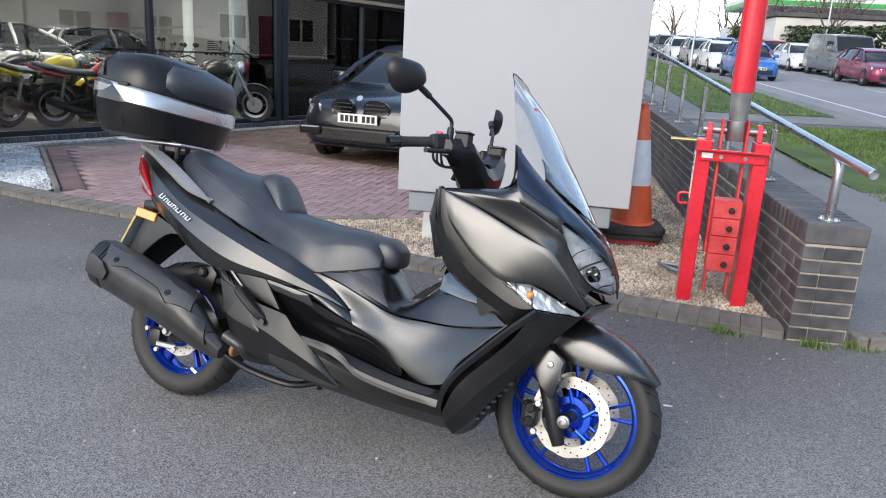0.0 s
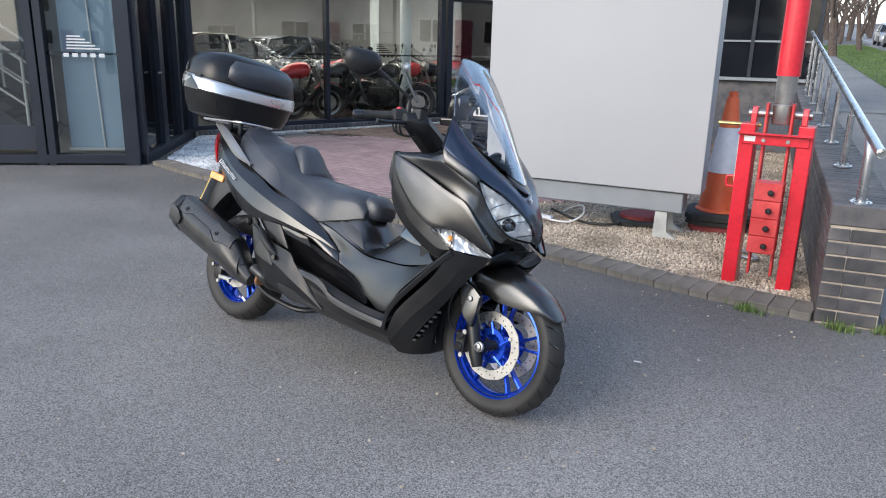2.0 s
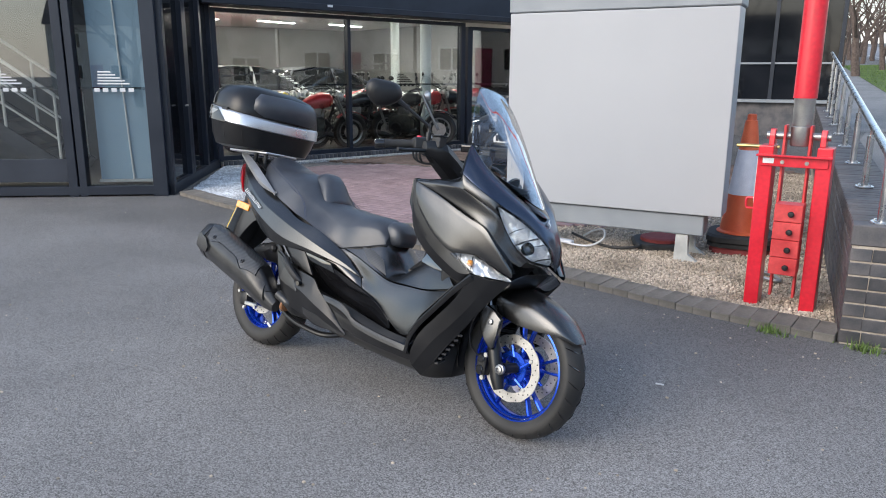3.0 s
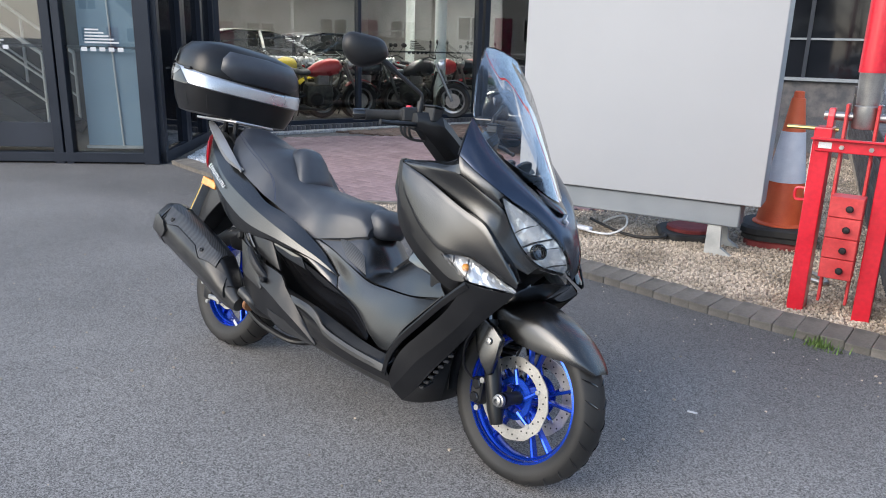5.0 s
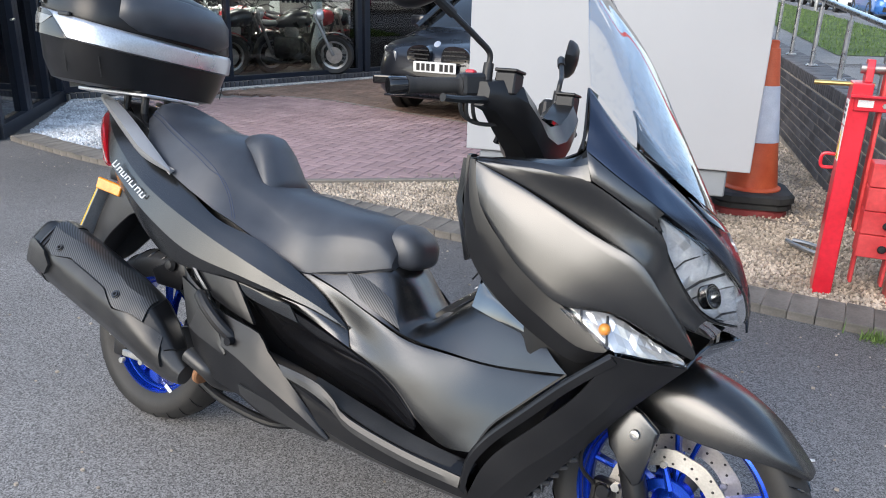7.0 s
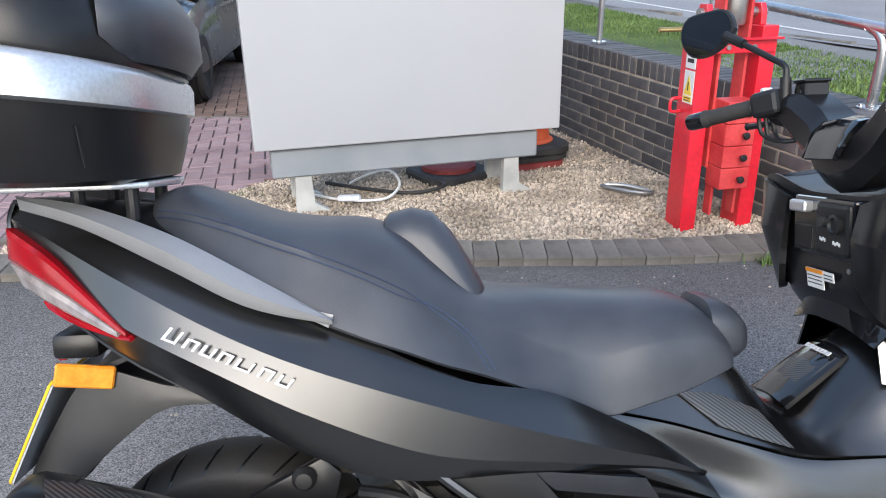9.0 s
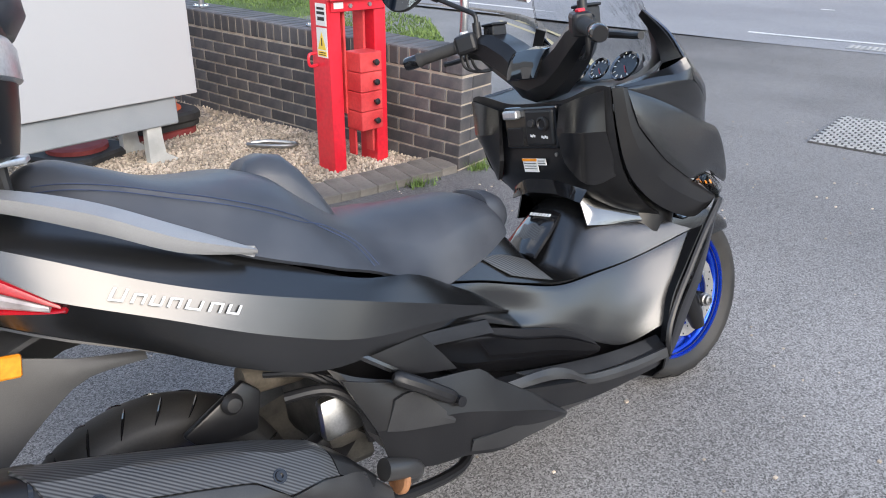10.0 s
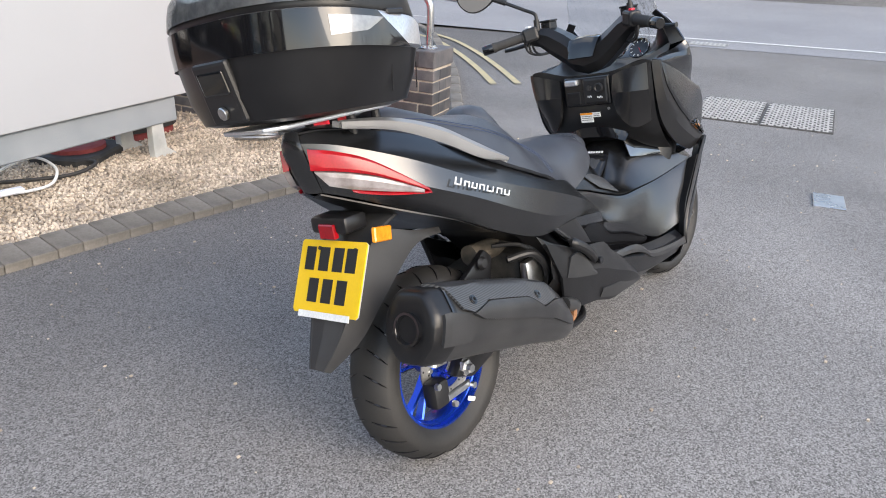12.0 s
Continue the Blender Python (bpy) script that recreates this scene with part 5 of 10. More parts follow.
panel("chrome_trim", [[(1.092, -0.104, 0.684), (1.16, -0.136, 0.652), (1.285, -0.190, 0.594)], [(1.088, -0.128, 0.612), (1.16, -0.150, 0.600), (1.285, -0.194, 0.586)]], M_CHROME, "mirror-like dark chrome trim", nu=12, nv=4, thick=0.006)
bm = bmesh.new()
skin(bm, [[(1.08, -0.118, 0.668), (1.075, -0.05, 0.69), (1.075, 0, 0.692)], [(1.105, -0.125, 0.70), (1.078, -0.06, 0.735), (1.072, 0, 0.737)]], 8, 4, whole=True)
part("tunnel_top_trim", bm, M_GLOSSB, scooter, "gloss black trim", True)

# --- flanks
panel("flank_panel", [[(0.60, -0.142, 0.603), (0.72, -0.140, 0.571), (0.83, -0.145, 0.534), (0.945, -0.154, 0.501), (1.06, -0.165, 0.499), (1.19, -0.182, 0.505), (1.365, -0.231, 0.541)],
                      [(0.66, -0.155, 0.555), (0.78, -0.142, 0.487), (0.926, -0.167, 0.455), (1.07, -0.184, 0.42), (1.17, -0.209, 0.415), (1.29, -0.241, 0.455)],
                      [(0.66, -0.178, 0.515), (0.797, -0.160, 0.445), (0.926, -0.175, 0.400), (1.004, -0.185, 0.346), (1.1, -0.205, 0.308), (1.2, -0.245, 0.335)]], M_SATIN, "satin graphite flank panel", nu=28, nv=10)
panel("flank_spear", [[(0.54, -0.222, 0.553), (0.66, -0.192, 0.527), (0.778, -0.148, 0.485)], [(0.56, -0.218, 0.535), (0.66, -0.192, 0.508), (0.80, -0.166, 0.448)]], M_SATIN, "", nu=12, nv=3)
panel("gloss_side_insert", [[(0.437, -0.222, 0.556), (0.56, -0.213, 0.528), (0.659, -0.194, 0.497), (0.797, -0.170, 0.443), (0.926, -0.180, 0.398), (1.004, -0.189, 0.346), (1.02, -0.195, 0.325)], [(0.50, -0.180, 0.48), (0.60, -0.165, 0.405), (0.726, -0.150, 0.360), (0.80, -0.146, 0.335), (0.886, -0.150, 0.316), (0.97, -0.170, 0.306), (1.02, -0.190, 0.312)]], M_GLOSSB, "gloss black side insert", nu=24, nv=6)
panel("silver_blade", [[(0.440, -0.230, 0.556), (0.556, -0.230, 0.540), (0.650, -0.224, 0.524)], [(0.488, -0.228, 0.521), (0.594, -0.226, 0.503), (0.674, -0.216, 0.486)]], M_CHROME, "polished silver blade trim", nu=10, nv=2, thick=0.008, crease=True)
panel("side_triangle", [[(0.317, -0.236, 0.578), (0.40, -0.238, 0.570), (0.470, -0.234, 0.562)], [(0.37, -0.241, 0.535), (0.45, -0.241, 0.515), (0.52, -0.235, 0.50)], [(0.415, -0.243, 0.497), (0.48, -0.241, 0.475), (0.552, -0.234, 0.455)]], M_MATT, "matt black triangular side cover", nu=10, nv=6, thick=0.014, crease=True)
panel("side_strip", [[(0.294, -0.240, 0.590), (0.342, -0.248, 0.549), (0.387, -0.252, 0.513)], [(0.318, -0.242, 0.586), (0.364, -0.250, 0.547), (0.408, -0.253, 0.512)]], M_SATIN, "satin accent strip", nu=8, nv=2, thick=0.010, crease=True)
panel("lower_side_panel", [[(0.275, -0.222, 0.555), (0.33, -0.232, 0.52), (0.43, -0.238, 0.475), (0.58, -0.246, 0.392), (0.736, -0.252, 0.343), (0.934, -0.257, 0.292), (1.19, -0.258, 0.268)],
                           [(0.318, -0.235, 0.48), (0.36, -0.248, 0.452), (0.46, -0.256, 0.40), (0.60, -0.256, 0.332), (0.75, -0.252, 0.283), (0.95, -0.246, 0.243), (1.2, -0.232, 0.222)],
                           [(0.33, -0.225, 0.41), (0.375, -0.226, 0.375), (0.46, -0.22, 0.325), (0.60, -0.215, 0.268), (0.76, -0.205, 0.235), (0.97, -0.195, 0.207), (1.22, -0.17, 0.185)],
                           [(0.355, -0.185, 0.375), (0.40, -0.175, 0.315), (0.48, -0.165, 0.262), (0.62, -0.155, 0.215), (0.78, -0.145, 0.192), (0.98, -0.135, 0.172), (1.23, -0.11, 0.150)]], M_MATT, "matt black lower side fairing", nu=36, nv=12, crease=True)
panel("lower_wedge", [[(0.294, -0.240, 0.527), (0.444, -0.250, 0.473), (0.591, -0.256, 0.445), (0.624, -0.258, 0.412), (0.727, -0.260, 0.338), (0.830, -0.248, 0.250)], [(0.341, -0.250, 0.411), (0.443, -0.266, 0.400), (0.537, -0.272, 0.377), (0.639, -0.274, 0.337), (0.744, -0.270, 0.295), (0.829, -0.250, 0.243)], [(0.367, -0.232, 0.326), (0.445, -0.240, 0.287), (0.537, -0.243, 0.269), (0.625, -0.245, 0.242), (0.732, -0.247, 0.239), (0.824, -0.248, 0.237)]], M_MATT, "matt black faceted lower wedge", nu=24, nv=6, thick=0.012, crease=True)
panel("lower_scoop", [[(0.548, -0.262, 0.304), (0.638, -0.264, 0.293), (0.718, -0.262, 0.281), (0.826, -0.252, 0.248)], [(0.546, -0.249, 0.276), (0.632, -0.252, 0.250), (0.737, -0.252, 0.241), (0.820, -0.250, 0.238)]], M_EXH, "", nu=10, nv=2, thick=0.006, crease=True)
panel("wedge_facet", [[(0.383, -0.262, 0.461), (0.434, -0.264, 0.459), (0.504, -0.272, 0.376)], [(0.356, -0.258, 0.408), (0.395, -0.264, 0.395), (0.500, -0.273, 0.370)]], M_EXH, "", nu=8, nv=2, thick=0.008, crease=True)
bm = bmesh.new()
skin(bm, [[(0.355, -0.185, 0.375), (0.48, -0.165, 0.262), (0.62, -0.155, 0.215), (0.78, -0.145, 0.192), (0.98, -0.135, 0.172), (1.23, -0.11, 0.150)], [(0.355, 0, 0.36), (0.48, 0, 0.25), (0.62, 0, 0.2), (0.78, 0, 0.18), (0.98, 0, 0.16), (1.23, 0, 0.142)]], 14, 4)
skin(bm, [[(0.355, 0.185, 0.375), (0.48, 0.165, 0.262), (0.62, 0.155, 0.215), (0.78, 0.145, 0.192), (0.98, 0.135, 0.172), (1.23, 0.11, 0.150)], [(0.355, 0, 0.36), (0.48, 0, 0.25), (0.62, 0, 0.2), (0.78, 0, 0.18), (0.98, 0, 0.16), (1.23, 0, 0.142)]], 14, 4)
part("belly_pan", bm, M_MATT, scooter, "", True)
# foot boards
panel("foot_board", [[(0.56, -0.215, 0.405), (0.70, -0.185, 0.368), (0.886, -0.178, 0.325), (1.02, -0.19, 0.302), (1.20, -0.225, 0.305)], [(0.57, -0.248, 0.398), (0.72, -0.256, 0.352), (0.92, -0.262, 0.302), (1.05, -0.264, 0.285), (1.19, -0.264, 0.278)]], M_MATT, "ribbed black foot board", nu=20, nv=4, thick=0.012)
panel("foot_mat", [[(0.74, -0.192, 0.366), (0.88, -0.187, 0.332), (1.02, -0.198, 0.309), (1.16, -0.222, 0.303)], [(0.76, -0.238, 0.356), (0.90, -0.244, 0.316), (1.02, -0.248, 0.296), (1.16, -0.25, 0.288)]], M_RUBBER, "black rubber foot mat", nu=14, nv=3, thick=0.004)
panel("foot_board_edge", [[(0.66, -0.256, 0.388), (0.776, -0.262, 0.378), (0.834, -0.266, 0.356), (0.887, -0.268, 0.322), (1.040, -0.270, 0.296), (1.185, -0.268, 0.283)], [(0.69, -0.264, 0.365), (0.78, -0.270, 0.352), (0.845, -0.272, 0.328), (0.90, -0.273, 0.296), (1.04, -0.275, 0.272), (1.185, -0.272, 0.26)]], M_EXH, "satin edge of the foot board", nu=20, nv=2, thick=0.012, crease=True)
# passenger pegs, folded
def peg(bm, s):
    tube(bm, curve([(0.385, s * 0.262, 0.508), (0.43, s * 0.275, 0.478), (0.48, s * 0.272, 0.44), (0.515, s * 0.255, 0.412)], 4), [0.008] + [0.015] * 11 + [0.012], 10)


pegs = bothsides(peg, "passenger_peg", M_BLACK, "folded black passenger footpeg")
for p, s in zip(pegs, (-1, 1)):
    bm = bmesh.new()
    disc(bm, 0.011, 0.02, 10, pose(0.517, s * 0.262, 0.41, 90))
    part("peg_pivot", bm, M_GLOSSB, p)

# --- leg shield
LEG_OUT = [(1.083, -0.240, 0.941), (1.090, -0.243, 0.839), (1.117, -0.243, 0.743), (1.187, -0.24, 0.667), (1.283, -0.237, 0.608), (1.377, -0.24, 0.575), (1.43, -0.25, 0.605)]
LEG_IN = [(1.110, -0.264, 0.937), (1.138, -0.266, 0.847), (1.210, -0.268, 0.768), (1.278, -0.268, 0.716), (1.341, -0.262, 0.682), (1.39, -0.262, 0.65), (1.44, -0.262, 0.62)]
panel("leg_shield_edge", [LEG_OUT, [(a[0] * 0.5 + b[0] * 0.5, -0.262, (a[2] + b[2]) / 2) for a, b in zip(LEG_OUT, LEG_IN)], LEG_IN], M_MATT, "matt black leg shield edge", nu=28, nv=4, thick=0.02, crease=True)
panel("cowl_wing", [[(1.112, -0.263, 0.934), (1.215, -0.264, 0.899), (1.300, -0.266, 0.863), (1.355, -0.264, 0.838), (1.412, -0.262, 0.815), (1.470, -0.256, 0.792), (1.515, -0.244, 0.742), (1.555, -0.224, 0.690), (1.588, -0.204, 0.642)],
                    [(1.122, -0.268, 0.89), (1.21, -0.272, 0.84), (1.335, -0.268, 0.775), (1.43, -0.256, 0.728), (1.52, -0.230, 0.675), (1.588, -0.203, 0.633)],
                    [(1.138, -0.268, 0.847), (1.216, -0.271, 0.762), (1.278, -0.271, 0.716), (1.341, -0.265, 0.684), (1.44, -0.244, 0.684), (1.52, -0.217, 0.650), (1.583, -0.198, 0.624)]], M_SATIN, "satin graphite front wing panel", nu=28, nv=12, puff=0.001)
panel("upper_wing", [[(1.112, -0.258, 0.939), (1.221, -0.265, 0.936), (1.300, -0.271, 0.930), (1.358, -0.270, 0.923), (1.430, -0.246, 0.885), (1.493, -0.211, 0.846), (1.510, -0.178, 0.800), (1.548, -0.146, 0.735), (1.585, -0.105, 0.69)],
                     [(1.113, -0.262, 0.936), (1.218, -0.262, 0.917), (1.300, -0.258, 0.897), (1.358, -0.252, 0.880), (1.425, -0.238, 0.850), (1.485, -0.212, 0.812), (1.506, -0.190, 0.765), (1.540, -0.156, 0.712), (1.575, -0.110, 0.68)],
                     [(1.112, -0.261, 0.932), (1.212, -0.258, 0.898), (1.300, -0.252, 0.861), (1.355, -0.246, 0.836), (1.412, -0.240, 0.812), (1.466, -0.228, 0.785), (1.500, -0.200, 0.735), (1.535, -0.170, 0.69), (1.570, -0.125, 0.668)]], M_SATIN, "", nu=30, nv=8)
panel("wing_scoop", [[(1.395, -0.236, 0.822), (1.462, -0.222, 0.790), (1.506, -0.192, 0.738), (1.548, -0.170, 0.69), (1.580, -0.165, 0.645)], [(1.400, -0.260, 0.812), (1.466, -0.251, 0.786), (1.512, -0.239, 0.738), (1.552, -0.219, 0.688), (1.585, -0.200, 0.641)]], M_GLOSSB, "gloss black scoop behind the wing edge", nu=16, nv=4, thick=0.004)
panel("knuckle_fairing", [[(1.10, -0.236, 0.946), (1.20, -0.232, 0.956), (1.28, -0.232, 0.962), (1.318, -0.247, 0.972), (1.336, -0.264, 0.984)], [(1.105, -0.25, 0.944), (1.22, -0.254, 0.948), (1.30, -0.260, 0.947), (1.338, -0.268, 0.953), (1.347, -0.272, 0.957)], [(1.112, -0.258, 0.940), (1.221, -0.264, 0.938), (1.30, -0.270, 0.932), (1.350, -0.271, 0.926), (1.358, -0.270, 0.926)]], M_SATIN, "", nu=18, nv=5, thick=0.01, crease=True)
# indicators
IND_T = [(1.338, -0.262, 0.680), (1.38, -0.258, 0.688), (1.43, -0.246, 0.684), (1.50, -0.222, 0.652), (1.575, -0.192, 0.615)]
IND_B = [(1.340, -0.264, 0.676), (1.39, -0.267, 0.648), (1.444, -0.266, 0.620), (1.51, -0.232, 0.612), (1.577, -0.190, 0.608)]
for s, obs in zip((-1, 1), panel("indicator", [IND_T, [(a[0], -0.005 + (a[1] + b[1]) / 2, (a[2] + b[2]) / 2) for a, b in zip(IND_T, IND_B)], IND_B], M_LENS, "clear front indicator lens", nu=18, nv=6, thick=0.003, puff=0.006)):
    bm = bmesh.new()
    off = lambda c: [(p[0] - 0.01, (abs(p[1]) - 0.022) * s, p[2]) for p in c]
    skin(bm, [off(IND_T), off(IND_B)], 16, 4, thick=0.004)
    facet = random.Random(9)
    for v in bm.verts:
        v.co += Vector((0, -s * facet.uniform(0.0, 0.007), facet.uniform(-0.002, 0.002)))
    part("indicator_reflector", bm, M_LAMP, obs, "faceted silver reflector")
    bm = bmesh.new()
    for k in (0.28, 0.62):
        a, b = (Vector(c[int(k * 4 + 0.5)]) for c in (IND_T, IND_B))
        tube(bm, [Vector((q.x - 0.008, (abs(q.y) - 0.014) * s, q.z)) for q in (a.lerp(b, 0.08), a.lerp(b, 0.92))], 0.003, 6)
    part("lamp_rib", bm, M_BLACK, obs, "", True)
    bm = bmesh.new()
    bmesh.ops.create_uvsphere(bm, u_segments=12, v_segments=8, radius=0.012, matrix=Matrix.Translation((1.425, s * 0.247, 0.655)))
    part("bulb", bm, M_ORANGE, obs, "amber bulb", True)
# lower front cowl
panel("cowl_inner", [[(1.195, -0.245, 0.29), (1.235, -0.240, 0.39), (1.295, -0.236, 0.465), (1.365, -0.232, 0.539)], [(1.19, -0.264, 0.295), (1.228, -0.264, 0.395), (1.292, -0.264, 0.468), (1.374, -0.264, 0.552)]], M_MATT, "", nu=14, nv=2, thick=0.006)
LOW_T = [(1.182, -0.264, 0.268), (1.19, -0.266, 0.33), (1.225, -0.268, 0.39), (1.29, -0.268, 0.462), (1.369, -0.268, 0.546), (1.446, -0.270, 0.617)]
panel("cowl_trim", [LOW_T, [(p[0] + 0.007, -0.274, p[2] - 0.007) for p in LOW_T], [(p[0] + 0.018, -0.268, p[2] - 0.018) for p in LOW_T]], M_MATT, "matt edge trim of the lower cowl", nu=24, nv=4, thick=0.015, crease=True)
panel("lower_cowl", [[(1.20, -0.252, 0.24), (1.225, -0.262, 0.31), (1.26, -0.264, 0.365), (1.33, -0.265, 0.44), (1.40, -0.266, 0.52), (1.452, -0.268, 0.612)],
                     [(1.21, -0.235, 0.205), (1.26, -0.245, 0.27), (1.31, -0.248, 0.335), (1.38, -0.245, 0.41), (1.45, -0.235, 0.50), (1.515, -0.230, 0.605)],
                     [(1.225, -0.19, 0.165), (1.285, -0.205, 0.225), (1.34, -0.21, 0.30), (1.40, -0.205, 0.38), (1.48, -0.195, 0.49), (1.578, -0.188, 0.605)]], M_MATT, "matt black lower front cowl", nu=26, nv=8, crease=True)
bm = bmesh.new()
skin(bm, [[(1.225, -0.19, 0.165), (1.285, -0.205, 0.225), (1.34, -0.21, 0.30), (1.40, -0.205, 0.38)], [(1.235, -0.11, 0.15), (1.27, -0.12, 0.22), (1.29, -0.12, 0.30), (1.31, -0.12, 0.38)], [(1.24, 0, 0.145), (1.25, 0, 0.22), (1.26, 0, 0.30), (1.28, 0, 0.38)]], 12, 6)
g2 = bm.copy()
bmesh.ops.scale(g2, vec=(1, -1, 1), verts=list(g2.verts))
bmesh.ops.reverse_faces(g2, faces=list(g2.faces))
me_tmp = bpy.data.meshes.new("half")
g2.to_mesh(me_tmp)
g2.free()
bm.from_mesh(me_tmp)
bpy.data.meshes.remove(me_tmp)
nosepan = part("radiator_cowl", bm, M_MATT, scooter, "matt black cowl round the radiator", True)
for s in (-1, 1):
    for k in range(7):
        z = 0.235 + 0.022 * k
        bm = bmesh.new()
        a, b = Vector((1.291 + 0.74 * (z - 0.225), s * 0.197, z)), Vector((1.275 + 0.28 * (z - 0.22), s * 0.125, z + 0.004))
        d = b - a
        box(bm, (0, 0, 0), (0.02, d.length, 0.011), Matrix.Translation((a + b) / 2) @ d.to_track_quat("Y", "Z").to_matrix().to_4x4(), 0.003)
        part("grille_slat", bm, M_GREYP, nosepan)
# under the nose
bm = bmesh.new()
skin(bm, [[(1.578, -0.188, 0.606), (1.60, -0.10, 0.64), (1.645, 0, 0.648)], [(1.52, -0.18, 0.56), (1.54, -0.09, 0.575), (1.55, 0, 0.58)], [(1.42, -0.17, 0.55), (1.42, -0.09, 0.56), (1.42, 0, 0.56)]], 10, 8, whole=True)
part("nose_underside", bm, M_GLOSSB, scooter, "gloss black chin under the nose", True)

# --- nose cowl, lamps and screen
NOSE_T = [(1.300, -0.185, 1.108), (1.38, -0.160, 1.022), (1.46, -0.10, 0.952), (1.52, -0.05, 0.902), (1.535, 0, 0.888)]
NOSE_B = [(1.338, -0.264, 0.984), (1.402, -0.252, 0.944), (1.467, -0.229, 0.906), (1.492, -0.203, 0.888), (1.560, -0.116, 0.834), (1.628, -0.050, 0.765), (1.648, -0.024, 0.712), (1.654, 0, 0.668)]
NOSE_M = [(1.325, -0.233, 1.050), (1.402, -0.213, 0.990), (1.478, -0.168, 0.934), (1.538, -0.112, 0.886), (1.592, -0.058, 0.832), (1.618, 0, 0.800)]
bm = bmesh.new()
skin(bm, [NOSE_T, NOSE_M, NOSE_B], 22, 12, whole=True, puff=0.0)
nose = part("nose_cowl", bm, M_NAVY, scooter, "dark metallic nose cowl", True, 40)
bm = bmesh.new()
plate(bm, [(-0.018, -0.022), (0.006, -0.005), (0.0, 0.004), (0.02, 0.022), (0.0, 0.010), (-0.012, 0.0), (-0.002, -0.008)], 0.004, Matrix(((0, 0.78, -0.62, 1.591), (1, 0, 0, 0), (0, 0.62, 0.78, 0.845), (0, 0, 0, 1))))
part("nose_badge", bm, M_SILVER, nose, "small silver badge")
bm = bmesh.new()
skin(bm, [[(1.50, -0.06, 0.925), (1.53, -0.03, 0.905), (1.54, 0, 0.90)], [(1.545, -0.055, 0.885), (1.575, -0.025, 0.868), (1.58, 0, 0.866)]], 8, 3, whole=True, thick=0.004)
part("screen_recess", bm, M_GLOSSB, nose, "", True)
HL_IN = [(1.475, -0.205, 0.889), (1.560, -0.118, 0.833), (1.628, -0.052, 0.764), (1.648, -0.027, 0.712), (1.646, -0.028, 0.690)]
HL_OUT = [(1.473, -0.204, 0.884), (1.502, -0.180, 0.810), (1.548, -0.148, 0.735), (1.590, -0.102, 0.692), (1.636, -0.034, 0.680)]
for s, lens in zip((-1, 1), panel("headlamp", [HL_IN, [(1.474, -0.206, 0.887), (1.545, -0.150, 0.805), (1.612, -0.088, 0.728), (1.645, -0.031, 0.685)], HL_OUT], M_LENS, "clear twin headlamp lens", nu=18, nv=8, thick=0.003, puff=0.004)):
    bm = bmesh.new()
    off = lambda c, k: [(p[0] - k, (abs(p[1]) - k * 0.4) * s, p[2]) for p in c]
    skin(bm, [off(HL_IN, 0.006), off([(1.474, -0.2, 0.887), (1.53, -0.145, 0.78), (1.59, -0.09, 0.71), (1.635, -0.032, 0.685)], 0.014), off(HL_OUT, 0.006)], 14, 8, thick=0.003)
    facet = random.Random(5)
    for v in bm.verts:
        v.co += Vector((facet.uniform(-0.006, 0.002), s * facet.uniform(-0.004, 0.001), facet.uniform(-0.003, 0.003)))
    part("lamp_reflector", bm, M_LAMP, lens, "faceted silver reflector")
    bm = bmesh.new()
    tube(bm, [Vector((x - 0.006, (abs(y) - 0.003) * s, z)) for x, y, z in curve(HL_IN, 6)], 0.0055, 8)
    tube(bm, [Vector((x - 0.006, (abs(y) - 0.003) * s, z + 0.003)) for x, y, z in curve(HL_OUT, 6)], 0.0055, 8)
    part("lamp_bezel", bm, M_GLOSSB, lens, "gloss black bezel", True)
    bm = bmesh.new()
    lathe(bm, [(0.0, 0.0), (0.016, 0.004), (0.021, 0.012), (0.023, 0.02), (0.025, 0.02), (0.024, 0.0)], 20, Matrix.Translation((1.572, s * 0.108, 0.735)) @ pose(0, 0, 0, 0, 70, s * 25))
    part("projector", bm, M_CHROME, lens, "round chrome projector", True)
    bm = bmesh.new()
    for k, w_ in ((0.30, 0.0018), (0.42, 0.0030), (0.50, 0.0018), (0.74, 0.0024)):
        a, b = (curve(c, 12) for c in (HL_IN, HL_OUT))
        a, b = Vector(a[int(k * (len(a) - 1))]), Vector(b[int((k + 0.06) * (len(b) - 1))])
        a, b = a.lerp(b, 0.06), a.lerp(b, 0.94)
        tube(bm, [Vector((q.x - 0.010 - h, (abs(q.y) - 0.005) * s, q.z)) for q, h in ((a, 0.0), (a.lerp(b, 0.5), 0.010), (b, 0.0))], w_, 6)
    part("lamp_divider", bm, M_BLACK, lens)
SCR = [[(1.300, -0.182, 1.112), (1.372, -0.160, 1.040), (1.455, -0.104, 0.968), (1.530, -0.048, 0.912), (1.552, 0, 0.896)],
       [(1.278, -0.168, 1.185), (1.335, -0.138, 1.15), (1.39, -0.092, 1.112), (1.428, -0.046, 1.082), (1.44, 0, 1.075)],
       [(1.258, -0.148, 1.262), (1.292, -0.112, 1.252), (1.315, -0.076, 1.236), (1.335, -0.04, 1.226), (1.342, 0, 1.222)],
       [(1.238, -0.110, 1.320), (1.226, -0.092, 1.343), (1.217, -0.06, 1.354), (1.213, -0.025, 1.359), (1.212, 0, 1.360)]]
g = skin_grid(SCR, 22, 18, whole=True)
bm = bmesh.new()
vv = [[bm.verts.new(p) for p in row] for row in g]
for a, b in zip(vv, vv[1:]):
    for i in range(len(a) - 1):
        bm.faces.new((a[i], a[i + 1], b[i + 1], b[i]))
bmesh.ops.solidify(bm, geom=list(bm.faces), thickness=0.0035)
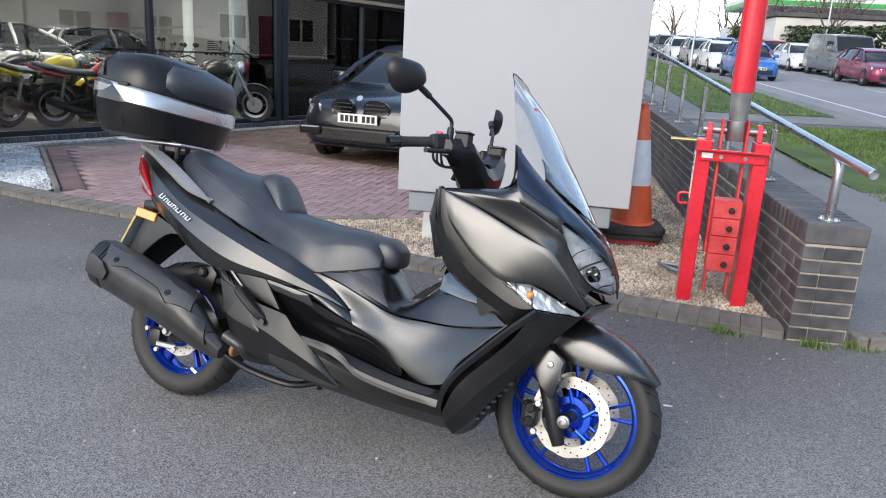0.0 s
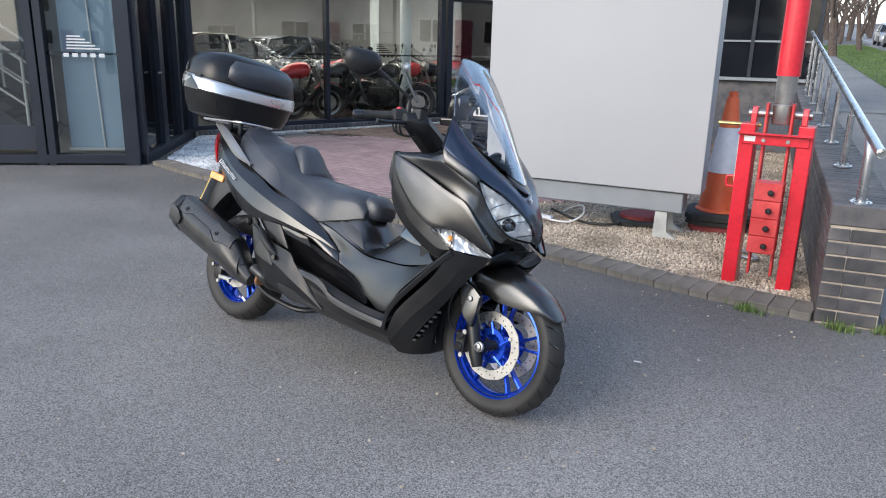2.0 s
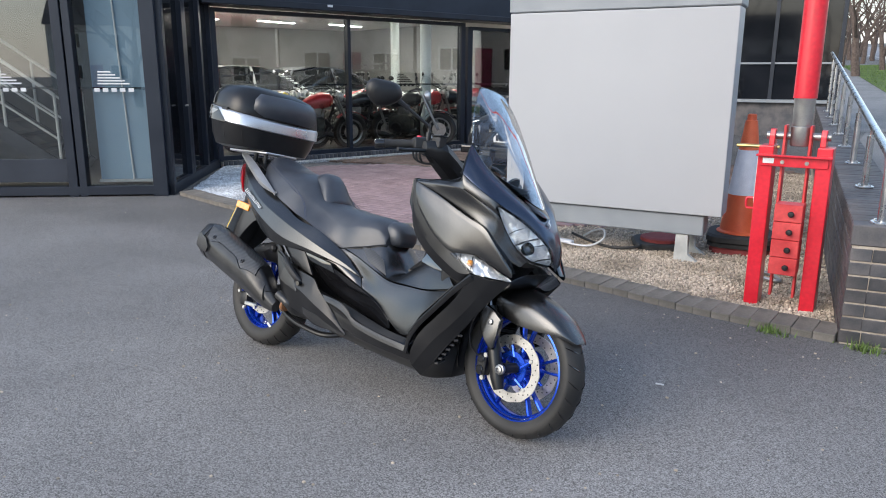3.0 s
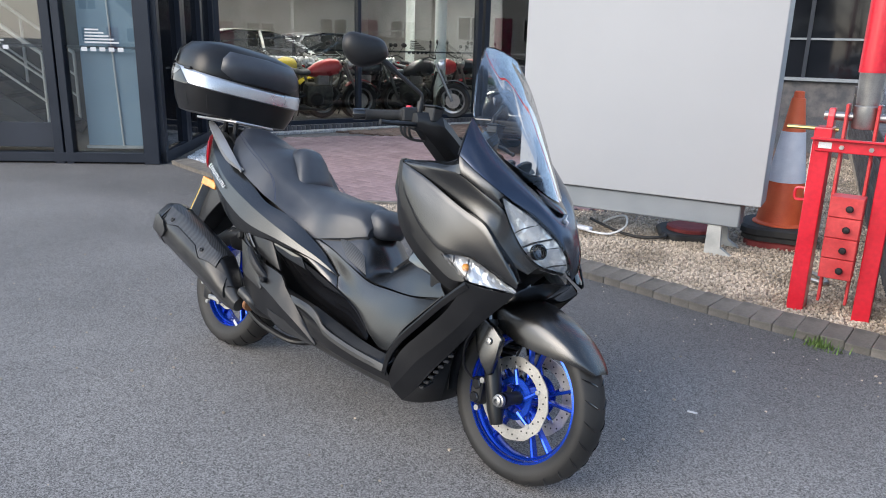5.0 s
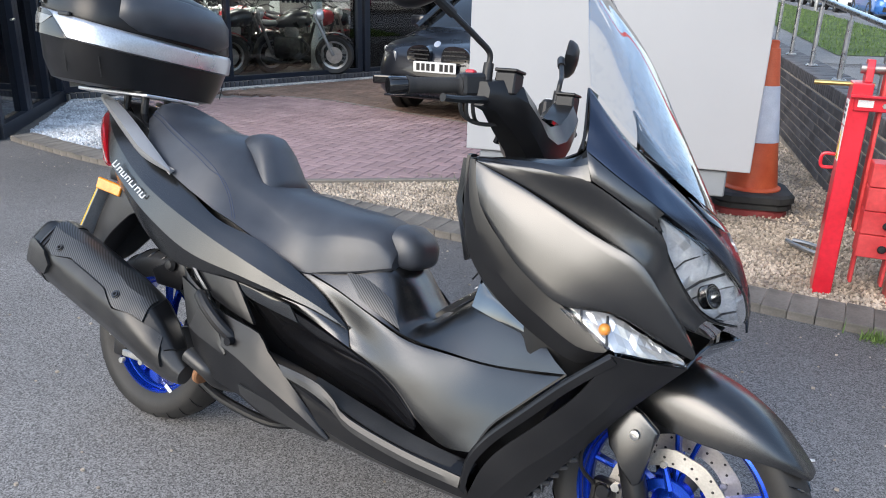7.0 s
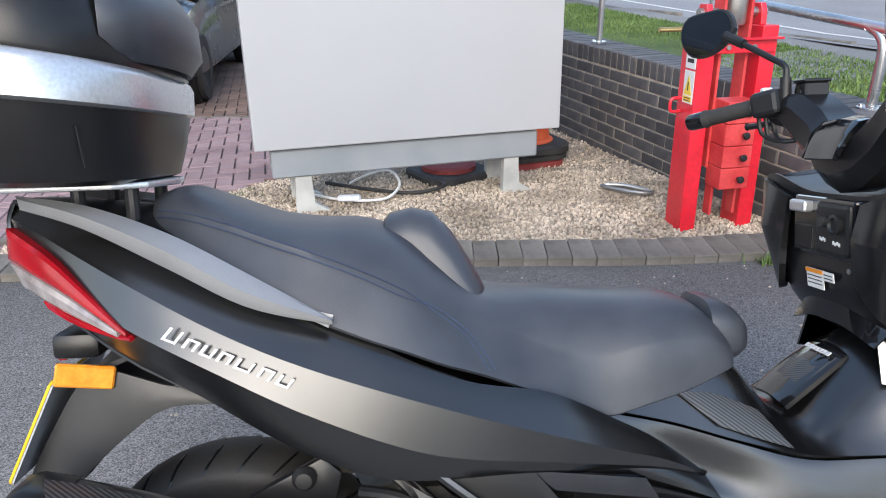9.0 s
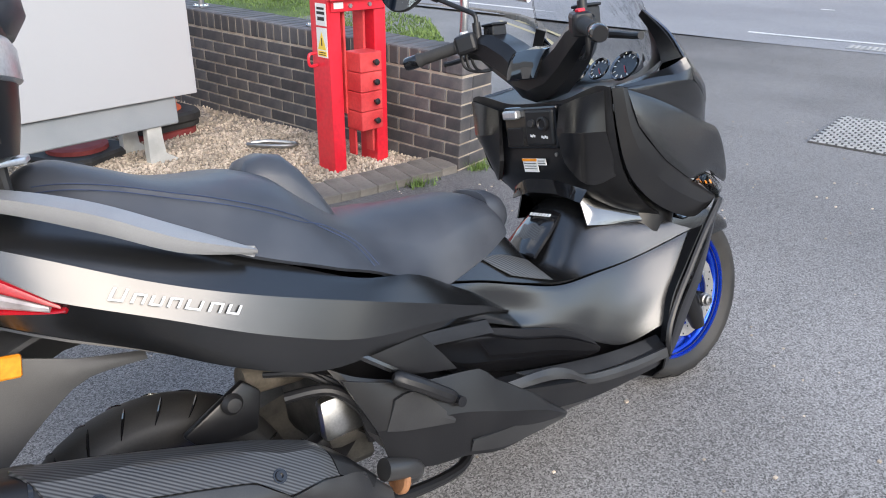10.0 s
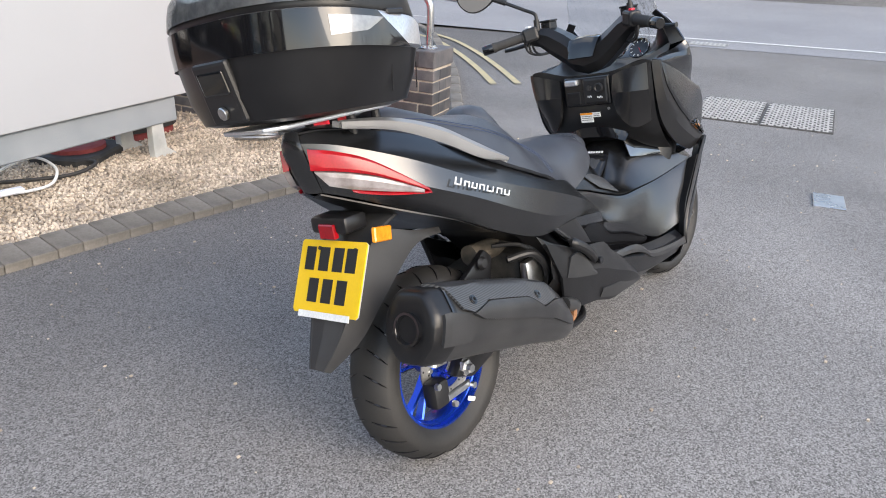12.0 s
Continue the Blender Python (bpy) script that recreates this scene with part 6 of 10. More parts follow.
ws = part("windscreen", bm, M_SCREEN, scooter, "tall clear perspex windscreen", True, 50)
ws.visible_shadow = False
bm = bmesh.new()
rim = [r[0] for r in g] + g[-1][1:-1] + [r[-1] for r in reversed(g)]
tube(bm, rim, 0.0022, 6)
part("screen_edge", bm, M_LENS, ws, "polished perspex edge", True)
panel("screen_side_fairing", [[(1.297, -0.181, 1.110), (1.318, -0.226, 1.048), (1.332, -0.257, 0.984)], [(1.312, -0.160, 1.098), (1.318, -0.196, 1.035), (1.310, -0.215, 0.975)]], M_MATT, "", nu=10, nv=3, thick=0.006)
panel("side_cowl", [[(1.341, -0.268, 0.980), (1.404, -0.254, 0.940), (1.468, -0.231, 0.902), (1.490, -0.208, 0.886)], [(1.350, -0.272, 0.953), (1.416, -0.252, 0.913), (1.482, -0.222, 0.873)], [(1.360, -0.270, 0.928), (1.430, -0.246, 0.890), (1.494, -0.212, 0.851)]], M_SATIN, "", nu=16, nv=4, thick=0.006)

# --- cockpit and inner leg shield
bm = bmesh.new()
skin(bm, [[(1.312, -0.175, 1.065), (1.40, -0.12, 1.0), (1.46, -0.06, 0.97), (1.47, 0, 0.968)], [(1.315, -0.212, 0.985), (1.36, -0.13, 0.955), (1.38, -0.06, 0.95), (1.385, 0, 0.95)], [(1.22, -0.226, 0.952), (1.23, -0.13, 0.935), (1.235, -0.06, 0.93), (1.235, 0, 0.93)], [(1.095, -0.232, 0.942), (1.10, -0.13, 0.922), (1.10, -0.06, 0.915), (1.10, 0, 0.912)]], 16, 8, whole=True)
dash = part("dashboard", bm, M_MATT, scooter, "matt black dashboard", True)
bm = bmesh.new()
skin(bm, [[(1.30, -0.165, 1.005), (1.37, -0.11, 0.98), (1.385, 0, 0.972)], [(1.285, -0.175, 0.972), (1.32, -0.11, 0.955), (1.33, 0, 0.95)]], 8, 3, whole=True, thick=0.003)
part("dash_insert", bm, M_CARBON, dash, "carbon-look cluster surround", True)
for y, r in ((-0.085, 0.04), (0.085, 0.04), (0.0, 0.03)):
    m = Matrix.Translation((1.335, y, 0.975)) @ pose(0, 0, 0, 0, -52, 0)
    bm = bmesh.new()
    lathe(bm, [(r, 0.0), (r + 0.004, 0.004), (r + 0.002, 0.009), (r - 0.003, 0.006)], 24, m)
    gauge = part("gauge", bm, M_CHROME, dash, "chrome-ringed round gauge", True)
    bm = bmesh.new()
    disc(bm, r - 0.002, 0.003, 24, m)
    part("gauge_face", bm, M_GLOSSB, gauge)
    bm = bmesh.new()
    for k in range(9):
        a = radians(-130 + 32 * k)
        box(bm, (0, r * 0.78, 0.0045), (0.0025, r * 0.2, 0.001), m @ pose(0, 0, 0, 0, 0, math.degrees(a)))
    tagged(part("gauge_tick", bm, M_MARK, gauge), kind="stuff")
    bm = bmesh.new()
    box(bm, (0, r * 0.3, 0.006), (0.002, r * 0.65, 0.001), m @ pose(0, 0, 0, 0, 0, 120))
    part("gauge_needle", bm, M_REDLENS, gauge)
INNER = [[(1.088, -0.236, 0.945), (1.085, -0.20, 0.948), (1.088, -0.095, 0.922), (1.092, 0, 0.918)],
         [(1.095, -0.232, 0.85), (1.075, -0.185, 0.855), (1.082, -0.10, 0.86), (1.084, 0, 0.86)],
         [(1.122, -0.225, 0.75), (1.098, -0.175, 0.745), (1.070, -0.10, 0.76), (1.066, 0, 0.765)],
         [(1.19, -0.215, 0.668), (1.155, -0.165, 0.665), (1.118, -0.10, 0.69), (1.100, 0, 0.70)],
         [(1.28, -0.20, 0.61), (1.25, -0.15, 0.615), (1.215, -0.1, 0.63), (1.19, 0, 0.64)]]
bm = bmesh.new()
skin(bm, INNER, 16, 14, whole=True, thick=0.01)
inner = part("inner_leg_shield", bm, M_MATT, scooter, "matt black inner leg shield", True, 60)
panel("glovebox_lid", [[(1.080, -0.226, 0.938), (1.064, -0.165, 0.924), (1.062, -0.108, 0.908)], [(1.076, -0.222, 0.85), (1.046, -0.165, 0.85), (1.052, -0.104, 0.85)], [(1.122, -0.205, 0.742), (1.080, -0.155, 0.722), (1.052, -0.108, 0.778)]], M_GLOVE, "satin black glovebox lid", parent=inner, nu=10, nv=8, thick=0.014, crease=True)
bm = bmesh.new()
box(bm, (1.070, 0.002, 0.862), (0.034, 0.184, 0.106), None, 0.006, 2)
ign = part("ignition_panel", bm, M_GLOSSB, inner, "gloss black ignition panel")
bm = bmesh.new()
box(bm, (1.054, -0.034, 0.862), (0.014, 0.098, 0.092), None, 0.008, 2)
part("switch_bezel", bm, M_BLACK, ign)
bm = bmesh.new()
lathe(bm, [(0.0, 0.0), (0.017, 0), (0.018, 0.008), (0.013, 0.010), (0.010, 0.006), (0, 0.006)], 20, Matrix.Translation((1.047, -0.052, 0.872)) @ pose(0, 0, 0, 0, -90, 0))
part("ignition_switch", bm, M_BLACK, ign, "round black ignition switch", True)
bm = bmesh.new()
lathe(bm, [(0.0, 0.008), (0.006, 0.0095), (0.009, 0.009), (0.010, 0.0)], 16, Matrix.Translation((1.047, -0.014, 0.874)) @ pose(0, 0, 0, 0, -90, 0))
part("button", bm, M_GREYP, ign, "", True)
bm = bmesh.new()
for y, z, w in ((-0.052, 0.838, 0.022), (-0.012, 0.842, 0.018)):
    for k in range(4):
        box(bm, (1.0462, y + w * (k - 1.5) / 4, z + 0.002 * (k % 2)), (0.0012, w * 0.17, 0.006))
tagged(part("switch_mark", bm, M_MARK, ign), kind="stuff")
bm = bmesh.new()
box(bm, (1.050, 0.056, 0.897), (0.030, 0.050, 0.022), pose(0, 0, 0, 0, 0, 0), 0.005, 2)
part("parking_brake_lever", bm, M_SILVER, ign, "silver lever")
bm = bmesh.new()
box(bm, (1.054, 0.056, 0.840), (0.006, 0.056, 0.046), None, 0.003, 2)
part("lever_recess", bm, M_MATT, ign, "matt black recess under the lever")
bm = bmesh.new()
disc(bm, 0.005, 0.004, 10, Matrix.Translation((1.057, -0.078, 0.795)) @ pose(0, 0, 0, 0, -90, 0))
part("screw", bm, M_STEEL_D, inner)
LAB = Matrix.Translation((1.050, 0.0, 0.768)) @ pose(0, 0, 0, 0, -8, 0)
bm = bmesh.new()
box(bm, (0, 0.010, 0), (0.002, 0.050, 0.036), LAB)
box(bm, (0, -0.031, 0.009), (0.002, 0.030, 0.017), LAB)
lb = part("info_label", bm, M_LABEL, inner, "white and orange paper label")
bm = bmesh.new()
box(bm, (-0.001, 0.010, 0.0145), (0.003, 0.050, 0.007), LAB)
part("label_band", bm, M_ORANGE, lb)
bm = bmesh.new()
for k in range(3):
    box(bm, (-0.0005, 0.010, 0.005 - 0.007 * k), (0.003, 0.042, 0.0016), LAB)
for k in range(2):
    box(bm, (-0.0005, -0.031, 0.012 - 0.006 * k), (0.003, 0.024, 0.0016), LAB)
part("label_lines", bm, M_GREYP, lb)

# --- handlebar, turned a little to the right
STEER = Matrix.Translation((1.22, 0, 0)) @ pose(0, 0, 0, 0, 0, -2.6) @ Matrix.Translation((-1.22, 0, 0))
BAR_C = [(1.080, 0.215, 1.075, 0.027, 0.027), (1.097, 0.188, 1.076, 0.038, 0.036), (1.116, 0.145, 1.054, 0.054, 0.054), (1.126, 0.095, 1.020, 0.056, 0.058), (1.124, 0.055, 0.992, 0.062, 0.060), (1.122, 0.0, 0.980, 0.066, 0.062)]
bar = part("handlebar_cover", (lambda b: b)(bmesh.new()), M_MATT, scooter, "matt black handlebar cover")
bm = bmesh.new()
loops = []
for x, y, z, rx, rz in [(x_, sd * y_, z_, a_, b_) for sd, seq in ((-1, BAR_C), (1, BAR_C[-2::-1])) for x_, y_, z_, a_, b_ in seq]:
    loops.append([STEER @ Vector((x + 0.92 * rx * u, y, z + 0.95 * rz * v)) for u, v in ((-0.55, -1), (0.45, -1), (0.95, -0.5), (1, 0.3), (0.6, 0.95), (-0.5, 0.95), (-1, 0.45), (-0.98, -0.45))])
rings(bm, loops)
old = bar.data
bar.data = mesh_of("handlebar_cover", bm, M_MATT, True, 32)
bpy.data.meshes.remove(old)
bm = bmesh.new()
skin(bm, [[(1.040, -0.050, 0.985), (1.042, 0, 0.985)], [(1.078, -0.062, 1.048), (1.080, 0, 1.052)], [(1.155, -0.050, 1.050), (1.16, 0, 1.054)]], 6, 6, whole=True, thick=0.01)
bmesh.ops.transform(bm, matrix=STEER, verts=list(bm.verts))
part("handlebar_pad", bm, M_GLOSSB, bar, "gloss black handlebar cap", True)
for s in (-1, 1):
    end, root = Vector((0.955, s * 0.350, 1.061)), Vector((1.040, s * 0.228, 1.086))
    d = (end - root).normalized()
    q = d.to_track_quat("Z", "X").to_matrix().to_4x4()
    bm = bmesh.new()
    prof = [(0.0, 0.0), (0.017, 0.0), (0.021, 0.004)]
    n_r = 22
    for k in range(n_r):
        prof += [(0.0172 if k % 2 else 0.0158, 0.012 + k * 0.0045)]
    prof += [(0.018, 0.114), (0.0195, 0.118), (0.0195, 0.122), (0.0, 0.122)]
    lathe(bm, prof, 18, STEER @ Matrix.Translation(root) @ q)
    grip = part("grip", bm, M_RUBBER, bar, "black rubber grip", True, 60)
    bm = bmesh.new()
    lathe(bm, [(0.0, 0.122), (0.0175, 0.122), (0.0185, 0.128), (0.0185, 0.156), (0.016, 0.162), (0.0, 0.162)], 18, STEER @ Matrix.Translation(root) @ q)
    part("bar_end", bm, M_GLOSSB, grip, "black bar end weight", True)
    bm = bmesh.new()
    box(bm, (0, 0, -0.025), (0.052, 0.046, 0.06), STEER @ Matrix.Translation(root) @ q, 0.010, 2)
    sw = part("switch_housing", bm, M_BLACK, bar)
    bm = bmesh.new()
    m = STEER @ Matrix.Translation(root + Vector((0, 0, 0.028)) - d * 0.02)
    box(bm, (0, 0, 0), (0.022, 0.016, 0.010), m, 0.003)
    part("kill_switch" if s < 0 else "dip_switch", bm, M_RED if s < 0 else M_MARK, sw, "red kill switch" if s < 0 else "")
    bm = bmesh.new()
    m = STEER
    lev = curve([Vector((1.090, s * 0.190, 1.062)), Vector((1.100, s * 0.232, 1.060)), Vector((1.098, s * 0.278, 1.054)), Vector((1.086, s * 0.320, 1.048)), Vector((1.078, s * 0.352, 1.046))], 5)
    tube(bm, [m @ p for p in lev], [0.008] * 12 + [0.007] * 7 + [0.006, 0.009], 8)
    part("brake_lever", bm, M_BLACK, bar, "black brake lever", True)
    bm = bmesh.new()
    box(bm, (1.120, s * 0.166, 1.104), (0.048, 0.042, 0.046), STEER, 0.003)
    res = part("brake_reservoir", bm, M_BLACK, bar, "square black fluid reservoir")
    bm = bmesh.new()
    box(bm, (1.120, s * 0.166, 1.1305), (0.054, 0.047, 0.007), STEER, 0.002)
    part("reservoir_cap", bm, M_MATT, res)
    bm = bmesh.new()
    disc(bm, 0.012, 0.004, 16, STEER @ Matrix.Translation((1.095, s * 0.166, 1.108)) @ pose(0, 0, 0, 0, -90, 0))
    part("sight_glass", bm, M_GLOSSB, res)
    bm = bmesh.new()
    for k in range(3):
        tube(bm, [STEER @ p for p in curve([Vector((1.046 + 0.010 * k, s * (0.232 - 0.008 * k), 1.066)), Vector((1.050 + 0.010 * k, s * (0.224 - 0.008 * k), 1.030 - 0.006 * (k % 2))), Vector((1.072, s * (0.194 - 0.006 * k), 1.014)), Vector((1.105, s * 0.150, 1.018))], 6)], 0.0045, 6)
    part("cable", bm, M_BLACK, bar, "black control cable", True)
    # mirror
    base = Vector((1.080, s * 0.192, 1.096))
    bm = bmesh.new()
    tube(bm, [STEER @ p for p in (base + Vector((0, 0, -0.03)), base + Vector((0, 0, 0.045)))], [0.013, 0.011], 12)
    tube(bm, [STEER @ p for p in curve([base + Vector((0, 0, 0.04)), base + Vector((0, s * 0.004, 0.066)), base + Vector((-0.014, s * 0.040, 0.088)), base + Vector((-0.052, s * 0.112, 0.132))], 6)], 0.0065, 10)
    tube(bm, [STEER @ p for p in (base + Vector((-0.044, s * 0.096, 0.123)), base + Vector((-0.066, s * 0.138, 0.147)))], [0.0105, 0.0105], 10)
    arm = part("mirror_arm", bm, M_BLACK, bar, "black mirror stalk", True)
    mc = STEER @ (base + Vector((-0.084, s * 0.205, 0.158)))
    mm = Matrix.Translation(mc) @ pose(0, 0, 0, 0, -6, s * 22 + 180)
    bm = bmesh.new()
    shape = [(-0.082, 0.004), (-0.072, 0.030), (-0.045, 0.050), (0.02, 0.051), (0.058, 0.046), (0.075, 0.022), (0.070, -0.010), (0.046, -0.038), (0.018, -0.050), (-0.020, -0.046), (-0.062, -0.022)]
    outl = resample([(0, -s * y, z) for y, z in shape + shape[:1]], 28)[:-1]
    loops = [[mm @ Vector((0.0, p.y * k, p.z * k)) + (mm.to_3x3() @ Vector((x, 0, 0))) for p in outl] for x, k in ((0.002, 0.93), (0.0, 1.0), (-0.010, 0.99), (-0.024, 0.86), (-0.034, 0.6), (-0.038, 0.2))]
    rings(bm, loops)
    shell = part("mirror_shell", bm, M_BLACK, bar, "black mirror shell", True)
    bm = bmesh.new()
    vs = [bm.verts.new(mm @ Vector((0.0035, p.y * 0.92, p.z * 0.92))) for p in outl]
    bm.faces.new(vs)
    part("mirror_glass", bm, surface("mirror_silver", (0.85, 0.87, 0.88), (0.86, 0.88, 0.89), 3, 0.015, metal=1.0, rvar=0.0, fine=0) if "mirror_silver" not in bpy.data.materials else bpy.data.materials["mirror_silver"], shell, "mirror glass")

# --- wheels
def wheel(name, cx, cz, r, width, rim_r, spokes, steer, disc_r, label):
    base = Matrix.Translation((cx, 0, cz)) @ (pose(0, 0, 0, 0, 0, steer))
    to_y = pose(0, 0, 0, 90)       # lathe axis z -> -y
    root = part(name, bmesh.new(), M_TYRE, scooter, label)
    h = width / 2
    bm = bmesh.new()
    prof = [(rim_r, -h * 0.62)]
    for k in range(-7, 8):
        a = k / 7 * 1.35
        prof.append((r - (1 - math.cos(a)) * (r - rim_r) * 0.62 if abs(k) < 7 else rim_r + 0.02, h * math.sin(a) / math.sin(1.35) * (1.0 if abs(k) < 7 else 0.93)))
    prof += [(rim_r, h * 0.62), (rim_r - 0.008, h * 0.55), (rim_r - 0.008, -h * 0.55)]
    lathe(bm, prof, 64, base @ to_y, close=True)
    bmesh.ops.recalc_face_normals(bm, faces=list(bm.faces))
    old = root.data
    root.data = mesh_of(name, bm, M_TYRE, True, 60)
    bpy.data.meshes.remove(old)
    # tread grooves
    bm = bmesh.new()
    n_g = 26
    for k in range(n_g):
        a0 = 2 * math.pi * k / n_g
        for sgn in (-1, 1):
            pts = []
            for j in range(6):
                t = 0.12 + 0.72 * j / 5
                a = t * 1.25
                rr = r - (1 - math.cos(a)) * (r - rim_r) * 0.62 + 0.0006
                ang = a0 + sgn * 0.06 + 0.16 * t ** 1.3 + (0.12 if sgn > 0 else 0)
                pts.append(base @ Vector((rr * math.cos(ang), sgn * h * math.sin(a) / math.sin(1.35), rr * math.sin(ang))))
            tube(bm, pts, [0.0008, 0.0022, 0.0026, 0.0026, 0.002, 0.0006], 5)
    tagged(part("tread_groove", bm, M_GLOSSB, root), kind="stuff")
    # rim
    bm = bmesh.new()
    f = h * 0.66
    lathe(bm, [(rim_r + 0.006, -f), (rim_r + 0.004, -f + 0.008), (rim_r - 0.004, -f + 0.010), (rim_r - 0.010, -f * 0.45), (rim_r - 0.010, f * 0.45), (rim_r - 0.004, f - 0.010), (rim_r + 0.004, f - 0.008), (rim_r + 0.006, f), (rim_r - 0.003, f + 0.002), (rim_r - 0.008, f - 0.008), (rim_r - 0.009, f - 0.016), (rim_r - 0.014, f - 0.020), (rim_r - 0.017, f * 0.4), (rim_r - 0.017, -f * 0.4), (rim_r - 0.014, -f + 0.020), (rim_r - 0.009, -f + 0.016), (rim_r - 0.008, -f + 0.008), (rim_r - 0.003, -f - 0.002)], 64, base @ to_y, close=True)
    bmesh.ops.recalc_face_normals(bm, faces=list(bm.faces))
    rim = part("rim", bm, M_BLUE, root, "bright blue alloy rim", True, 40)
    for k in range(spokes):
        for tw in (-0.17, 0.17):
            a = 2 * math.pi * k / spokes + 0.25
            p0 = Vector((0.04 * math.cos(a), 0, 0.04 * math.sin(a)))
            p1 = Vector(((rim_r - 0.014) * math.cos(a + tw), 0, (rim_r - 0.014) * math.sin(a + tw)))
            d = p1 - p0
            bm = bmesh.new()
            loops = []
            for t, w_, dep in ((0, 0.009, 0.015), (0.5, 0.0045, 0.010), (1, 0.0055, 0.012)):
                c = p0 + d * t
                nrm = Vector((-d.z, 0, d.x)).normalized()
                loops.append([base @ (c + nrm * u * w_ + Vector((0, v * dep, 0))) for u, v in ((-1, -1), (0, -1.25), (1, -1), (1, 1), (0, 1.25), (-1, 1))])
            rings(bm, loops)
            part("spoke", bm, M_BLUE, root)
    bm = bmesh.new()
    lathe(bm, [(0, -0.045), (0.024, -0.045), (0.038, -0.03), (0.040, 0.03), (0.024, 0.045), (0, 0.045)], 24, base @ to_y)
    part("hub", bm, M_BLUE, root, "", True)
    # discs
    for sy in ((-1, 1) if name == "front_wheel" else (-1,)):
        off = sy * 0.062 if name == "front_wheel" else -0.058
        bm = bmesh.new()
        r1, r0 = disc_r, disc_r - 0.036
        seg = 48
        ro = [(r1 * (1 + 0.012 * math.cos(12 * 2 * math.pi * k / seg)), 2 * math.pi * k / seg) for k in range(seg)]
        loops = []
        for rr, y in ((1, -0.0022), (1, 0.0022)):
            loops.append([base @ Vector((q * math.cos(a), off + y, q * math.sin(a))) for q, a in ro])
        inner_l = [[base @ Vector((r0 * math.cos(a), off + y, r0 * math.sin(a))) for q, a in ro] for y in (0.0022, -0.0022)]
        vv = rings(bm, loops + inner_l, True, False)
        for i in range(seg):
            j = (i + 1) % seg
            bm.faces.new((vv[3][i], vv[3][j], vv[0][j], vv[0][i]))
        bmesh.ops.recalc_face_normals(bm, faces=list(bm.faces))
        dk = part("brake_disc", bm, M_DISC, root, "drilled steel brake disc", True, 30)
        bm = bmesh.new()
        for k in range(36):
            a = 2 * math.pi * k / 36
            rr = r0 + 0.008 + 0.010 * (k % 3)
            disc(bm, 0.0030, 0.006, 8, base @ Matrix.Translation((rr * math.cos(a), off + 0.003, rr * math.sin(a))) @ to_y)
        tagged(part("drilling", bm, M_BLACK, dk), kind="stuff")
        bm = bmesh.new()
        lathe(bm, [(0.046, off - 0.004), (0.066, off - 0.004), (0.068, off), (0.066, off + 0.004), (0.046, off + 0.004)], 32, base @ to_y @ Matrix.Scale(-1, 4, (0, 0, 1)), close=True)
        bmesh.ops.recalc_face_normals(bm, faces=list(bm.faces))
        part("disc_carrier", bm, M_BLUE, dk, "blue disc carrier", True, 40)
        for k in range(5):
            a = 2 * math.pi * k / 5 + 0.5
            bm = bmesh.new()
            d0, d1 = Vector((0.045 * math.cos(a - 0.25), off, 0.045 * math.sin(a - 0.25))), Vector((r0 * 1.02 * math.cos(a), off, r0 * 1.02 * math.sin(a)))
            tube(bm, [base @ d0, base @ d1], [0.010, 0.006], 8)
            part("disc_arm", bm, M_BLUE, dk, "", True)
            bm = bmesh.new()
            disc(bm, 0.008, 0.005, 10, base @ Matrix.Translation((d1.x, off - 0.002, d1.z)) @ to_y, 0.001)
            part("disc_rivet", bm, M_ALU, dk)
    return root, base


fw, FB = wheel("front_wheel", 1.572, 0.274, 0.274, 0.122, 0.203, 5, -5.2, 0.130, "front tyre")
rw, RB = wheel("rear_wheel", 0.0, 0.268, 0.268, 0.152, 0.178, 5, 0, 0.105, "rear tyre")
bm = bmesh.new()
box(bm, (0, 0, 0), (0.035, 0.004, 0.014), Matrix.Translation((0.085, -0.055, 0.118)) @ pose(0, 0, 0, 0, 30, 0), 0.002)
part("balance_weight", bm, M_MARK, rw, "stick-on wheel weight")

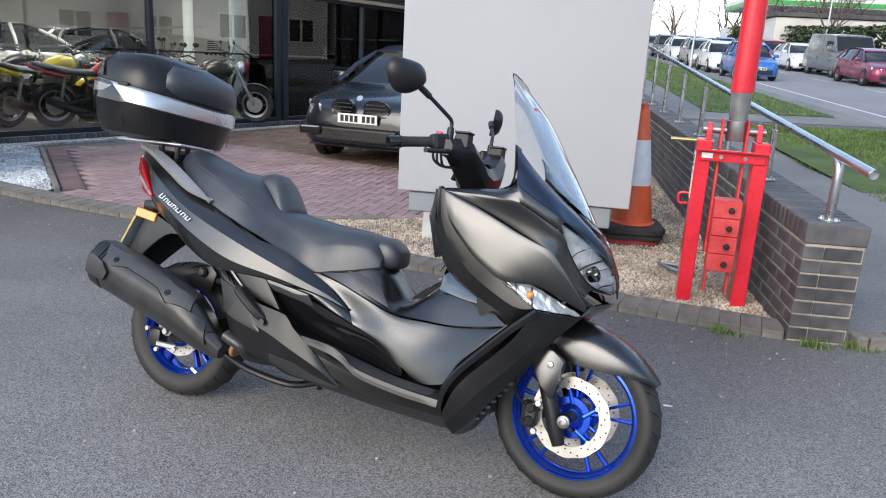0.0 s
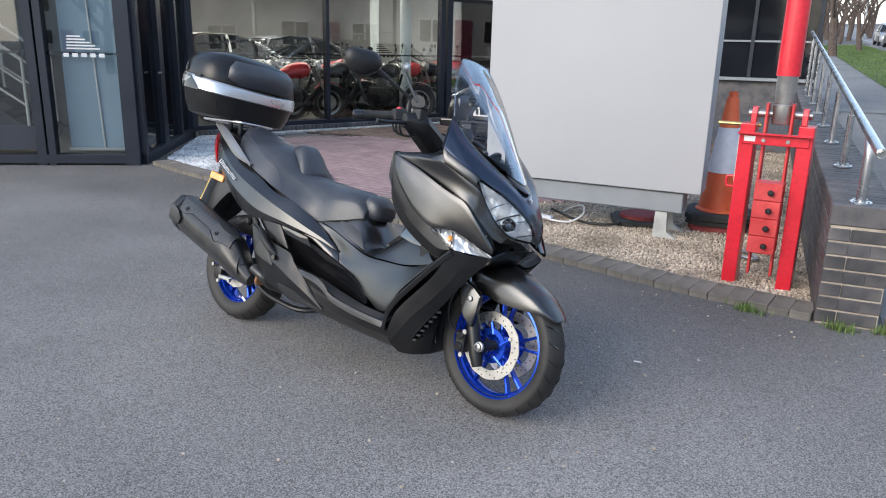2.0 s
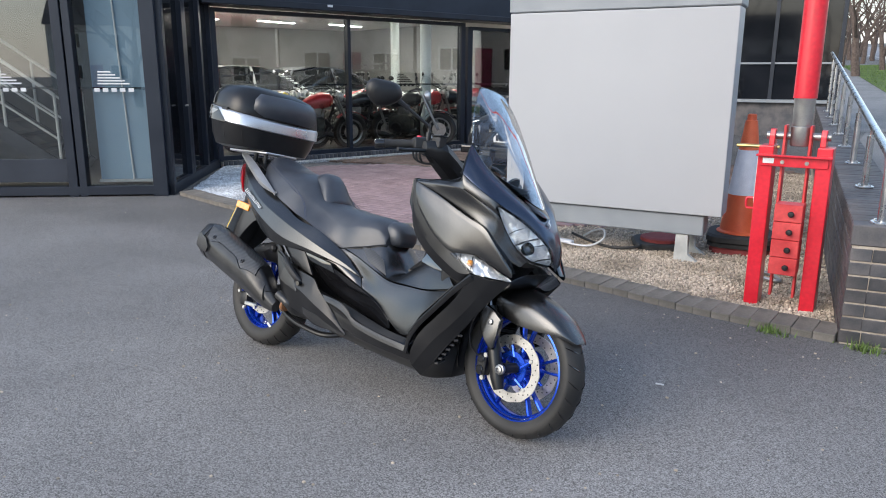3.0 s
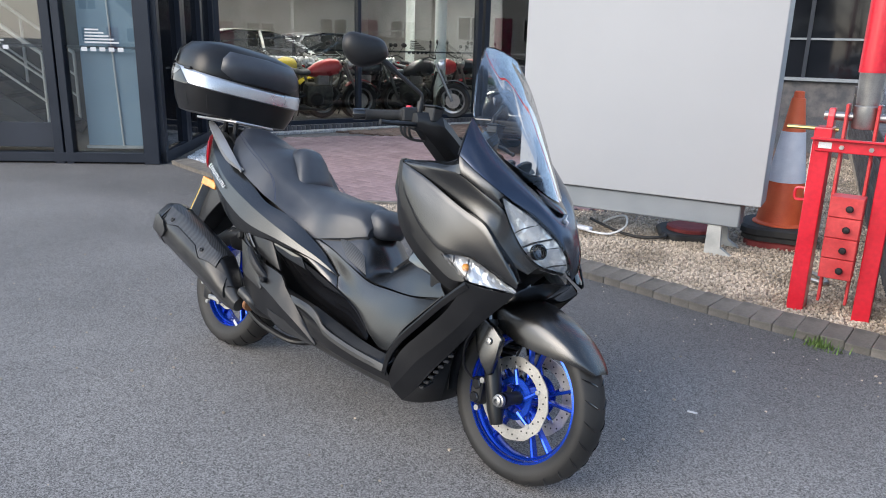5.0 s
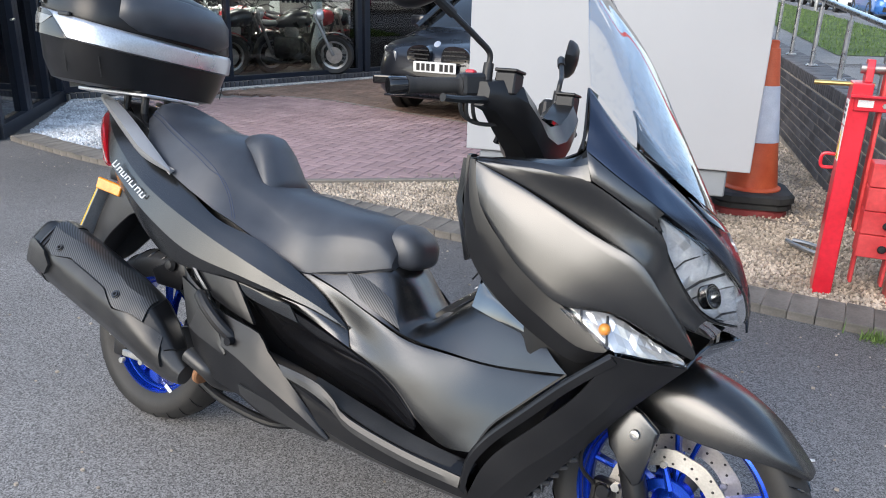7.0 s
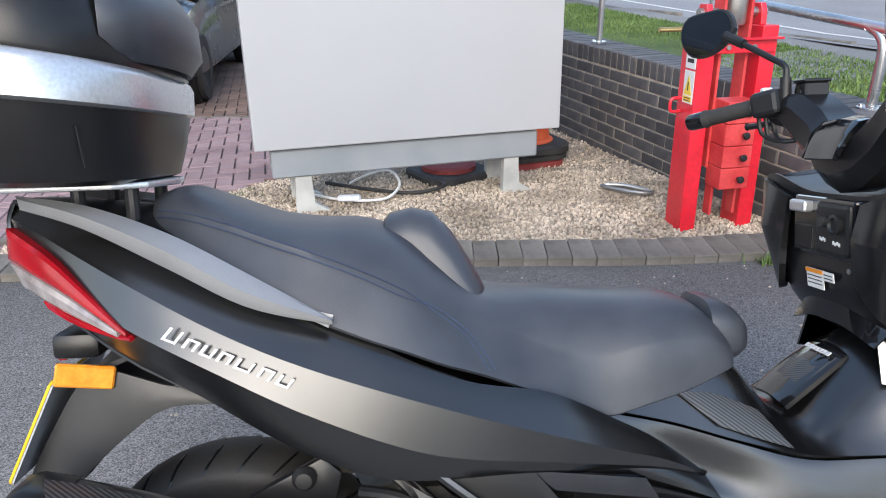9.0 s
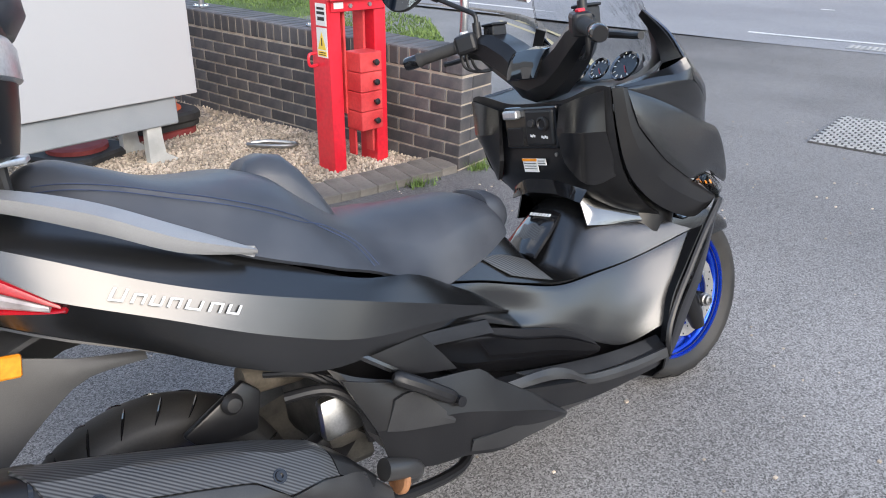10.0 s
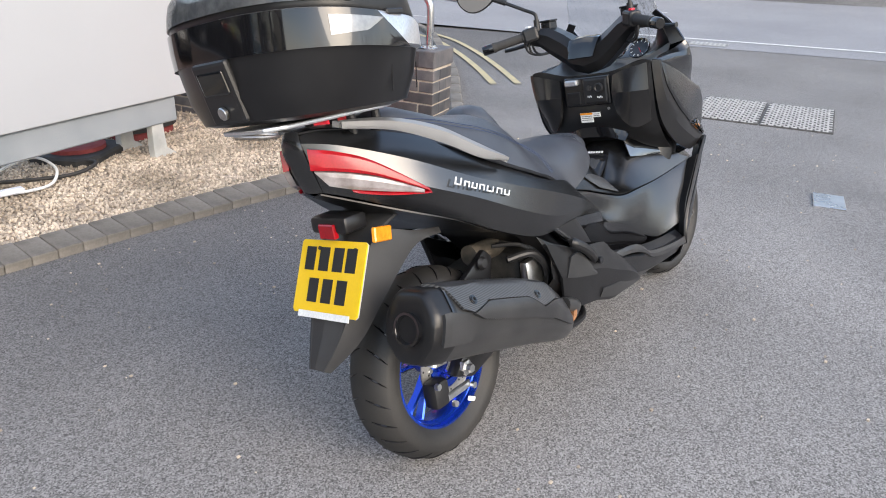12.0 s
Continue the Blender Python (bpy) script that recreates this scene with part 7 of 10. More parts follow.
# --- front fork, caliper and fender (steered with the wheel)
FK = Matrix.Translation((1.572, 0, 0)) @ pose(0, 0, 0, 0, 0, -5.2) @ Matrix.Translation((-1.572, 0, 0))
for s in (-1, 1):
    bm = bmesh.new()
    top, low = Vector((1.405, s * 0.105, 0.62)), Vector((1.545, s * 0.112, 0.235))
    tube(bm, [FK @ p for p in (top, top.lerp(low, 0.4))], 0.0165, 14)
    fork = part("fork_leg", bm, M_CHROME, scooter, "chrome fork tube", True)
    bm = bmesh.new()
    tube(bm, [FK @ p for p in (top.lerp(low, 0.33), top.lerp(low, 0.36), top.lerp(low, 0.38), top.lerp(low, 0.7), low, low + Vector((0.016, 0, -0.045)))], [0.027, 0.029, 0.026, 0.026, 0.027, 0.02], 16)
    part("fork_slider", bm, M_MATT, fork, "matt black fork slider", True)
    bm = bmesh.new()
    tube(bm, [FK @ p for p in (Vector((1.545, s * 0.11, 0.262)), Vector((1.575, s * 0.11, 0.272)))], [0.024, 0.026], 14)
    part("axle_lug", bm, M_MATT, fork, "", True)
    bm = bmesh.new()
    lathe(bm, [(0.0, 0.0), (0.02, 0.0), (0.02, 0.012), (0.015, 0.014), (0.015, 0.022), (0.008, 0.024), (0.007, 0.016), (0, 0.016)], 18, FK @ Matrix.Translation((1.572, s * 0.128, 0.272)) @ pose(0, 0, 0, 90 * (1 if s < 0 else -1)))
    part("axle_nut", bm, M_STEEL_D, fork, "", True)
    bm = bmesh.new()
    lathe(bm, [(0.02, -0.05), (0.02, 0.05)], 16, FK @ Matrix.Translation((1.572, s * 0.07, 0.274)) @ pose(0, 0, 0, 90))
    part("axle_spacer", bm, M_BLACK, fork, "", True)
    bm = bmesh.new()
    poly = [(1.440, 0.470), (1.465, 0.505), (1.515, 0.488), (1.556, 0.458), (1.545, 0.40), (1.536, 0.345), (1.520, 0.335), (1.495, 0.375), (1.462, 0.40)]
    plate(bm, poly, 0.022, FK @ Matrix.Translation((0, s * 0.148, 0)), 0.006)
    cov = part("fork_cover", bm, M_SATIN, scooter, "satin grey fork cover", True, 40)
    bm = bmesh.new()
    lathe(bm, [(0, 0.0), (0.009, 0.0), (0.011, 0.003), (0.010, 0.008), (0.005, 0.009), (0.004, 0.006), (0, 0.006)], 12, FK @ Matrix.Translation((1.512, s * 0.160, 0.443)) @ pose(0, 0, 0, 90 * (1 if s < 0 else -1)))
    part("cover_bolt", bm, M_ALU, cov, "bright hex bolt", True)
    bm = bmesh.new()
    box(bm, (1.443, s * 0.078, 0.258), (0.05, 0.042, 0.085), FK, 0.010, 2)
    box(bm, (1.452, s * 0.102, 0.262), (0.042, 0.014, 0.07), FK, 0.005)
    cal = part("brake_caliper", bm, M_BLACK, scooter, "black brake caliper", True)
    for z in (0.242, 0.285):
        bm = bmesh.new()
        disc(bm, 0.017, 0.012, 16, FK @ Matrix.Translation((1.452, s * 0.105, z)) @ pose(0, 0, 0, 90 * (1 if s < 0 else -1)), 0.003)
        part("piston_cap", bm, M_GLOSSB, cal)
    for x, z in ((1.478, 0.305), (1.474, 0.215)):
        bm = bmesh.new()
        disc(bm, 0.010, 0.014, 6, FK @ Matrix.Translation((x, s * 0.106, z)) @ pose(0, 0, 0, 90 * (1 if s < 0 else -1)))
        part("caliper_bolt", bm, M_ALU, cal)
    bm = bmesh.new()
    tube(bm, [FK @ Vector(p) for p in curve([(1.425, s * 0.10, 0.29), (1.402, s * 0.13, 0.33), (1.408, s * 0.15, 0.40), (1.43, s * 0.145, 0.47), (1.428, s * 0.13, 0.53), (1.41, s * 0.11, 0.60)], 6)], 0.0045, 8)
    hose = part("brake_hose", bm, M_BLACK, scooter, "black brake hose", True)
    bm = bmesh.new()
    tube(bm, [FK @ Vector(p) for p in ((1.43, s * 0.146, 0.47), (1.43, s * 0.144, 0.51))], 0.007, 8)
    part("hose_clip", bm, M_ALU, hose)
FEN = []
for x, zc, ze, w in ((1.43, 0.575, 0.50, 0.085), (1.49, 0.585, 0.472, 0.092), (1.577, 0.578, 0.448, 0.095), (1.66, 0.552, 0.442, 0.092), (1.73, 0.512, 0.440, 0.082), (1.78, 0.468, 0.434, 0.064), (1.818, 0.428, 0.420, 0.035)):
    FEN.append([FK @ Vector((x, -w, ze)), FK @ Vector((x + 0.004, -w * 0.93, ze + (zc - ze) * 0.62)), FK @ Vector((x + 0.006, -w * 0.5, zc - (zc - ze) * 0.07)), FK @ Vector((x + 0.006, 0, zc)), FK @ Vector((x + 0.006, w * 0.5, zc - (zc - ze) * 0.07)), FK @ Vector((x + 0.004, w * 0.93, ze + (zc - ze) * 0.62)), FK @ Vector((x, w, ze))])
bm = bmesh.new()
skin(bm, FEN, 24, 24, thick=0.004)
part("front_fender", bm, M_SATIN, scooter, "satin graphite front mudguard", True, 50)
bm = bmesh.new()
REARG = []
for k in range(7):
    a = radians(115 + 13 * k)
    c = Vector((1.572 + 0.292 * math.cos(a), 0, 0.274 + 0.292 * math.sin(a)))
    REARG.append([FK @ (c + Vector((0, -0.075, 0)) + Vector((0.02 * math.cos(a), 0, 0.02 * math.sin(a))) * -1), FK @ c, FK @ (c + Vector((0, 0.075, 0)) - Vector((0.02 * math.cos(a), 0, 0.02 * math.sin(a))))])
skin(bm, REARG, 8, 12, thick=0.004)
part("fender_rear", bm, M_MATT, scooter, "matt black rear half of the mudguard", True)

# --- exhaust: a many-sided silencer with a layered shield
EX0, EX1 = Vector((-0.238, -0.222, 0.492)), Vector((0.365, -0.238, 0.322))
ed = (EX1 - EX0).normalized()
EX_U, EX_V = Vector((0, -1, 0)), ed.cross(Vector((0, -1, 0))).normalized()
if EX_V.z < 0:
    EX_V = -EX_V
EX_SEC = [(-0.045, 0.092), (0.044, 0.096), (0.084, 0.036), (0.080, -0.030), (0.040, -0.084), (-0.035, -0.086), (-0.080, -0.035), (-0.080, 0.035)]
# distance along, size, sink of the centre
EX_RUN = [(-0.040, 0.90, 0.0), (-0.028, 0.95, 0.0), (0.0, 0.98, 0.0), (0.12, 0.98, 0.0), (0.34, 0.95, 0.004), (0.44, 0.90, 0.012), (0.51, 0.76, 0.030), (0.565, 0.56, 0.048), (0.60, 0.40, 0.058), (0.62, 0.30, 0.060)]


def ex_size(s_):
    for (a, k0, z0), (b, k1, z1) in zip(EX_RUN, EX_RUN[1:]):
        if s_ <= b:
            t = max(0.0, (s_ - a) / (b - a))
            return k0 + (k1 - k0) * t, z0 + (z1 - z0) * t
    return EX_RUN[-1][1:]


def ex_at(s_, p, lift=0.0):
    """A place on the silencer: s_ along it, p round it counted in corners, with softened corners."""
    k, sink = ex_size(s_)
    q = Vector((0.0, 0.0))
    for o in (-0.16, 0.0, 0.16):
        i = math.floor(p + o)
        f = p + o - i
        a, b = Vector(EX_SEC[i % 8]), Vector(EX_SEC[(i + 1) % 8])
        q += a.lerp(b, f) / 3
    q = q + q.normalized() * lift / k
    return EX0 + ed * s_ + EX_U * (q.x * k) + EX_V * (q.y * k - sink)


def ex_shell(rows_, lift, thick=0.006):
    """A plate on the silencer: rows of (s at one edge, s at the other, p)."""
    bm = bmesh.new()
    n = 14
    top = [[bm.verts.new(ex_at(a + (b - a) * i / n, p, lift)) for i in range(n + 1)] for a, b, p in rows_]
    low = [[bm.verts.new(ex_at(a + (b - a) * i / n, p, lift - thick)) for i in range(n + 1)] for a, b, p in rows_]
    for r0, r1 in zip(top, top[1:]):
        for i in range(n):
            bm.faces.new((r0[i], r0[i + 1], r1[i + 1], r1[i]))
    ring = lambda t: t[0] + [r[-1] for r in t[1:]] + list(reversed(t[-1][:-1])) + [r[0] for r in reversed(t[1:-1])]
    lt, ll = ring(top), ring(low)
    for i in range(len(lt)):
        j = (i + 1) % len(lt)
        bm.faces.new((lt[i], lt[j], ll[j], ll[i]))
    bmesh.ops.recalc_face_normals(bm, faces=list(bm.faces))
    return bm


def ex_band(edge0, edge1, lift, thick=0.006, m_=5):
    """A plate between two edges, each a list of (s, p)."""
    bm = bmesh.new()
    n = 30

    def walk_edge(e, t):
        x = t * (len(e) - 1)
        i = min(int(x), len(e) - 2)
        f = x - i
        return e[i][0] + (e[i + 1][0] - e[i][0]) * f, e[i][1] + (e[i + 1][1] - e[i][1]) * f
    grids = []
    for lf in (lift, lift - thick):
        gg = []
        for j in range(m_ + 1):
            row = []
            for i in range(n + 1):
                (s0, p0), (s1, p1) = walk_edge(edge0, i / n), walk_edge(edge1, i / n)
                row.append(bm.verts.new(ex_at(s0 + (s1 - s0) * j / m_, p0 + (p1 - p0) * j / m_, lf)))
            gg.append(row)
        grids.append(gg)
    top, low = grids
    for r0, r1 in zip(top, top[1:]):
        for i in range(n):
            bm.faces.new((r0[i], r0[i + 1], r1[i + 1], r1[i]))
    ring = lambda t: t[0] + [r[-1] for r in t[1:]] + list(reversed(t[-1][:-1])) + [r[0] for r in reversed(t[1:-1])]
    lt, ll = ring(top), ring(low)
    for i in range(len(lt)):
        j = (i + 1) % len(lt)
        bm.faces.new((lt[i], lt[j], ll[j], ll[i]))
    bmesh.ops.recalc_face_normals(bm, faces=list(bm.faces))
    return bm


bm = bmesh.new()
rings(bm, [[ex_at(s_, k / 5) for k in range(40)] for s_, _k, _z in EX_RUN[2:]])
can = part("exhaust", bm, M_EXH, scooter, "satin black many-sided exhaust silencer", True, 40)
bm = bmesh.new()
rings(bm, [[ex_at(-0.040, k / 5, -0.030) for k in range(40)], [ex_at(-0.043, k / 5, -0.010) for k in range(40)], [ex_at(-0.038, k / 5) for k in range(40)], [ex_at(-0.022, k / 5, 0.003) for k in range(40)], [ex_at(0.03, k / 5, 0.003) for k in range(40)], [ex_at(0.034, k / 5, -0.002) for k in range(40)]], True, True)
cap = part("end_cap", bm, M_MATT, can, "matt black exhaust end cap", True, 40)
em = Matrix.Translation(EX0 - ed * 0.036) @ ed.to_track_quat("Z", "X").to_matrix().to_4x4()
bm = bmesh.new()
lathe(bm, [(0.040, -0.002), (0.040, -0.014), (0.034, -0.014), (0.028, 0.0), (0.022, 0.02), (0.0, 0.02)], 24, em)
part("tail_pipe", bm, M_GLOSSB, cap, "", True)
LOW_E = [(0.050, 1.86), (0.085, 2.02), (0.105, 1.92), (0.150, 1.66), (0.24, 1.66), (0.318, 1.68), (0.345, 1.86), (0.378, 2.06), (0.42, 1.84), (0.475, 1.60)]
bm = ex_band([(-0.005, 0.55), (0.04, 0.5), (0.09, 0.5), (0.15, 0.5), (0.22, 0.5), (0.29, 0.5), (0.33, 0.5), (0.37, 0.5), (0.41, 0.5), (0.45, 0.55)], LOW_E, 0.009)
shield = part("heat_shield", bm, M_CARBON, can, "carbon-look heat shield", True, 30)
bm = ex_band([(a, b + 0.05) for a, b in LOW_E[1:]] + [(0.54, 1.25)], [(0.09, 2.10), (0.12, 2.30), (0.18, 2.36), (0.25, 2.42), (0.32, 2.48), (0.37, 2.52), (0.42, 2.55), (0.47, 2.6), (0.52, 2.6), (0.575, 2.5)], 0.011, 0.008)
part("shield_lower", bm, M_EXH, can, "satin black lower shield", True, 30)
bm = ex_band([(0.445, 0.2), (0.465, 0.8), (0.478, 1.55)], [(0.58, 0.2), (0.58, 0.9), (0.56, 1.6)], 0.006)
part("shield_front", bm, M_MATT, can, "", True, 30)
bm = ex_band([(-0.02, 1.95), (0.0, 1.93), (0.05, 2.06), (0.085, 2.45)], [(-0.02, 3.0), (0.0, 3.0), (0.04, 3.0), (0.075, 2.95)], 0.012, 0.010)
part("clamp_cover", bm, M_GREYP, can, "dark grey clamp cover", True, 30)
bm = ex_shell([(0.012, 0.018, 0.9 + 0.15 * k) for k in range(8)], 0.006)
part("clamp_strap", bm, M_GLOSSB, can, "", True, 30)
for s_, p_ in ((0.094, 1.62), (0.361, 1.62)):
    bm = bmesh.new()
    p = ex_at(s_, p_, 0.009)
    rad = (p - (EX0 + ed * s_)) + Vector((0, -0.02, 0))
    rad = rad - ed * rad.dot(ed)
    m = Matrix.Translation(p) @ rad.to_track_quat("Z", "X").to_matrix().to_4x4()
    lathe(bm, [(0, 0.001), (0.004, 0.001), (0.0045, 0.005), (0.008, 0.005), (0.009, 0.002), (0.012, 0.002), (0.012, -0.006), (0, -0.006)], 16, m)
    part("shield_bolt", bm, M_GLOSSB, shield, "small black recessed bolt", True)
bm = bmesh.new()
tube(bm, curve([EX1 + ed * -0.02, EX1 + ed * 0.05 + Vector((0, 0.01, -0.01)), (0.43, -0.19, 0.265), (0.50, -0.11, 0.25), (0.60, -0.05, 0.27)], 6), 0.022, 14)
part("header_pipe", bm, M_EXH, can, "dark steel header pipe", True)
bm = bmesh.new()
disc(bm, 0.034, 0.016, 18, Matrix.Translation(EX1 + ed * 0.015 + Vector((0, 0.02, -0.03))) @ ed.to_track_quat("Z", "X").to_matrix().to_4x4(), 0.004)
part("pipe_flange", bm, M_RUST, can, "rusty pipe flange", True)
# --- engine, swing arm and rear brake
bm = bmesh.new()
loops = []
for x, y0, y1, z0, z1 in ((-0.02, 0.08, 0.16, 0.22, 0.31), (0.12, 0.08, 0.19, 0.20, 0.36), (0.3, 0.03, 0.2, 0.2, 0.42), (0.45, -0.02, 0.19, 0.22, 0.44)):
    loops.append([(x, y, z) for y, z in ((y0, z0 + 0.02), (y0 + 0.02, z0), (y1 - 0.02, z0), (y1, z0 + 0.03), (y1, z1 - 0.03), (y1 - 0.03, z1), (y0 + 0.02, z1), (y0, z1 - 0.02))])
rings(bm, loops)
part("transmission", bm, M_ENGINE, scooter, "grey cast transmission case", True)
bm = bmesh.new()
box(bm, (0.40, -0.04, 0.42), (0.22, 0.2, 0.16), None, 0.03, 2)
eng = part("engine", bm, M_ENGINE, scooter, "dirty cast engine block", True)
bm = bmesh.new()
tube(bm, curve([(0.18, -0.05, 0.52), (0.24, -0.05, 0.515), (0.30, -0.05, 0.51), (0.36, -0.04, 0.505)], 4), 0.03, 12)
part("inlet_box", bm, surface("dusty_grey_casting", (0.06, 0.05, 0.038), (0.13, 0.11, 0.085), 25, 0.8, bump=0.4, bscale=150), eng, "", True)
bm = bmesh.new()
tube(bm, curve([(0.22, -0.15, 0.50), (0.29, -0.19, 0.50), (0.345, -0.195, 0.44), (0.37, -0.17, 0.36)], 6), 0.011, 10)
part("coolant_pipe", bm, M_BLACK, eng, "", True)
bm = bmesh.new()
for k in range(3):
    tube(bm, curve([(0.20 + 0.02 * k, -0.12, 0.545), (0.27 + 0.02 * k, -0.17, 0.53 - 0.01 * k), (0.33 + 0.015 * k, -0.18, 0.46)], 5), 0.006, 8)
part("wiring", bm, M_BLACK, eng, "", True)
bm = bmesh.new()
box(bm, (0.315, -0.165, 0.435), (0.09, 0.03, 0.085), pose(0, 0, 0), 0.012, 2)
part("alloy_cover", bm, M_ALU, eng, "bright alloy engine cover", True)
bm = bmesh.new()
poly = [(-0.04, 0.255), (0.03, 0.225), (0.30, 0.29), (0.38, 0.36), (0.34, 0.40), (0.24, 0.36), (0.0, 0.30)]
plate(bm, poly, 0.04, Matrix.Translation((0, -0.105, 0)), 0.008)
arm = part("swing_arm", bm, M_MATT, scooter, "matt black swing arm", True)
bm = bmesh.new()
plate(bm, [(0.02, 0.44), (0.14, 0.50), (0.17, 0.47), (0.15, 0.40), (0.05, 0.40)], 0.02, Matrix.Translation((0.02, -0.115, 0.05)), 0.006)
part("exhaust_bracket", bm, M_MATT, arm, "", True)
bm = bmesh.new()
lathe(bm, [(0, 0), (0.018, 0), (0.02, 0.006), (0.013, 0.016), (0, 0.018)], 14, Matrix.Translation((0.13, -0.128, 0.52)) @ pose(0, 0, 0, 90))
part("bracket_bolt", bm, M_BLACK, arm, "", True)
bm = bmesh.new()
lathe(bm, [(0, 0), (0.022, 0), (0.022, 0.014), (0.012, 0.016), (0.012, 0.03), (0, 0.03)], 6, Matrix.Translation((0.0, -0.12, 0.268)) @ pose(0, 0, 0, 90))
part("rear_axle_nut", bm, M_ALU, arm)
bm = bmesh.new()
box(bm, (-0.085, -0.085, 0.225), (0.06, 0.05, 0.075), pose(0, 0, 0), 0.012, 2)
rc = part("rear_caliper", bm, M_BLACK, arm, "black rear caliper", True)
bm = bmesh.new()
box(bm, (-0.02, -0.105, 0.205), (0.10, 0.012, 0.022), Matrix.Translation((0, 0, 0)), 0.004)
part("torque_arm", bm, M_ALU, arm, "bright alloy torque arm")
for x, z in ((-0.11, 0.26), (-0.055, 0.185), (0.03, 0.2)):
    bm = bmesh.new()
    disc(bm, 0.009, 0.012, 8, Matrix.Translation((x, -0.112, z)) @ pose(0, 0, 0, 90))
    part("caliper_bolt", bm, M_ALU, arm)
bm = bmesh.new()
tube(bm, [(-0.155, -0.165, 0.355), (-0.115, -0.16, 0.345)], [0.012, 0.010], 10)
tube(bm, [(-0.165, -0.165, 0.350), (-0.155, -0.165, 0.375)], 0.012, 8)
part("paddock_bobbin", bm, M_ALU, arm, "bright alloy bobbin", True)
bm = bmesh.new()
tube(bm, curve([(0.50, 0.16, 0.24), (0.47, 0.26, 0.12), (0.45, 0.335, -0.045)], 5), 0.012, 10)
stand = part("side_stand", bm, M_BLACK, scooter, "black side stand, down", True)
bm = bmesh.new()
box(bm, (0.445, 0.345, -0.055), (0.07, 0.05, 0.012), pose(0, 0, 0), 0.004)
part("stand_foot", bm, M_BLACK, stand)
bm = bmesh.new()
tube(bm, curve([(0.30, -0.15, 0.235), (0.42, -0.165, 0.205), (0.58, -0.15, 0.185), (0.66, -0.10, 0.2)], 5), 0.013, 10)
tube(bm, [(0.30, -0.15, 0.235), (0.265, -0.16, 0.265)], 0.011, 8)
part("centre_stand", bm, M_MATT, scooter, "folded centre stand", True)

# --- number plate and rear guard
bm = bmesh.new()
skin(bm, [[(-0.10, -0.085, 0.735), (-0.10, 0, 0.745)], [(-0.19, -0.085, 0.70), (-0.19, 0, 0.712)], [(-0.27, -0.075, 0.60), (-0.275, 0, 0.61)], [(-0.335, -0.055, 0.49), (-0.34, 0, 0.498)], [(-0.385, -0.026, 0.415), (-0.39, 0, 0.42)]], 8, 16, whole=True, thick=0.01)
guard = part("rear_guard", bm, M_GREYP, scooter, "matt dark rear mudguard and plate holder", True)
panel("guard_side", [[(0.02, -0.10, 0.655), (-0.08, -0.10, 0.675), (-0.19, -0.092, 0.70), (-0.27, -0.08, 0.60), (-0.335, -0.058, 0.49), (-0.385, -0.028, 0.415)], [(0.02, -0.105, 0.64), (-0.075, -0.105, 0.64), (-0.14, -0.10, 0.60), (-0.22, -0.09, 0.53), (-0.29, -0.066, 0.455), (-0.37, -0.032, 0.405)]], M_GREYP, "", nu=16, nv=3, thick=0.008)
bm = bmesh.new()
box(bm, (-0.225, 0, 0.735), (0.075, 0.125, 0.042), pose(0, 0, 0), 0.010, 2)
part("plate_lamp_housing", bm, M_MATT, guard, "", True)
pm = Matrix.Translation((-0.285, 0.003, 0.615)) @ pose(0, 0, 0, 0, 0, -90) @ pose(0, 0, 0, -26.5)
bm = bmesh.new()
poly = [(-0.114, -0.08), (0.114, -0.08), (0.114, 0.08), (-0.114, 0.08)]
plate(bm, [(-0.108, -0.092), (0.108, -0.092), (0.1145, -0.085), (0.1145, 0.082), (0.108, 0.088), (-0.108, 0.088), (-0.1145, 0.082), (-0.1145, -0.085)], 0.004, pm)
npl = part("number_plate", bm, M_YPLATE, scooter, "yellow number plate with plain black bars")
bm = bmesh.new()
plate(bm, [(-0.108, -0.0915), (0.108, -0.0915), (0.114, -0.085), (0.114, 0.082), (0.108, 0.0875), (-0.108, 0.0875), (-0.114, 0.082), (-0.114, -0.085)], 0.003, pm @ Matrix.Translation((0, 0.0042, 0)))
part("plate_backing", bm, surface("plate_backing_grey", (0.34, 0.35, 0.36), (0.42, 0.43, 0.44), 12.0, 0.5), npl, "plain grey plate backing")
for cz, xs_ in ((0.042, (-0.075, -0.025, 0.025, 0.07)), (-0.035, (-0.05, 0.0, 0.05))):
    for x in xs_:
        bm = bmesh.new()
        box(bm, (x, -0.003, cz), (0.034, 0.0015, 0.058), pm)
        part("plate_bar", bm, M_BLACK, npl)
bm = bmesh.new()
box(bm, (0, -0.0025, -0.094), (0.18, 0.003, 0.016), pm)
part("dealer_strip", bm, M_LABEL, npl, "white strip along the plate foot")
for x in (-0.045, 0.08):
    bm = bmesh.new()
    disc(bm, 0.005, 0.004, 10, pm @ Matrix.Translation((x, -0.002, 0.068)) @ pose(0, 0, 0, 90))
    part("plate_screw", bm, M_BLACK, npl)
bm = bmesh.new()
box(bm, (0, 0, 0), (0.055, 0.016, 0.036), Matrix.Translation((-0.262, 0.0, 0.722)) @ pose(0, 0, 0, 0, 0, -90), 0.003)
part("red_reflector", bm, M_REDLENS, guard, "small red reflector")
for s in (-1,):
    bm = bmesh.new()
    box(bm, (0, 0, 0), (0.085, 0.012, 0.036), Matrix.Translation((-0.195, s * 0.108, 0.700)) @ pose(0, 0, 0, 0, 12, -s * 18), 0.003)
    part("side_reflector", bm, M_ORANGE, guard, "amber side reflector")

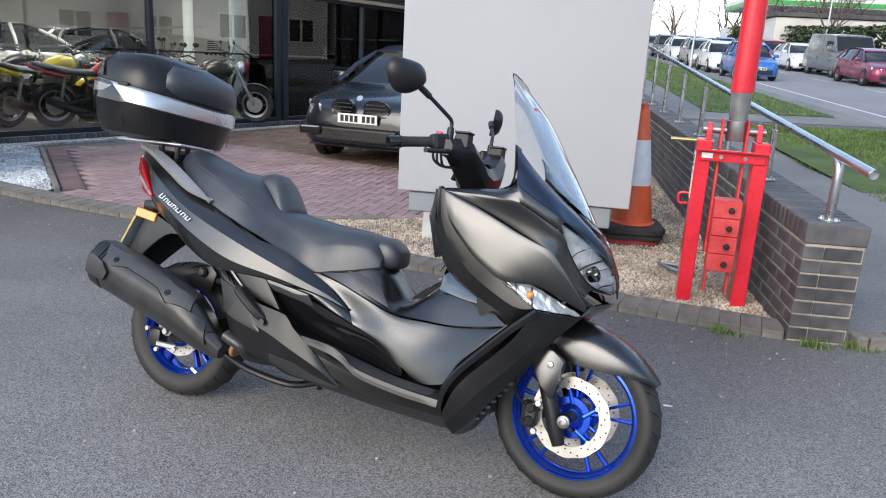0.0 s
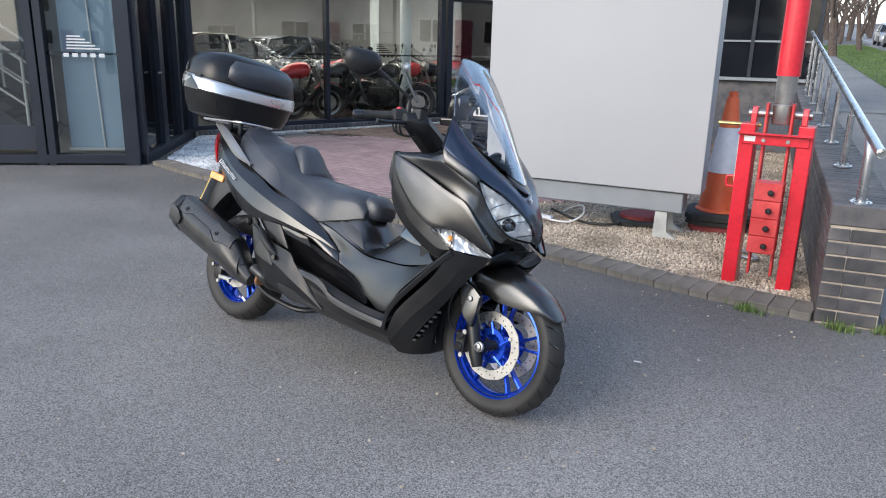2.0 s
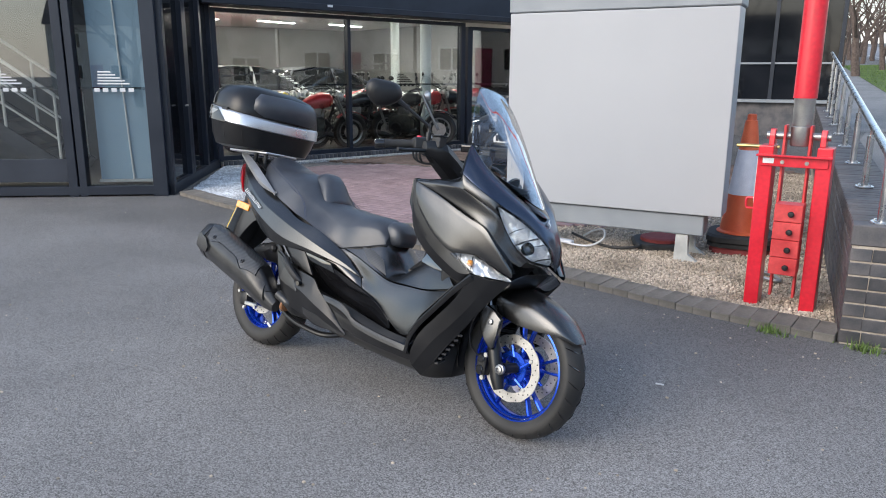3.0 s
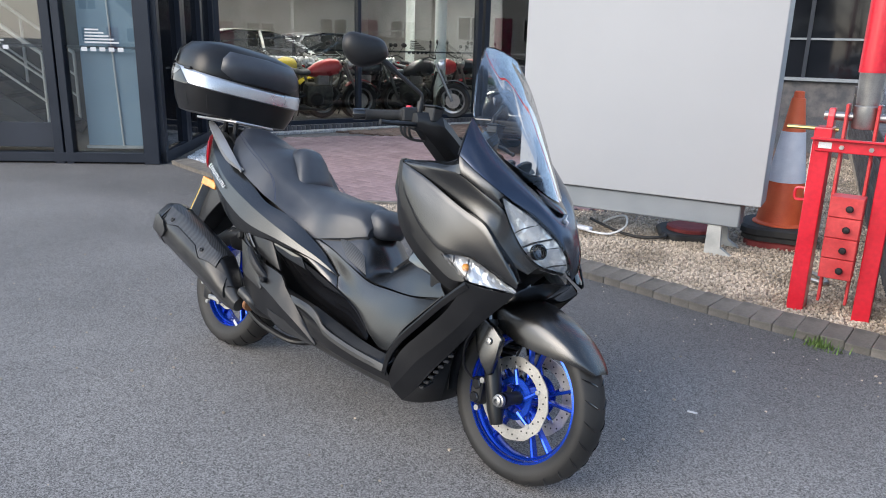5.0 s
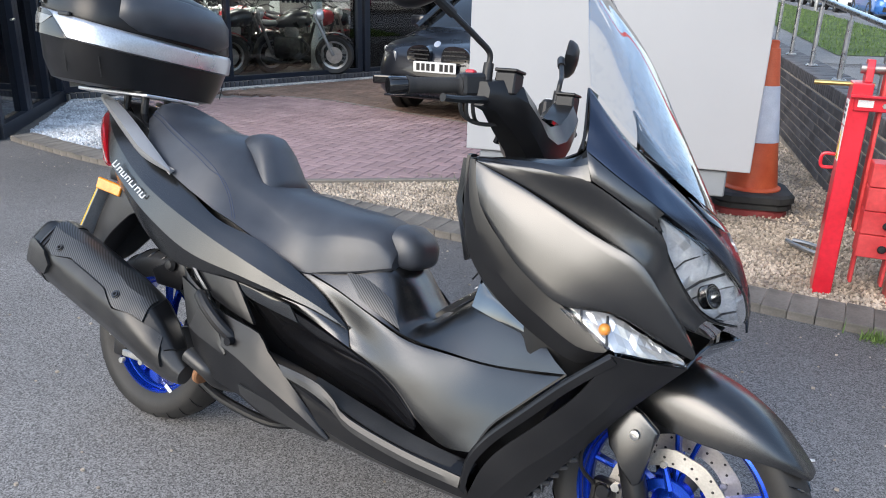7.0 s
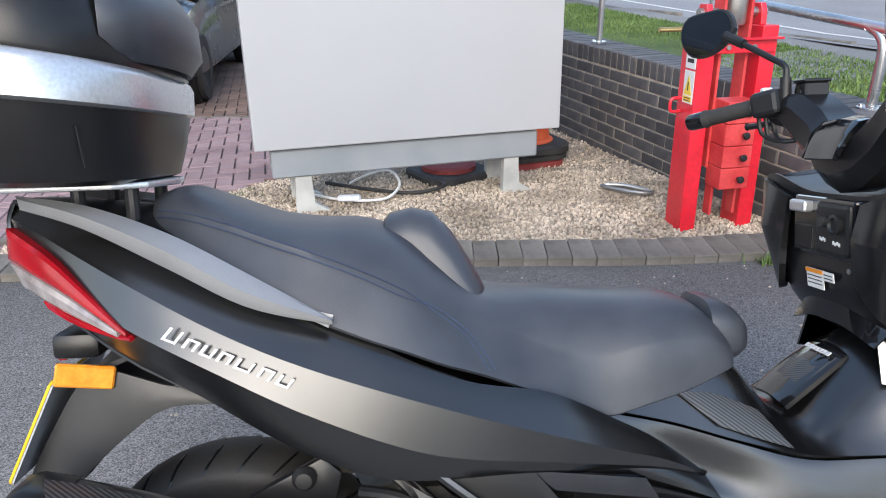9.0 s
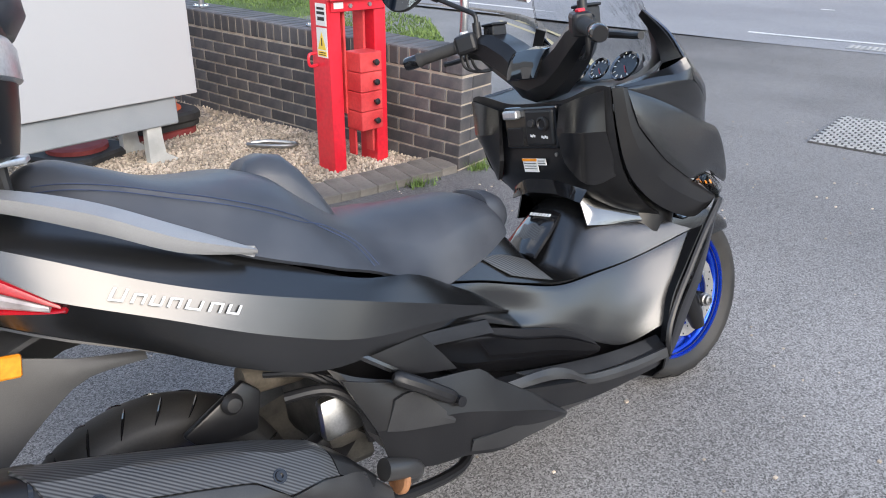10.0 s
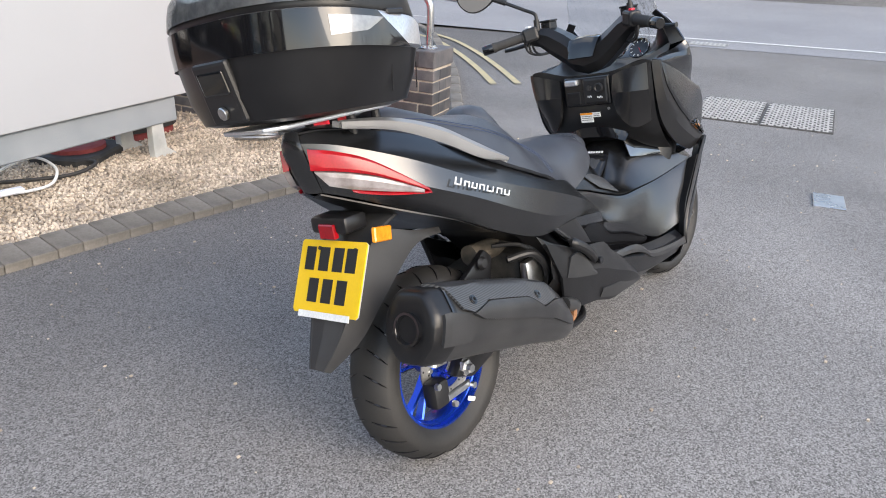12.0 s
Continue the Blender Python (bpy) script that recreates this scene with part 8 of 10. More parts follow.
# --- top box with its rack (lifts off the scooter)
top_box = thing("top_box", "black and silver motorcycle top box with back pad", "top box", SC_M @ Matrix.Translation((-0.262, 0.0, 0.985)) @ pose(0, 0, 0, 0, 2, 0))


def box_outline(fx, bx, hw, n=40, sq=3.0):
    """Rounded plan of the box: front at fx, back at bx."""
    out = []
    for k in range(n):
        a = 2 * math.pi * k / n
        c, s = math.cos(a), math.sin(a)
        rx = fx if c > 0 else -bx
        p = sq if c > 0 else 2.5
        out.append((rx * (abs(c) ** (2 / p)) * (1 if c > 0 else -1), hw * (abs(s) ** (2 / p)) * (1 if s > 0 else -1)))
    return out


def box_rings(bm, levels):
    rings(bm, [[(x, y, z + dz * x) for x, y in box_outline(f, b, w)] for f, b, w, z, dz in levels])


bm = bmesh.new()
box_rings(bm, [(0.165, -0.165, 0.20, 0.012, 0), (0.185, -0.19, 0.235, 0.02, 0), (0.195, -0.205, 0.262, 0.07, 0), (0.202, -0.212, 0.28, 0.135, -0.05), (0.203, -0.214, 0.282, 0.136, -0.08)])
lower = part("lower_shell", bm, M_MATT, top_box, "matt black lower shell", True, 40)
bm = bmesh.new()
box_rings(bm, [(0.200, -0.211, 0.279, 0.132, -0.08), (0.208, -0.216, 0.290, 0.137, -0.08), (0.208, -0.216, 0.291, 0.188, -0.12), (0.203, -0.212, 0.285, 0.198, -0.12), (0.198, -0.208, 0.28, 0.20, -0.12)])
part("silver_band", bm, M_SILVER, top_box, "satin silver band", True, 40)
bm = bmesh.new()
box_rings(bm, [(0.198, -0.209, 0.28, 0.198, -0.12), (0.20, -0.212, 0.283, 0.206, -0.12), (0.185, -0.20, 0.272, 0.27, -0.08), (0.15, -0.165, 0.235, 0.318, -0.03), (0.09, -0.10, 0.15, 0.34, 0), (0.02, -0.02, 0.03, 0.345, 0)])
lidb = part("lid", bm, M_NAVY if False else M_MATT, top_box, "matt black domed lid", True, 60)
bm = bmesh.new()
loops = []
for t, hw, zz, thick_ in ((0, 0.03, 0.20, 0.0), (1, 0.17, 0.185, 0.02), (2, 0.205, 0.215, 0.045), (3, 0.20, 0.265, 0.045), (4, 0.17, 0.30, 0.02), (5, 0.03, 0.305, 0.0)):
    loops.append([(0.165 - 0.10 * max(0, zz - 0.22) + (0.045 + thick_) * math.cos(a) ** 1 * (1 if abs(math.sin(a)) < 0.98 else 0.6) * 0.8, hw * math.sin(a), zz) for a in (math.pi * (k / 14 - 0.5) for k in range(15))])
vv = [[bm.verts.new(p) for p in l_] for l_ in loops]
for a, b in zip(vv, vv[1:]):
    for i in range(14):
        bm.faces.new((a[i], a[i + 1], b[i + 1], b[i]))
bmesh.ops.recalc_face_normals(bm, faces=list(bm.faces))
part("back_pad", bm, M_SEAT, top_box, "padded black back rest", True, 60)
bm = bmesh.new()
back = [(x, y) for x, y in box_outline(0.208, -0.216, 0.291, 200) if x < 0.075]
back.sort(key=lambda p: math.atan2(p[1], -p[0]))
vv = []
for x, y in back:
    k = min(1.0, max(0.0, (0.075 - x) / 0.09))
    zt = 0.131 + 0.066 * k
    vv.append([bm.verts.new((x * (1 + e), y * (1 + e), z_ - c_ * x)) for e, z_, c_ in ((0.003, 0.1305, 0.08), (0.008, (0.131 + zt) / 2, 0.10), (0.003, zt, 0.12))])
for a, b in zip(vv, vv[1:]):
    for k in range(2):
        bm.faces.new((a[k], b[k], b[k + 1], a[k + 1]))
bmesh.ops.recalc_face_normals(bm, faces=list(bm.faces))
part("rear_band", bm, M_GLOSSB, top_box, "gloss black rear band", True)
M_CLEAR_REF = surface("clear_grey_lens", (0.16, 0.165, 0.17), (0.26, 0.265, 0.27), 40.0, 0.12, metal=0.3, coat=0.4, rvar=0.04, fine=0.06)
for s in (-1, 1):
    bm = bmesh.new()
    bl = [(x, y) for x, y in box_outline(0.208, -0.216, 0.291, 240) if y * s > 0.06 and -0.120 < x < 0.0]
    bl.sort()
    vv = []
    for x, y in bl:
        k = (x + 0.120) / 0.12
        lo = 0.150 + 0.014 * k + max(0.0, k - 0.62) * 0.055
        vv.append((bm.verts.new((x * 1.011, y * 1.011, lo - 0.085 * x)), bm.verts.new((x * 1.013, y * 1.013, (lo + 0.184) / 2 - 0.10 * x)), bm.verts.new((x * 1.011, y * 1.011, max(lo, 0.184) - 0.12 * x))))
    for a, b in zip(vv, vv[1:]):
        for k in range(2):
            bm.faces.new((a[k], b[k], b[k + 1], a[k + 1]))
    bmesh.ops.recalc_face_normals(bm, faces=list(bm.faces))
    part("side_reflector", bm, M_CLEAR_REF, top_box, "clear pointed side reflector", True)
    bm = bmesh.new()
    box(bm, (0.04, s * 0.284, 0.196), (0.05, 0.012, 0.012), None, 0.003)
    part("hinge", bm, M_BLACK, top_box)
    for x in (0.03, 0.14):
        bm = bmesh.new()
        yy = {0.03: 0.267, 0.14: 0.236}[x]
        tube(bm, [(x, s * yy, 0.095), (x + 0.004, s * (yy - 0.012), 0.04)], 0.0016, 6)
        part("shell_rib", bm, M_MATT, lower)
bm = bmesh.new()
box(bm, (0, 0, 0), (0.02, 0.12, 0.13), Matrix.Translation((-0.203, 0, 0.085)) @ pose(0, 0, 0, 0, -14, 0), 0.008, 2)
latch = part("latch_panel", bm, M_BLACK, top_box, "black latch panel")
bm = bmesh.new()
box(bm, (0, 0, 0), (0.012, 0.09, 0.05), Matrix.Translation((-0.216, 0, 0.105)) @ pose(0, 0, 0, 0, -14, 0), 0.005, 2)
part("latch_handle", bm, M_GLOSSB, latch, "gloss black latch handle")
bm = bmesh.new()
disc(bm, 0.014, 0.01, 16, Matrix.Translation((-0.204, 0.0, 0.045)) @ pose(0, 0, 0, 0, -104, 0), 0.002)
part("lock", bm, M_ALU, latch, "round metal lock")
bm = bmesh.new()
LENS_LV = [(0.2025, -0.214, 0.285, 0.212, -0.115), (0.196, -0.210, 0.280, 0.240, -0.10), (0.187, -0.202, 0.273, 0.270, -0.08), (0.170, -0.186, 0.256, 0.297, -0.05)]
cols = []
for f, b, w, z, dz in LENS_LV:
    pts = sorted((p for p in box_outline(f, b, w, 200) if p[0] < -0.06 - (z - 0.212) * 0.5), key=lambda p: math.atan2(p[1], -p[0]))
    cols.append(resample([(x * 1.010, y * 1.010, z + dz * x) for x, y in pts], 30))
vv = [[bm.verts.new(p) for p in r] for r in cols]
for a, b in zip(vv, vv[1:]):
    for i in range(30):
        bm.faces.new((a[i], a[i + 1], b[i + 1], b[i]))
bmesh.ops.solidify(bm, geom=list(bm.faces), thickness=0.004)
bmesh.ops.recalc_face_normals(bm, faces=list(bm.faces))
part("rear_lens", bm, M_CLEAR_REF, top_box, "large clear grey rear lens", True, 50)
rack = thing("box_rack", "silver alloy rack plate on black posts under the box", "rack", SC_M)
bm = bmesh.new()
plate(bm, [(-0.20, -0.07), (-0.16, -0.10), (0.11, -0.12), (0.16, -0.10), (0.18, 0.0), (0.16, 0.10), (0.11, 0.12), (-0.16, 0.10), (-0.20, 0.07)], 0.010, Matrix.Translation((-0.235, 0, 0.989)) @ pose(0, 0, 0, -90), 0.003)
part("rack_plate", bm, M_SILVER, rack, "", True)
for x in (-0.19, -0.11):
    for s in (-1, 1):
        bm = bmesh.new()
        tube(bm, [(x, s * 0.075, 0.93), (x, s * 0.075, 0.986)], 0.011, 10)
        part("rack_post", bm, M_BLACK, rack, "", True)

# ---------------------------------------------------------------- showroom
WA, WD = Vector((-6.95, 3.5, 0)), Vector((0.128, 0.992, 0))      # window line
WIN = Vector((-0.992, 0.128, 0))                                 # into the showroom
CORNER = Vector((-4.96, 1.785, 0))                                 # corner of the entrance bay
DD = Vector((-0.64, -0.768, 0))                                  # along the entrance, away from the corner


def plane_m(o, d):
    """x along d, y to the outside on its right, z up."""
    return Matrix.Translation(o) @ pose(0, 0, 0, 0, 0, math.degrees(math.atan2(d.y, d.x)))


FW = plane_m(WA, WD)          # window facade: outside is -y ... right of travel
FD = plane_m(CORNER, -DD)     # entrance facade, travelled towards the corner is negative x
H_BASE, H_HEAD = 0.10, 2.27


def frame_bar(bm, m, x, z0, z1, w=0.06, d=0.12):
    box(bm, (x, 0, (z0 + z1) / 2), (w, d, z1 - z0), m, 0.004)


def glazing(name, m, spans, head, base, label, rail_z=None):
    root = thing(name, label, "window", m, kind="structure")
    for a, b in spans:
        bm = bmesh.new()
        box(bm, ((a + b) / 2, 0.0, (head + base) / 2), (b - a, 0.008, head - base))
        p = part("pane", bm, M_WINDOW, root, "large clear showroom pane")
        p.visible_shadow = False
    return root


g1 = glazing("window_1", FW, [(0.12, 2.36), (2.42, 4.82)], H_HEAD, H_BASE + 0.06, "tall showroom glazing in slim dark frames")
g2_ = glazing("window_2", FW, [(5.10, 7.10), (7.16, 9.2)], H_HEAD - 0.06, H_BASE + 0.06, "tall showroom glazing in slim dark frames")
for root, xs_, hd in ((g1, ((0.06, 0.12), (2.39, 0.06), (4.87, 0.10)), H_HEAD), (g2_, ((5.04, 0.12), (7.13, 0.06), (9.24, 0.08)), H_HEAD - 0.06)):
    for x, w in xs_:
        bm = bmesh.new()
        frame_bar(bm, Matrix(), x, H_BASE, hd + 0.05, w)
        part("mullion", bm, M_FRAME, root)
    x0, x1 = xs_[0][0], xs_[-1][0]
    for z, h in ((H_BASE + 0.03, 0.07), (hd + 0.025, 0.06)):
        bm = bmesh.new()
        box(bm, ((x0 + x1) / 2, 0, z), (x1 - x0, 0.124, h), None, 0.004)
        part("frame_rail", bm, M_FRAME, root)
    # etched band on the glass
    bm = bmesh.new()
    box(bm, ((x0 + x1) / 2, -0.008, 1.22), (x1 - x0 - 0.2, 0.002, 0.028))
    part("glass_band", bm, pane("etched_band", (0.55, 0.6, 0.62), 0.12), root)
wall_win = thing("wall_window_side", "dark cladding round the showroom glazing", "wall", FW, kind="structure")
for c, s in (((4.6, 0.0, 3.15), (9.6, 0.30, 1.60)), ((4.6, 0.02, H_BASE - 0.10), (9.6, 0.2, 0.18))):
    bm = bmesh.new()
    box(bm, c, s, None, 0.01)
    part("cladding_panel", bm, M_CLADDING, wall_win)
bm = bmesh.new()
box(bm, (4.6, -0.22, 2.40), (9.6, 0.34, 0.10), None, 0.01)
part("fascia_lip", bm, M_FRAME, wall_win)
bm = bmesh.new()
box(bm, (1.85, -0.395, 2.42), (0.09, 0.01, 0.035))
part("small_sign", bm, M_MARK, wall_win, "small white sign on the fascia")
sill = thing("brick_plinth", "low course of dark bricks under the glazing", "plinth", FW, kind="structure")
bm = bmesh.new()
box(bm, (0, -0.13, 0.052), (0.066, 0.10, 0.10), None, 0.004)
me_s = mesh_of("plinth_brick", bm, M_BRICK)
for k in range(120):
    ob = new("plinth_brick", me_s)
    ob.parent = sill
    ob.matrix_basis = Matrix.Translation((0.1 + 0.076 * k, 0, 0))
bm = bmesh.new()
box(bm, (4.65, -0.12, 0.045), (9.2, 0.09, 0.09))
part("mortar_bed", bm, M_MORTAR, sill)
bm = bmesh.new()
box(bm, (4.65, -0.30, 0.02), (9.2, 0.22, 0.03))
part("gravel_strip", bm, M_SOIL_W, sill, "strip of pale gravel at the wall foot")

# entrance bay (x runs back from the corner as negative values)
ent = thing("door_1", "dark framed glazed entrance with a grey banner inside", "door", FD, kind="structure")
for a, b, z0 in ((-0.86, -0.16, 0.13), (-2.15, -1.10, 0.16), (-3.6, -2.3, 0.13)):
    bm = bmesh.new()
    box(bm, ((a + b) / 2, 0, (z0 + 2.5) / 2), (b - a, 0.008, 2.5 - z0))
    p = part("pane", bm, M_DOORGLASS, ent, "large clear entrance pane")
    p.visible_shadow = False
for x, w in ((-0.07, 0.16), (-0.92, 0.08), (-1.03, 0.10), (-2.2, 0.10), (-3.65, 0.1)):
    bm = bmesh.new()
    frame_bar(bm, Matrix(), x, 0.0, 2.6, w, 0.14)
    part("mullion", bm, M_FRAME, ent)
bm = bmesh.new()
box(bm, (-1.85, 0, 0.07), (3.7, 0.145, 0.10), None, 0.004)
part("threshold_rail", bm, M_FRAME, ent)
bm = bmesh.new()
box(bm, (-1.6, 0, 0.30), (1.04, 0.05, 0.26), None, 0.004)
part("kick_panel", bm, M_CLADDING, ent, "dark kick panel")
bm = bmesh.new()
for k in range(2):
    tube(bm, curve([(-1.92 + 0.0 * k, -0.07, 0.95), (-1.92, -0.10, 1.0), (-1.92, -0.10, 1.3), (-1.92, -0.07, 1.35)], 5), 0.014, 8)
part("pull_handle", bm, M_STEEL, ent, "steel pull handle", True)
bm = bmesh.new()
box(bm, (-1.85, -0.008, 1.22), (3.5, 0.002, 0.028))
part("glass_band", bm, bpy.data.materials["etched_band"], ent)


def emblem(bm, x, z, y, s):
    """A plain winged shape with bars under it."""
    for k in range(5):
        box(bm, (x - 0.02 * k * s, y, z + 0.028 * k * s), ((0.30 - 0.045 * k) * s, 0.002, 0.014 * s), pose(0, 0, 0))
    for k in range(5):
        box(bm, (x - 0.16 * s + 0.08 * k * s, y, z - 0.06 * s), (0.05 * s, 0.002, 0.035 * s))


for x in (-0.5, -1.65):
    bm = bmesh.new()
    emblem(bm, x, 1.27, -0.012, 1.15)
    part("emblem", bm, M_MARK, ent, "pale plain emblem on the glass")
for x in (1.3, 3.55, 6.2):
    bm = bmesh.new()
    emblem(bm, x, 1.27, -0.012, 1.1)
    part("emblem", bm, pane("etched_mark", (0.45, 0.48, 0.5), 0.15) if "etched_mark" not in bpy.data.materials else bpy.data.materials["etched_mark"], g1 if x < 5 else g2_, "pale plain emblem on the glass")
banner = thing("banner", "tall blue-grey roll-up banner behind the entrance glass", "banner", FD @ Matrix.Translation((-0.46, 0.10, 0)) @ pose(0, 0, 0, 0, 0, 0))
bm = bmesh.new()
box(bm, (0, 0, 1.30), (0.62, 0.006, 2.25))
part("banner_sheet", bm, M_BANNER, banner)
bm = bmesh.new()
box(bm, (0, 0, 0.165), (0.66, 0.05, 0.035), None, 0.006)
part("banner_base", bm, M_SILVER, banner)
bm = bmesh.new()
tube(bm, [(0.06, -0.016, 0.18), (-0.02, -0.016, 2.4)], 0.010, 8)
part("banner_cord", bm, M_MARK, banner, "pale diagonal cord")
bay = thing("wall_bay_side", "dark framed return of the entrance bay", "wall", plane_m(CORNER, (WA - CORNER).normalized()), kind="structure")
bl_ = (WA - CORNER).length
for x in (0.05, 0.95, 1.05, 1.9, bl_ - 0.05):
    bm = bmesh.new()
    frame_bar(bm, Matrix(), x, 0.0, 2.6, 0.10, 0.14)
    part("mullion", bm, M_FRAME, bay)
for a, b in ((0.1, 0.9), (1.1, 1.85), (1.95, bl_ - 0.1)):
    bm = bmesh.new()
    box(bm, ((a + b) / 2, 0, 1.3), (b - a, 0.02, 2.4))
    part("dark_pane", bm, M_GLASS_DARK, bay)
bm = bmesh.new()
box(bm, (bl_ / 2, 0, 0.07), (bl_, 0.15, 0.12))
part("base_rail", bm, M_FRAME, bay)
bm = bmesh.new()
tube(bm, [(0.84, -0.09, 1.0), (0.72, -0.09, 1.0)], 0.011, 8)
part("lever_handle", bm, M_STEEL, bay, "steel lever handle", True)
bm = bmesh.new()
pts = [CORNER + Vector((0.15, -0.1, 0)), WA + WIN * -0.15, WA + WIN * 1.0, CORNER + DD * 4 + Vector((-1.5, 0, 0)), CORNER + DD * 4 + Vector((0.12, -0.1, 0))]
slab(bm, [(p.x, p.y) for p in pts], 2.55, 4.0)
solo("bay_roof", bm, M_CLADDING, "dark cladding above the entrance bay", "wall", kind="structure")
# far wing beyond the sign
wing = thing("wall_far_wing", "dark glazed wing with a low brick plinth", "wall", plane_m(Vector((-6.1, 12.4, 0.1)), (Vector((-1.3, 13.9, 0)) - Vector((-6.1, 12.4, 0))).normalized()), kind="structure")
for c, s, mt, nm in (((2.5, 0.1, 0.40), (5.0, 0.3, 0.75), M_BRICK, "plinth"), ((2.5, 0.05, 0.80), (5.05, 0.42, 0.06), M_SIGN_GREY, "sill"), ((2.5, 0.15, 1.95), (5.0, 0.06, 2.3), M_GLASS_DARK, "dark_glass"), ((2.5, 0.1, 3.4), (5.05, 0.5, 0.7), M_CLADDING, "fascia"), ((2.5, 0.1, 1.55), (5.0, 0.05, 0.04), M_SIGN_GREY, "transom")):
    bm = bmesh.new()
    box(bm, c, s, None, 0.004)
    part(nm, bm, mt, wing)
for x in (0.05, 1.25, 2.5, 3.75, 4.95):
    bm = bmesh.new()
    box(bm, (x, 0.1, 1.95), (0.07, 0.1, 2.3))
    part("mullion", bm, M_FRAME, wing)

# inside
M_GREYWALL = surface("grey_wall_paint", (0.24, 0.235, 0.23), (0.32, 0.315, 0.31), 1.2, 0.7)
floor_pts = [CORNER + DD * 4.2, CORNER + DD * 0.1, WA + WD * 0.0, WA + WD * 9.4, WA + WD * 9.4 + WIN * 11, CORNER + DD * 4.2 + Vector((-12, 2, 0))]
bm = bmesh.new()
slab(bm, [(p.x, p.y) for p in floor_pts], 0.02, 0.10)
solo("floor", bm, M_FLOOR, "pale polished showroom floor tiles", "floor", kind="structure")
bm = bmesh.new()
slab(bm, [(p.x, p.y) for p in floor_pts], 2.80, 2.92)
solo("ceiling", bm, M_WHITE, "white showroom ceiling", "ceiling", kind="structure")
for nm, a, b in (("wall_north", WA + WD * 9.4, WA + WD * 9.4 + WIN * 11), ("wall_west", WA + WD * 9.4 + WIN * 11, CORNER + DD * 4.2 + Vector((-12, 2, 0))), ("wall_south", CORNER + DD * 4.2 + Vector((-12, 2, 0)), CORNER + DD * 4.2)):
    bm = bmesh.new()
    d = b - a
    box(bm, (d.length / 2, 0, 1.55), (d.length, 0.15, 3.0), plane_m(a, d.normalized()))
    solo(nm, bm, M_GREYWALL, "plain painted showroom wall", "wall", kind="structure")
M_TUBE = lamp_glow("strip_light_glow", (1.0, 0.98, 0.94), 56.0)
for a in (0.8, 3.0, 5.2, 7.4):
    for b in (1.4, 3.6, 5.8, 8.2):
        p = WA + WD * a + WIN * b
        lt = thing("strip_light", "white ceiling strip light, switched on", "light", Matrix.Translation((p.x, p.y, 2.772)) @ pose(0, 0, 0, 0, 0, 98), "showroom strip lights")
        bm = bmesh.new()
        box(bm, (0, 0, 0.01), (1.3, 0.16, 0.03), None, 0.004)
        part("housing", bm, M_WHITE, lt)
        bm = bmesh.new()
        box(bm, (0, 0, -0.012), (1.24, 0.11, 0.014))
        part("diffuser", bm, M_TUBE, lt)
for a, b, r in ((4.45, 0.55, 0.105), (1.2, 3.8, 0.11), (1.75, 5.5, 0.11), (6.6, 4.6, 0.11)):
    p = WA + WD * a + WIN * b
    bm = bmesh.new()
    lathe(bm, [(r + 0.03, 0.1), (r + 0.03, 0.14), (r, 0.16), (r, 2.8)], 24, Matrix.Translation((p.x, p.y, 0)))
    solo("column", bm, M_COLUMN, "round pale painted column inside the showroom", "column", "showroom columns", kind="structure", smooth=True)
# posters on the back wall
rnd = random.Random(3)
for k in range(12):
    p = WA + WD * (9.28) + WIN * (0.8 + 0.55 * (k % 6))
    bm = bmesh.new()
    box(bm, (0, 0, 0), (0.3, 0.01, 0.2), Matrix.Translation((p.x, p.y, 1.3 + 0.5 * (k // 6))) @ pose(0, 0, 0, 0, 0, 172))
    solo("wall_picture", bm, M_CLADDING if k % 2 else M_STEEL_D, "small dark framed picture on the showroom wall", "picture", "showroom pictures")

# lobby behind the entrance: wall added to darken the view in, stair with white rails
M_DARKWALL = surface("dark_backing_paint", (0.05, 0.055, 0.055), (0.085, 0.09, 0.09), 1.2, 0.6)
bm = bmesh.new()
box(bm, (-2.6, 3.0, 1.55), (5.0, 0.12, 2.9), FD)
solo("lobby_partition", bm, M_DARKWALL, "plain dark wall added behind the entrance to darken the view", "wall", kind="structure")
stair = thing("staircase", "dark lobby staircase with white tubular rails", "staircase", FD @ Matrix.Translation((-2.1, 1.3, 0.1)))
bm = bmesh.new()
box(bm, (0, 0, 0), (0.28, 0.9, 0.05), None, 0.006)
me_t = mesh_of("tread", bm, M_CLADDING)
for k in range(11):
    ob = new("tread", me_t)
    ob.parent = stair
    ob.matrix_basis = Matrix.Translation((0.5 - 0.25 * k, 0, 0.18 * (k + 1) - 0.025))
for y in (-0.46, 0.46):
    bm = bmesh.new()
    plate(bm, [(0.62, 0.0), (0.72, 0.14), (-2.1, 2.17), (-2.2, 2.03)], 0.04, Matrix.Translation((0, y, 0)))
    part("stringer", bm, M_CLADDING, stair)
    for h in (0.9, 0.62, 0.36):
        bm = bmesh.new()
        tube(bm, [(0.62, y, 0.12 + h), (-2.1, y, 2.08 + h)], 0.022 if h == 0.9 else 0.014, 10)
        part("handrail" if h == 0.9 else "guard_bar", bm, M_WHITE, stair, "white tubular rail", True)
    for k in range(5):
        x = 0.62 - 0.6 * k
        bm = bmesh.new()
        tube(bm, [(x, y, 0.08 + 0.4325 * k), (x, y, 1.02 + 0.4325 * k)], 0.018, 10)
        part("baluster", bm, M_WHITE, stair, "", True)

# ---------------------------------------------------------------- cars
def car_paint(name, c, metal=0.3):
    return surface(name, c, tuple(min(1, v * 1.15) for v in c), 3.0, 0.28, metal=metal, coat=0.7, rvar=0.04, fine=0.02)


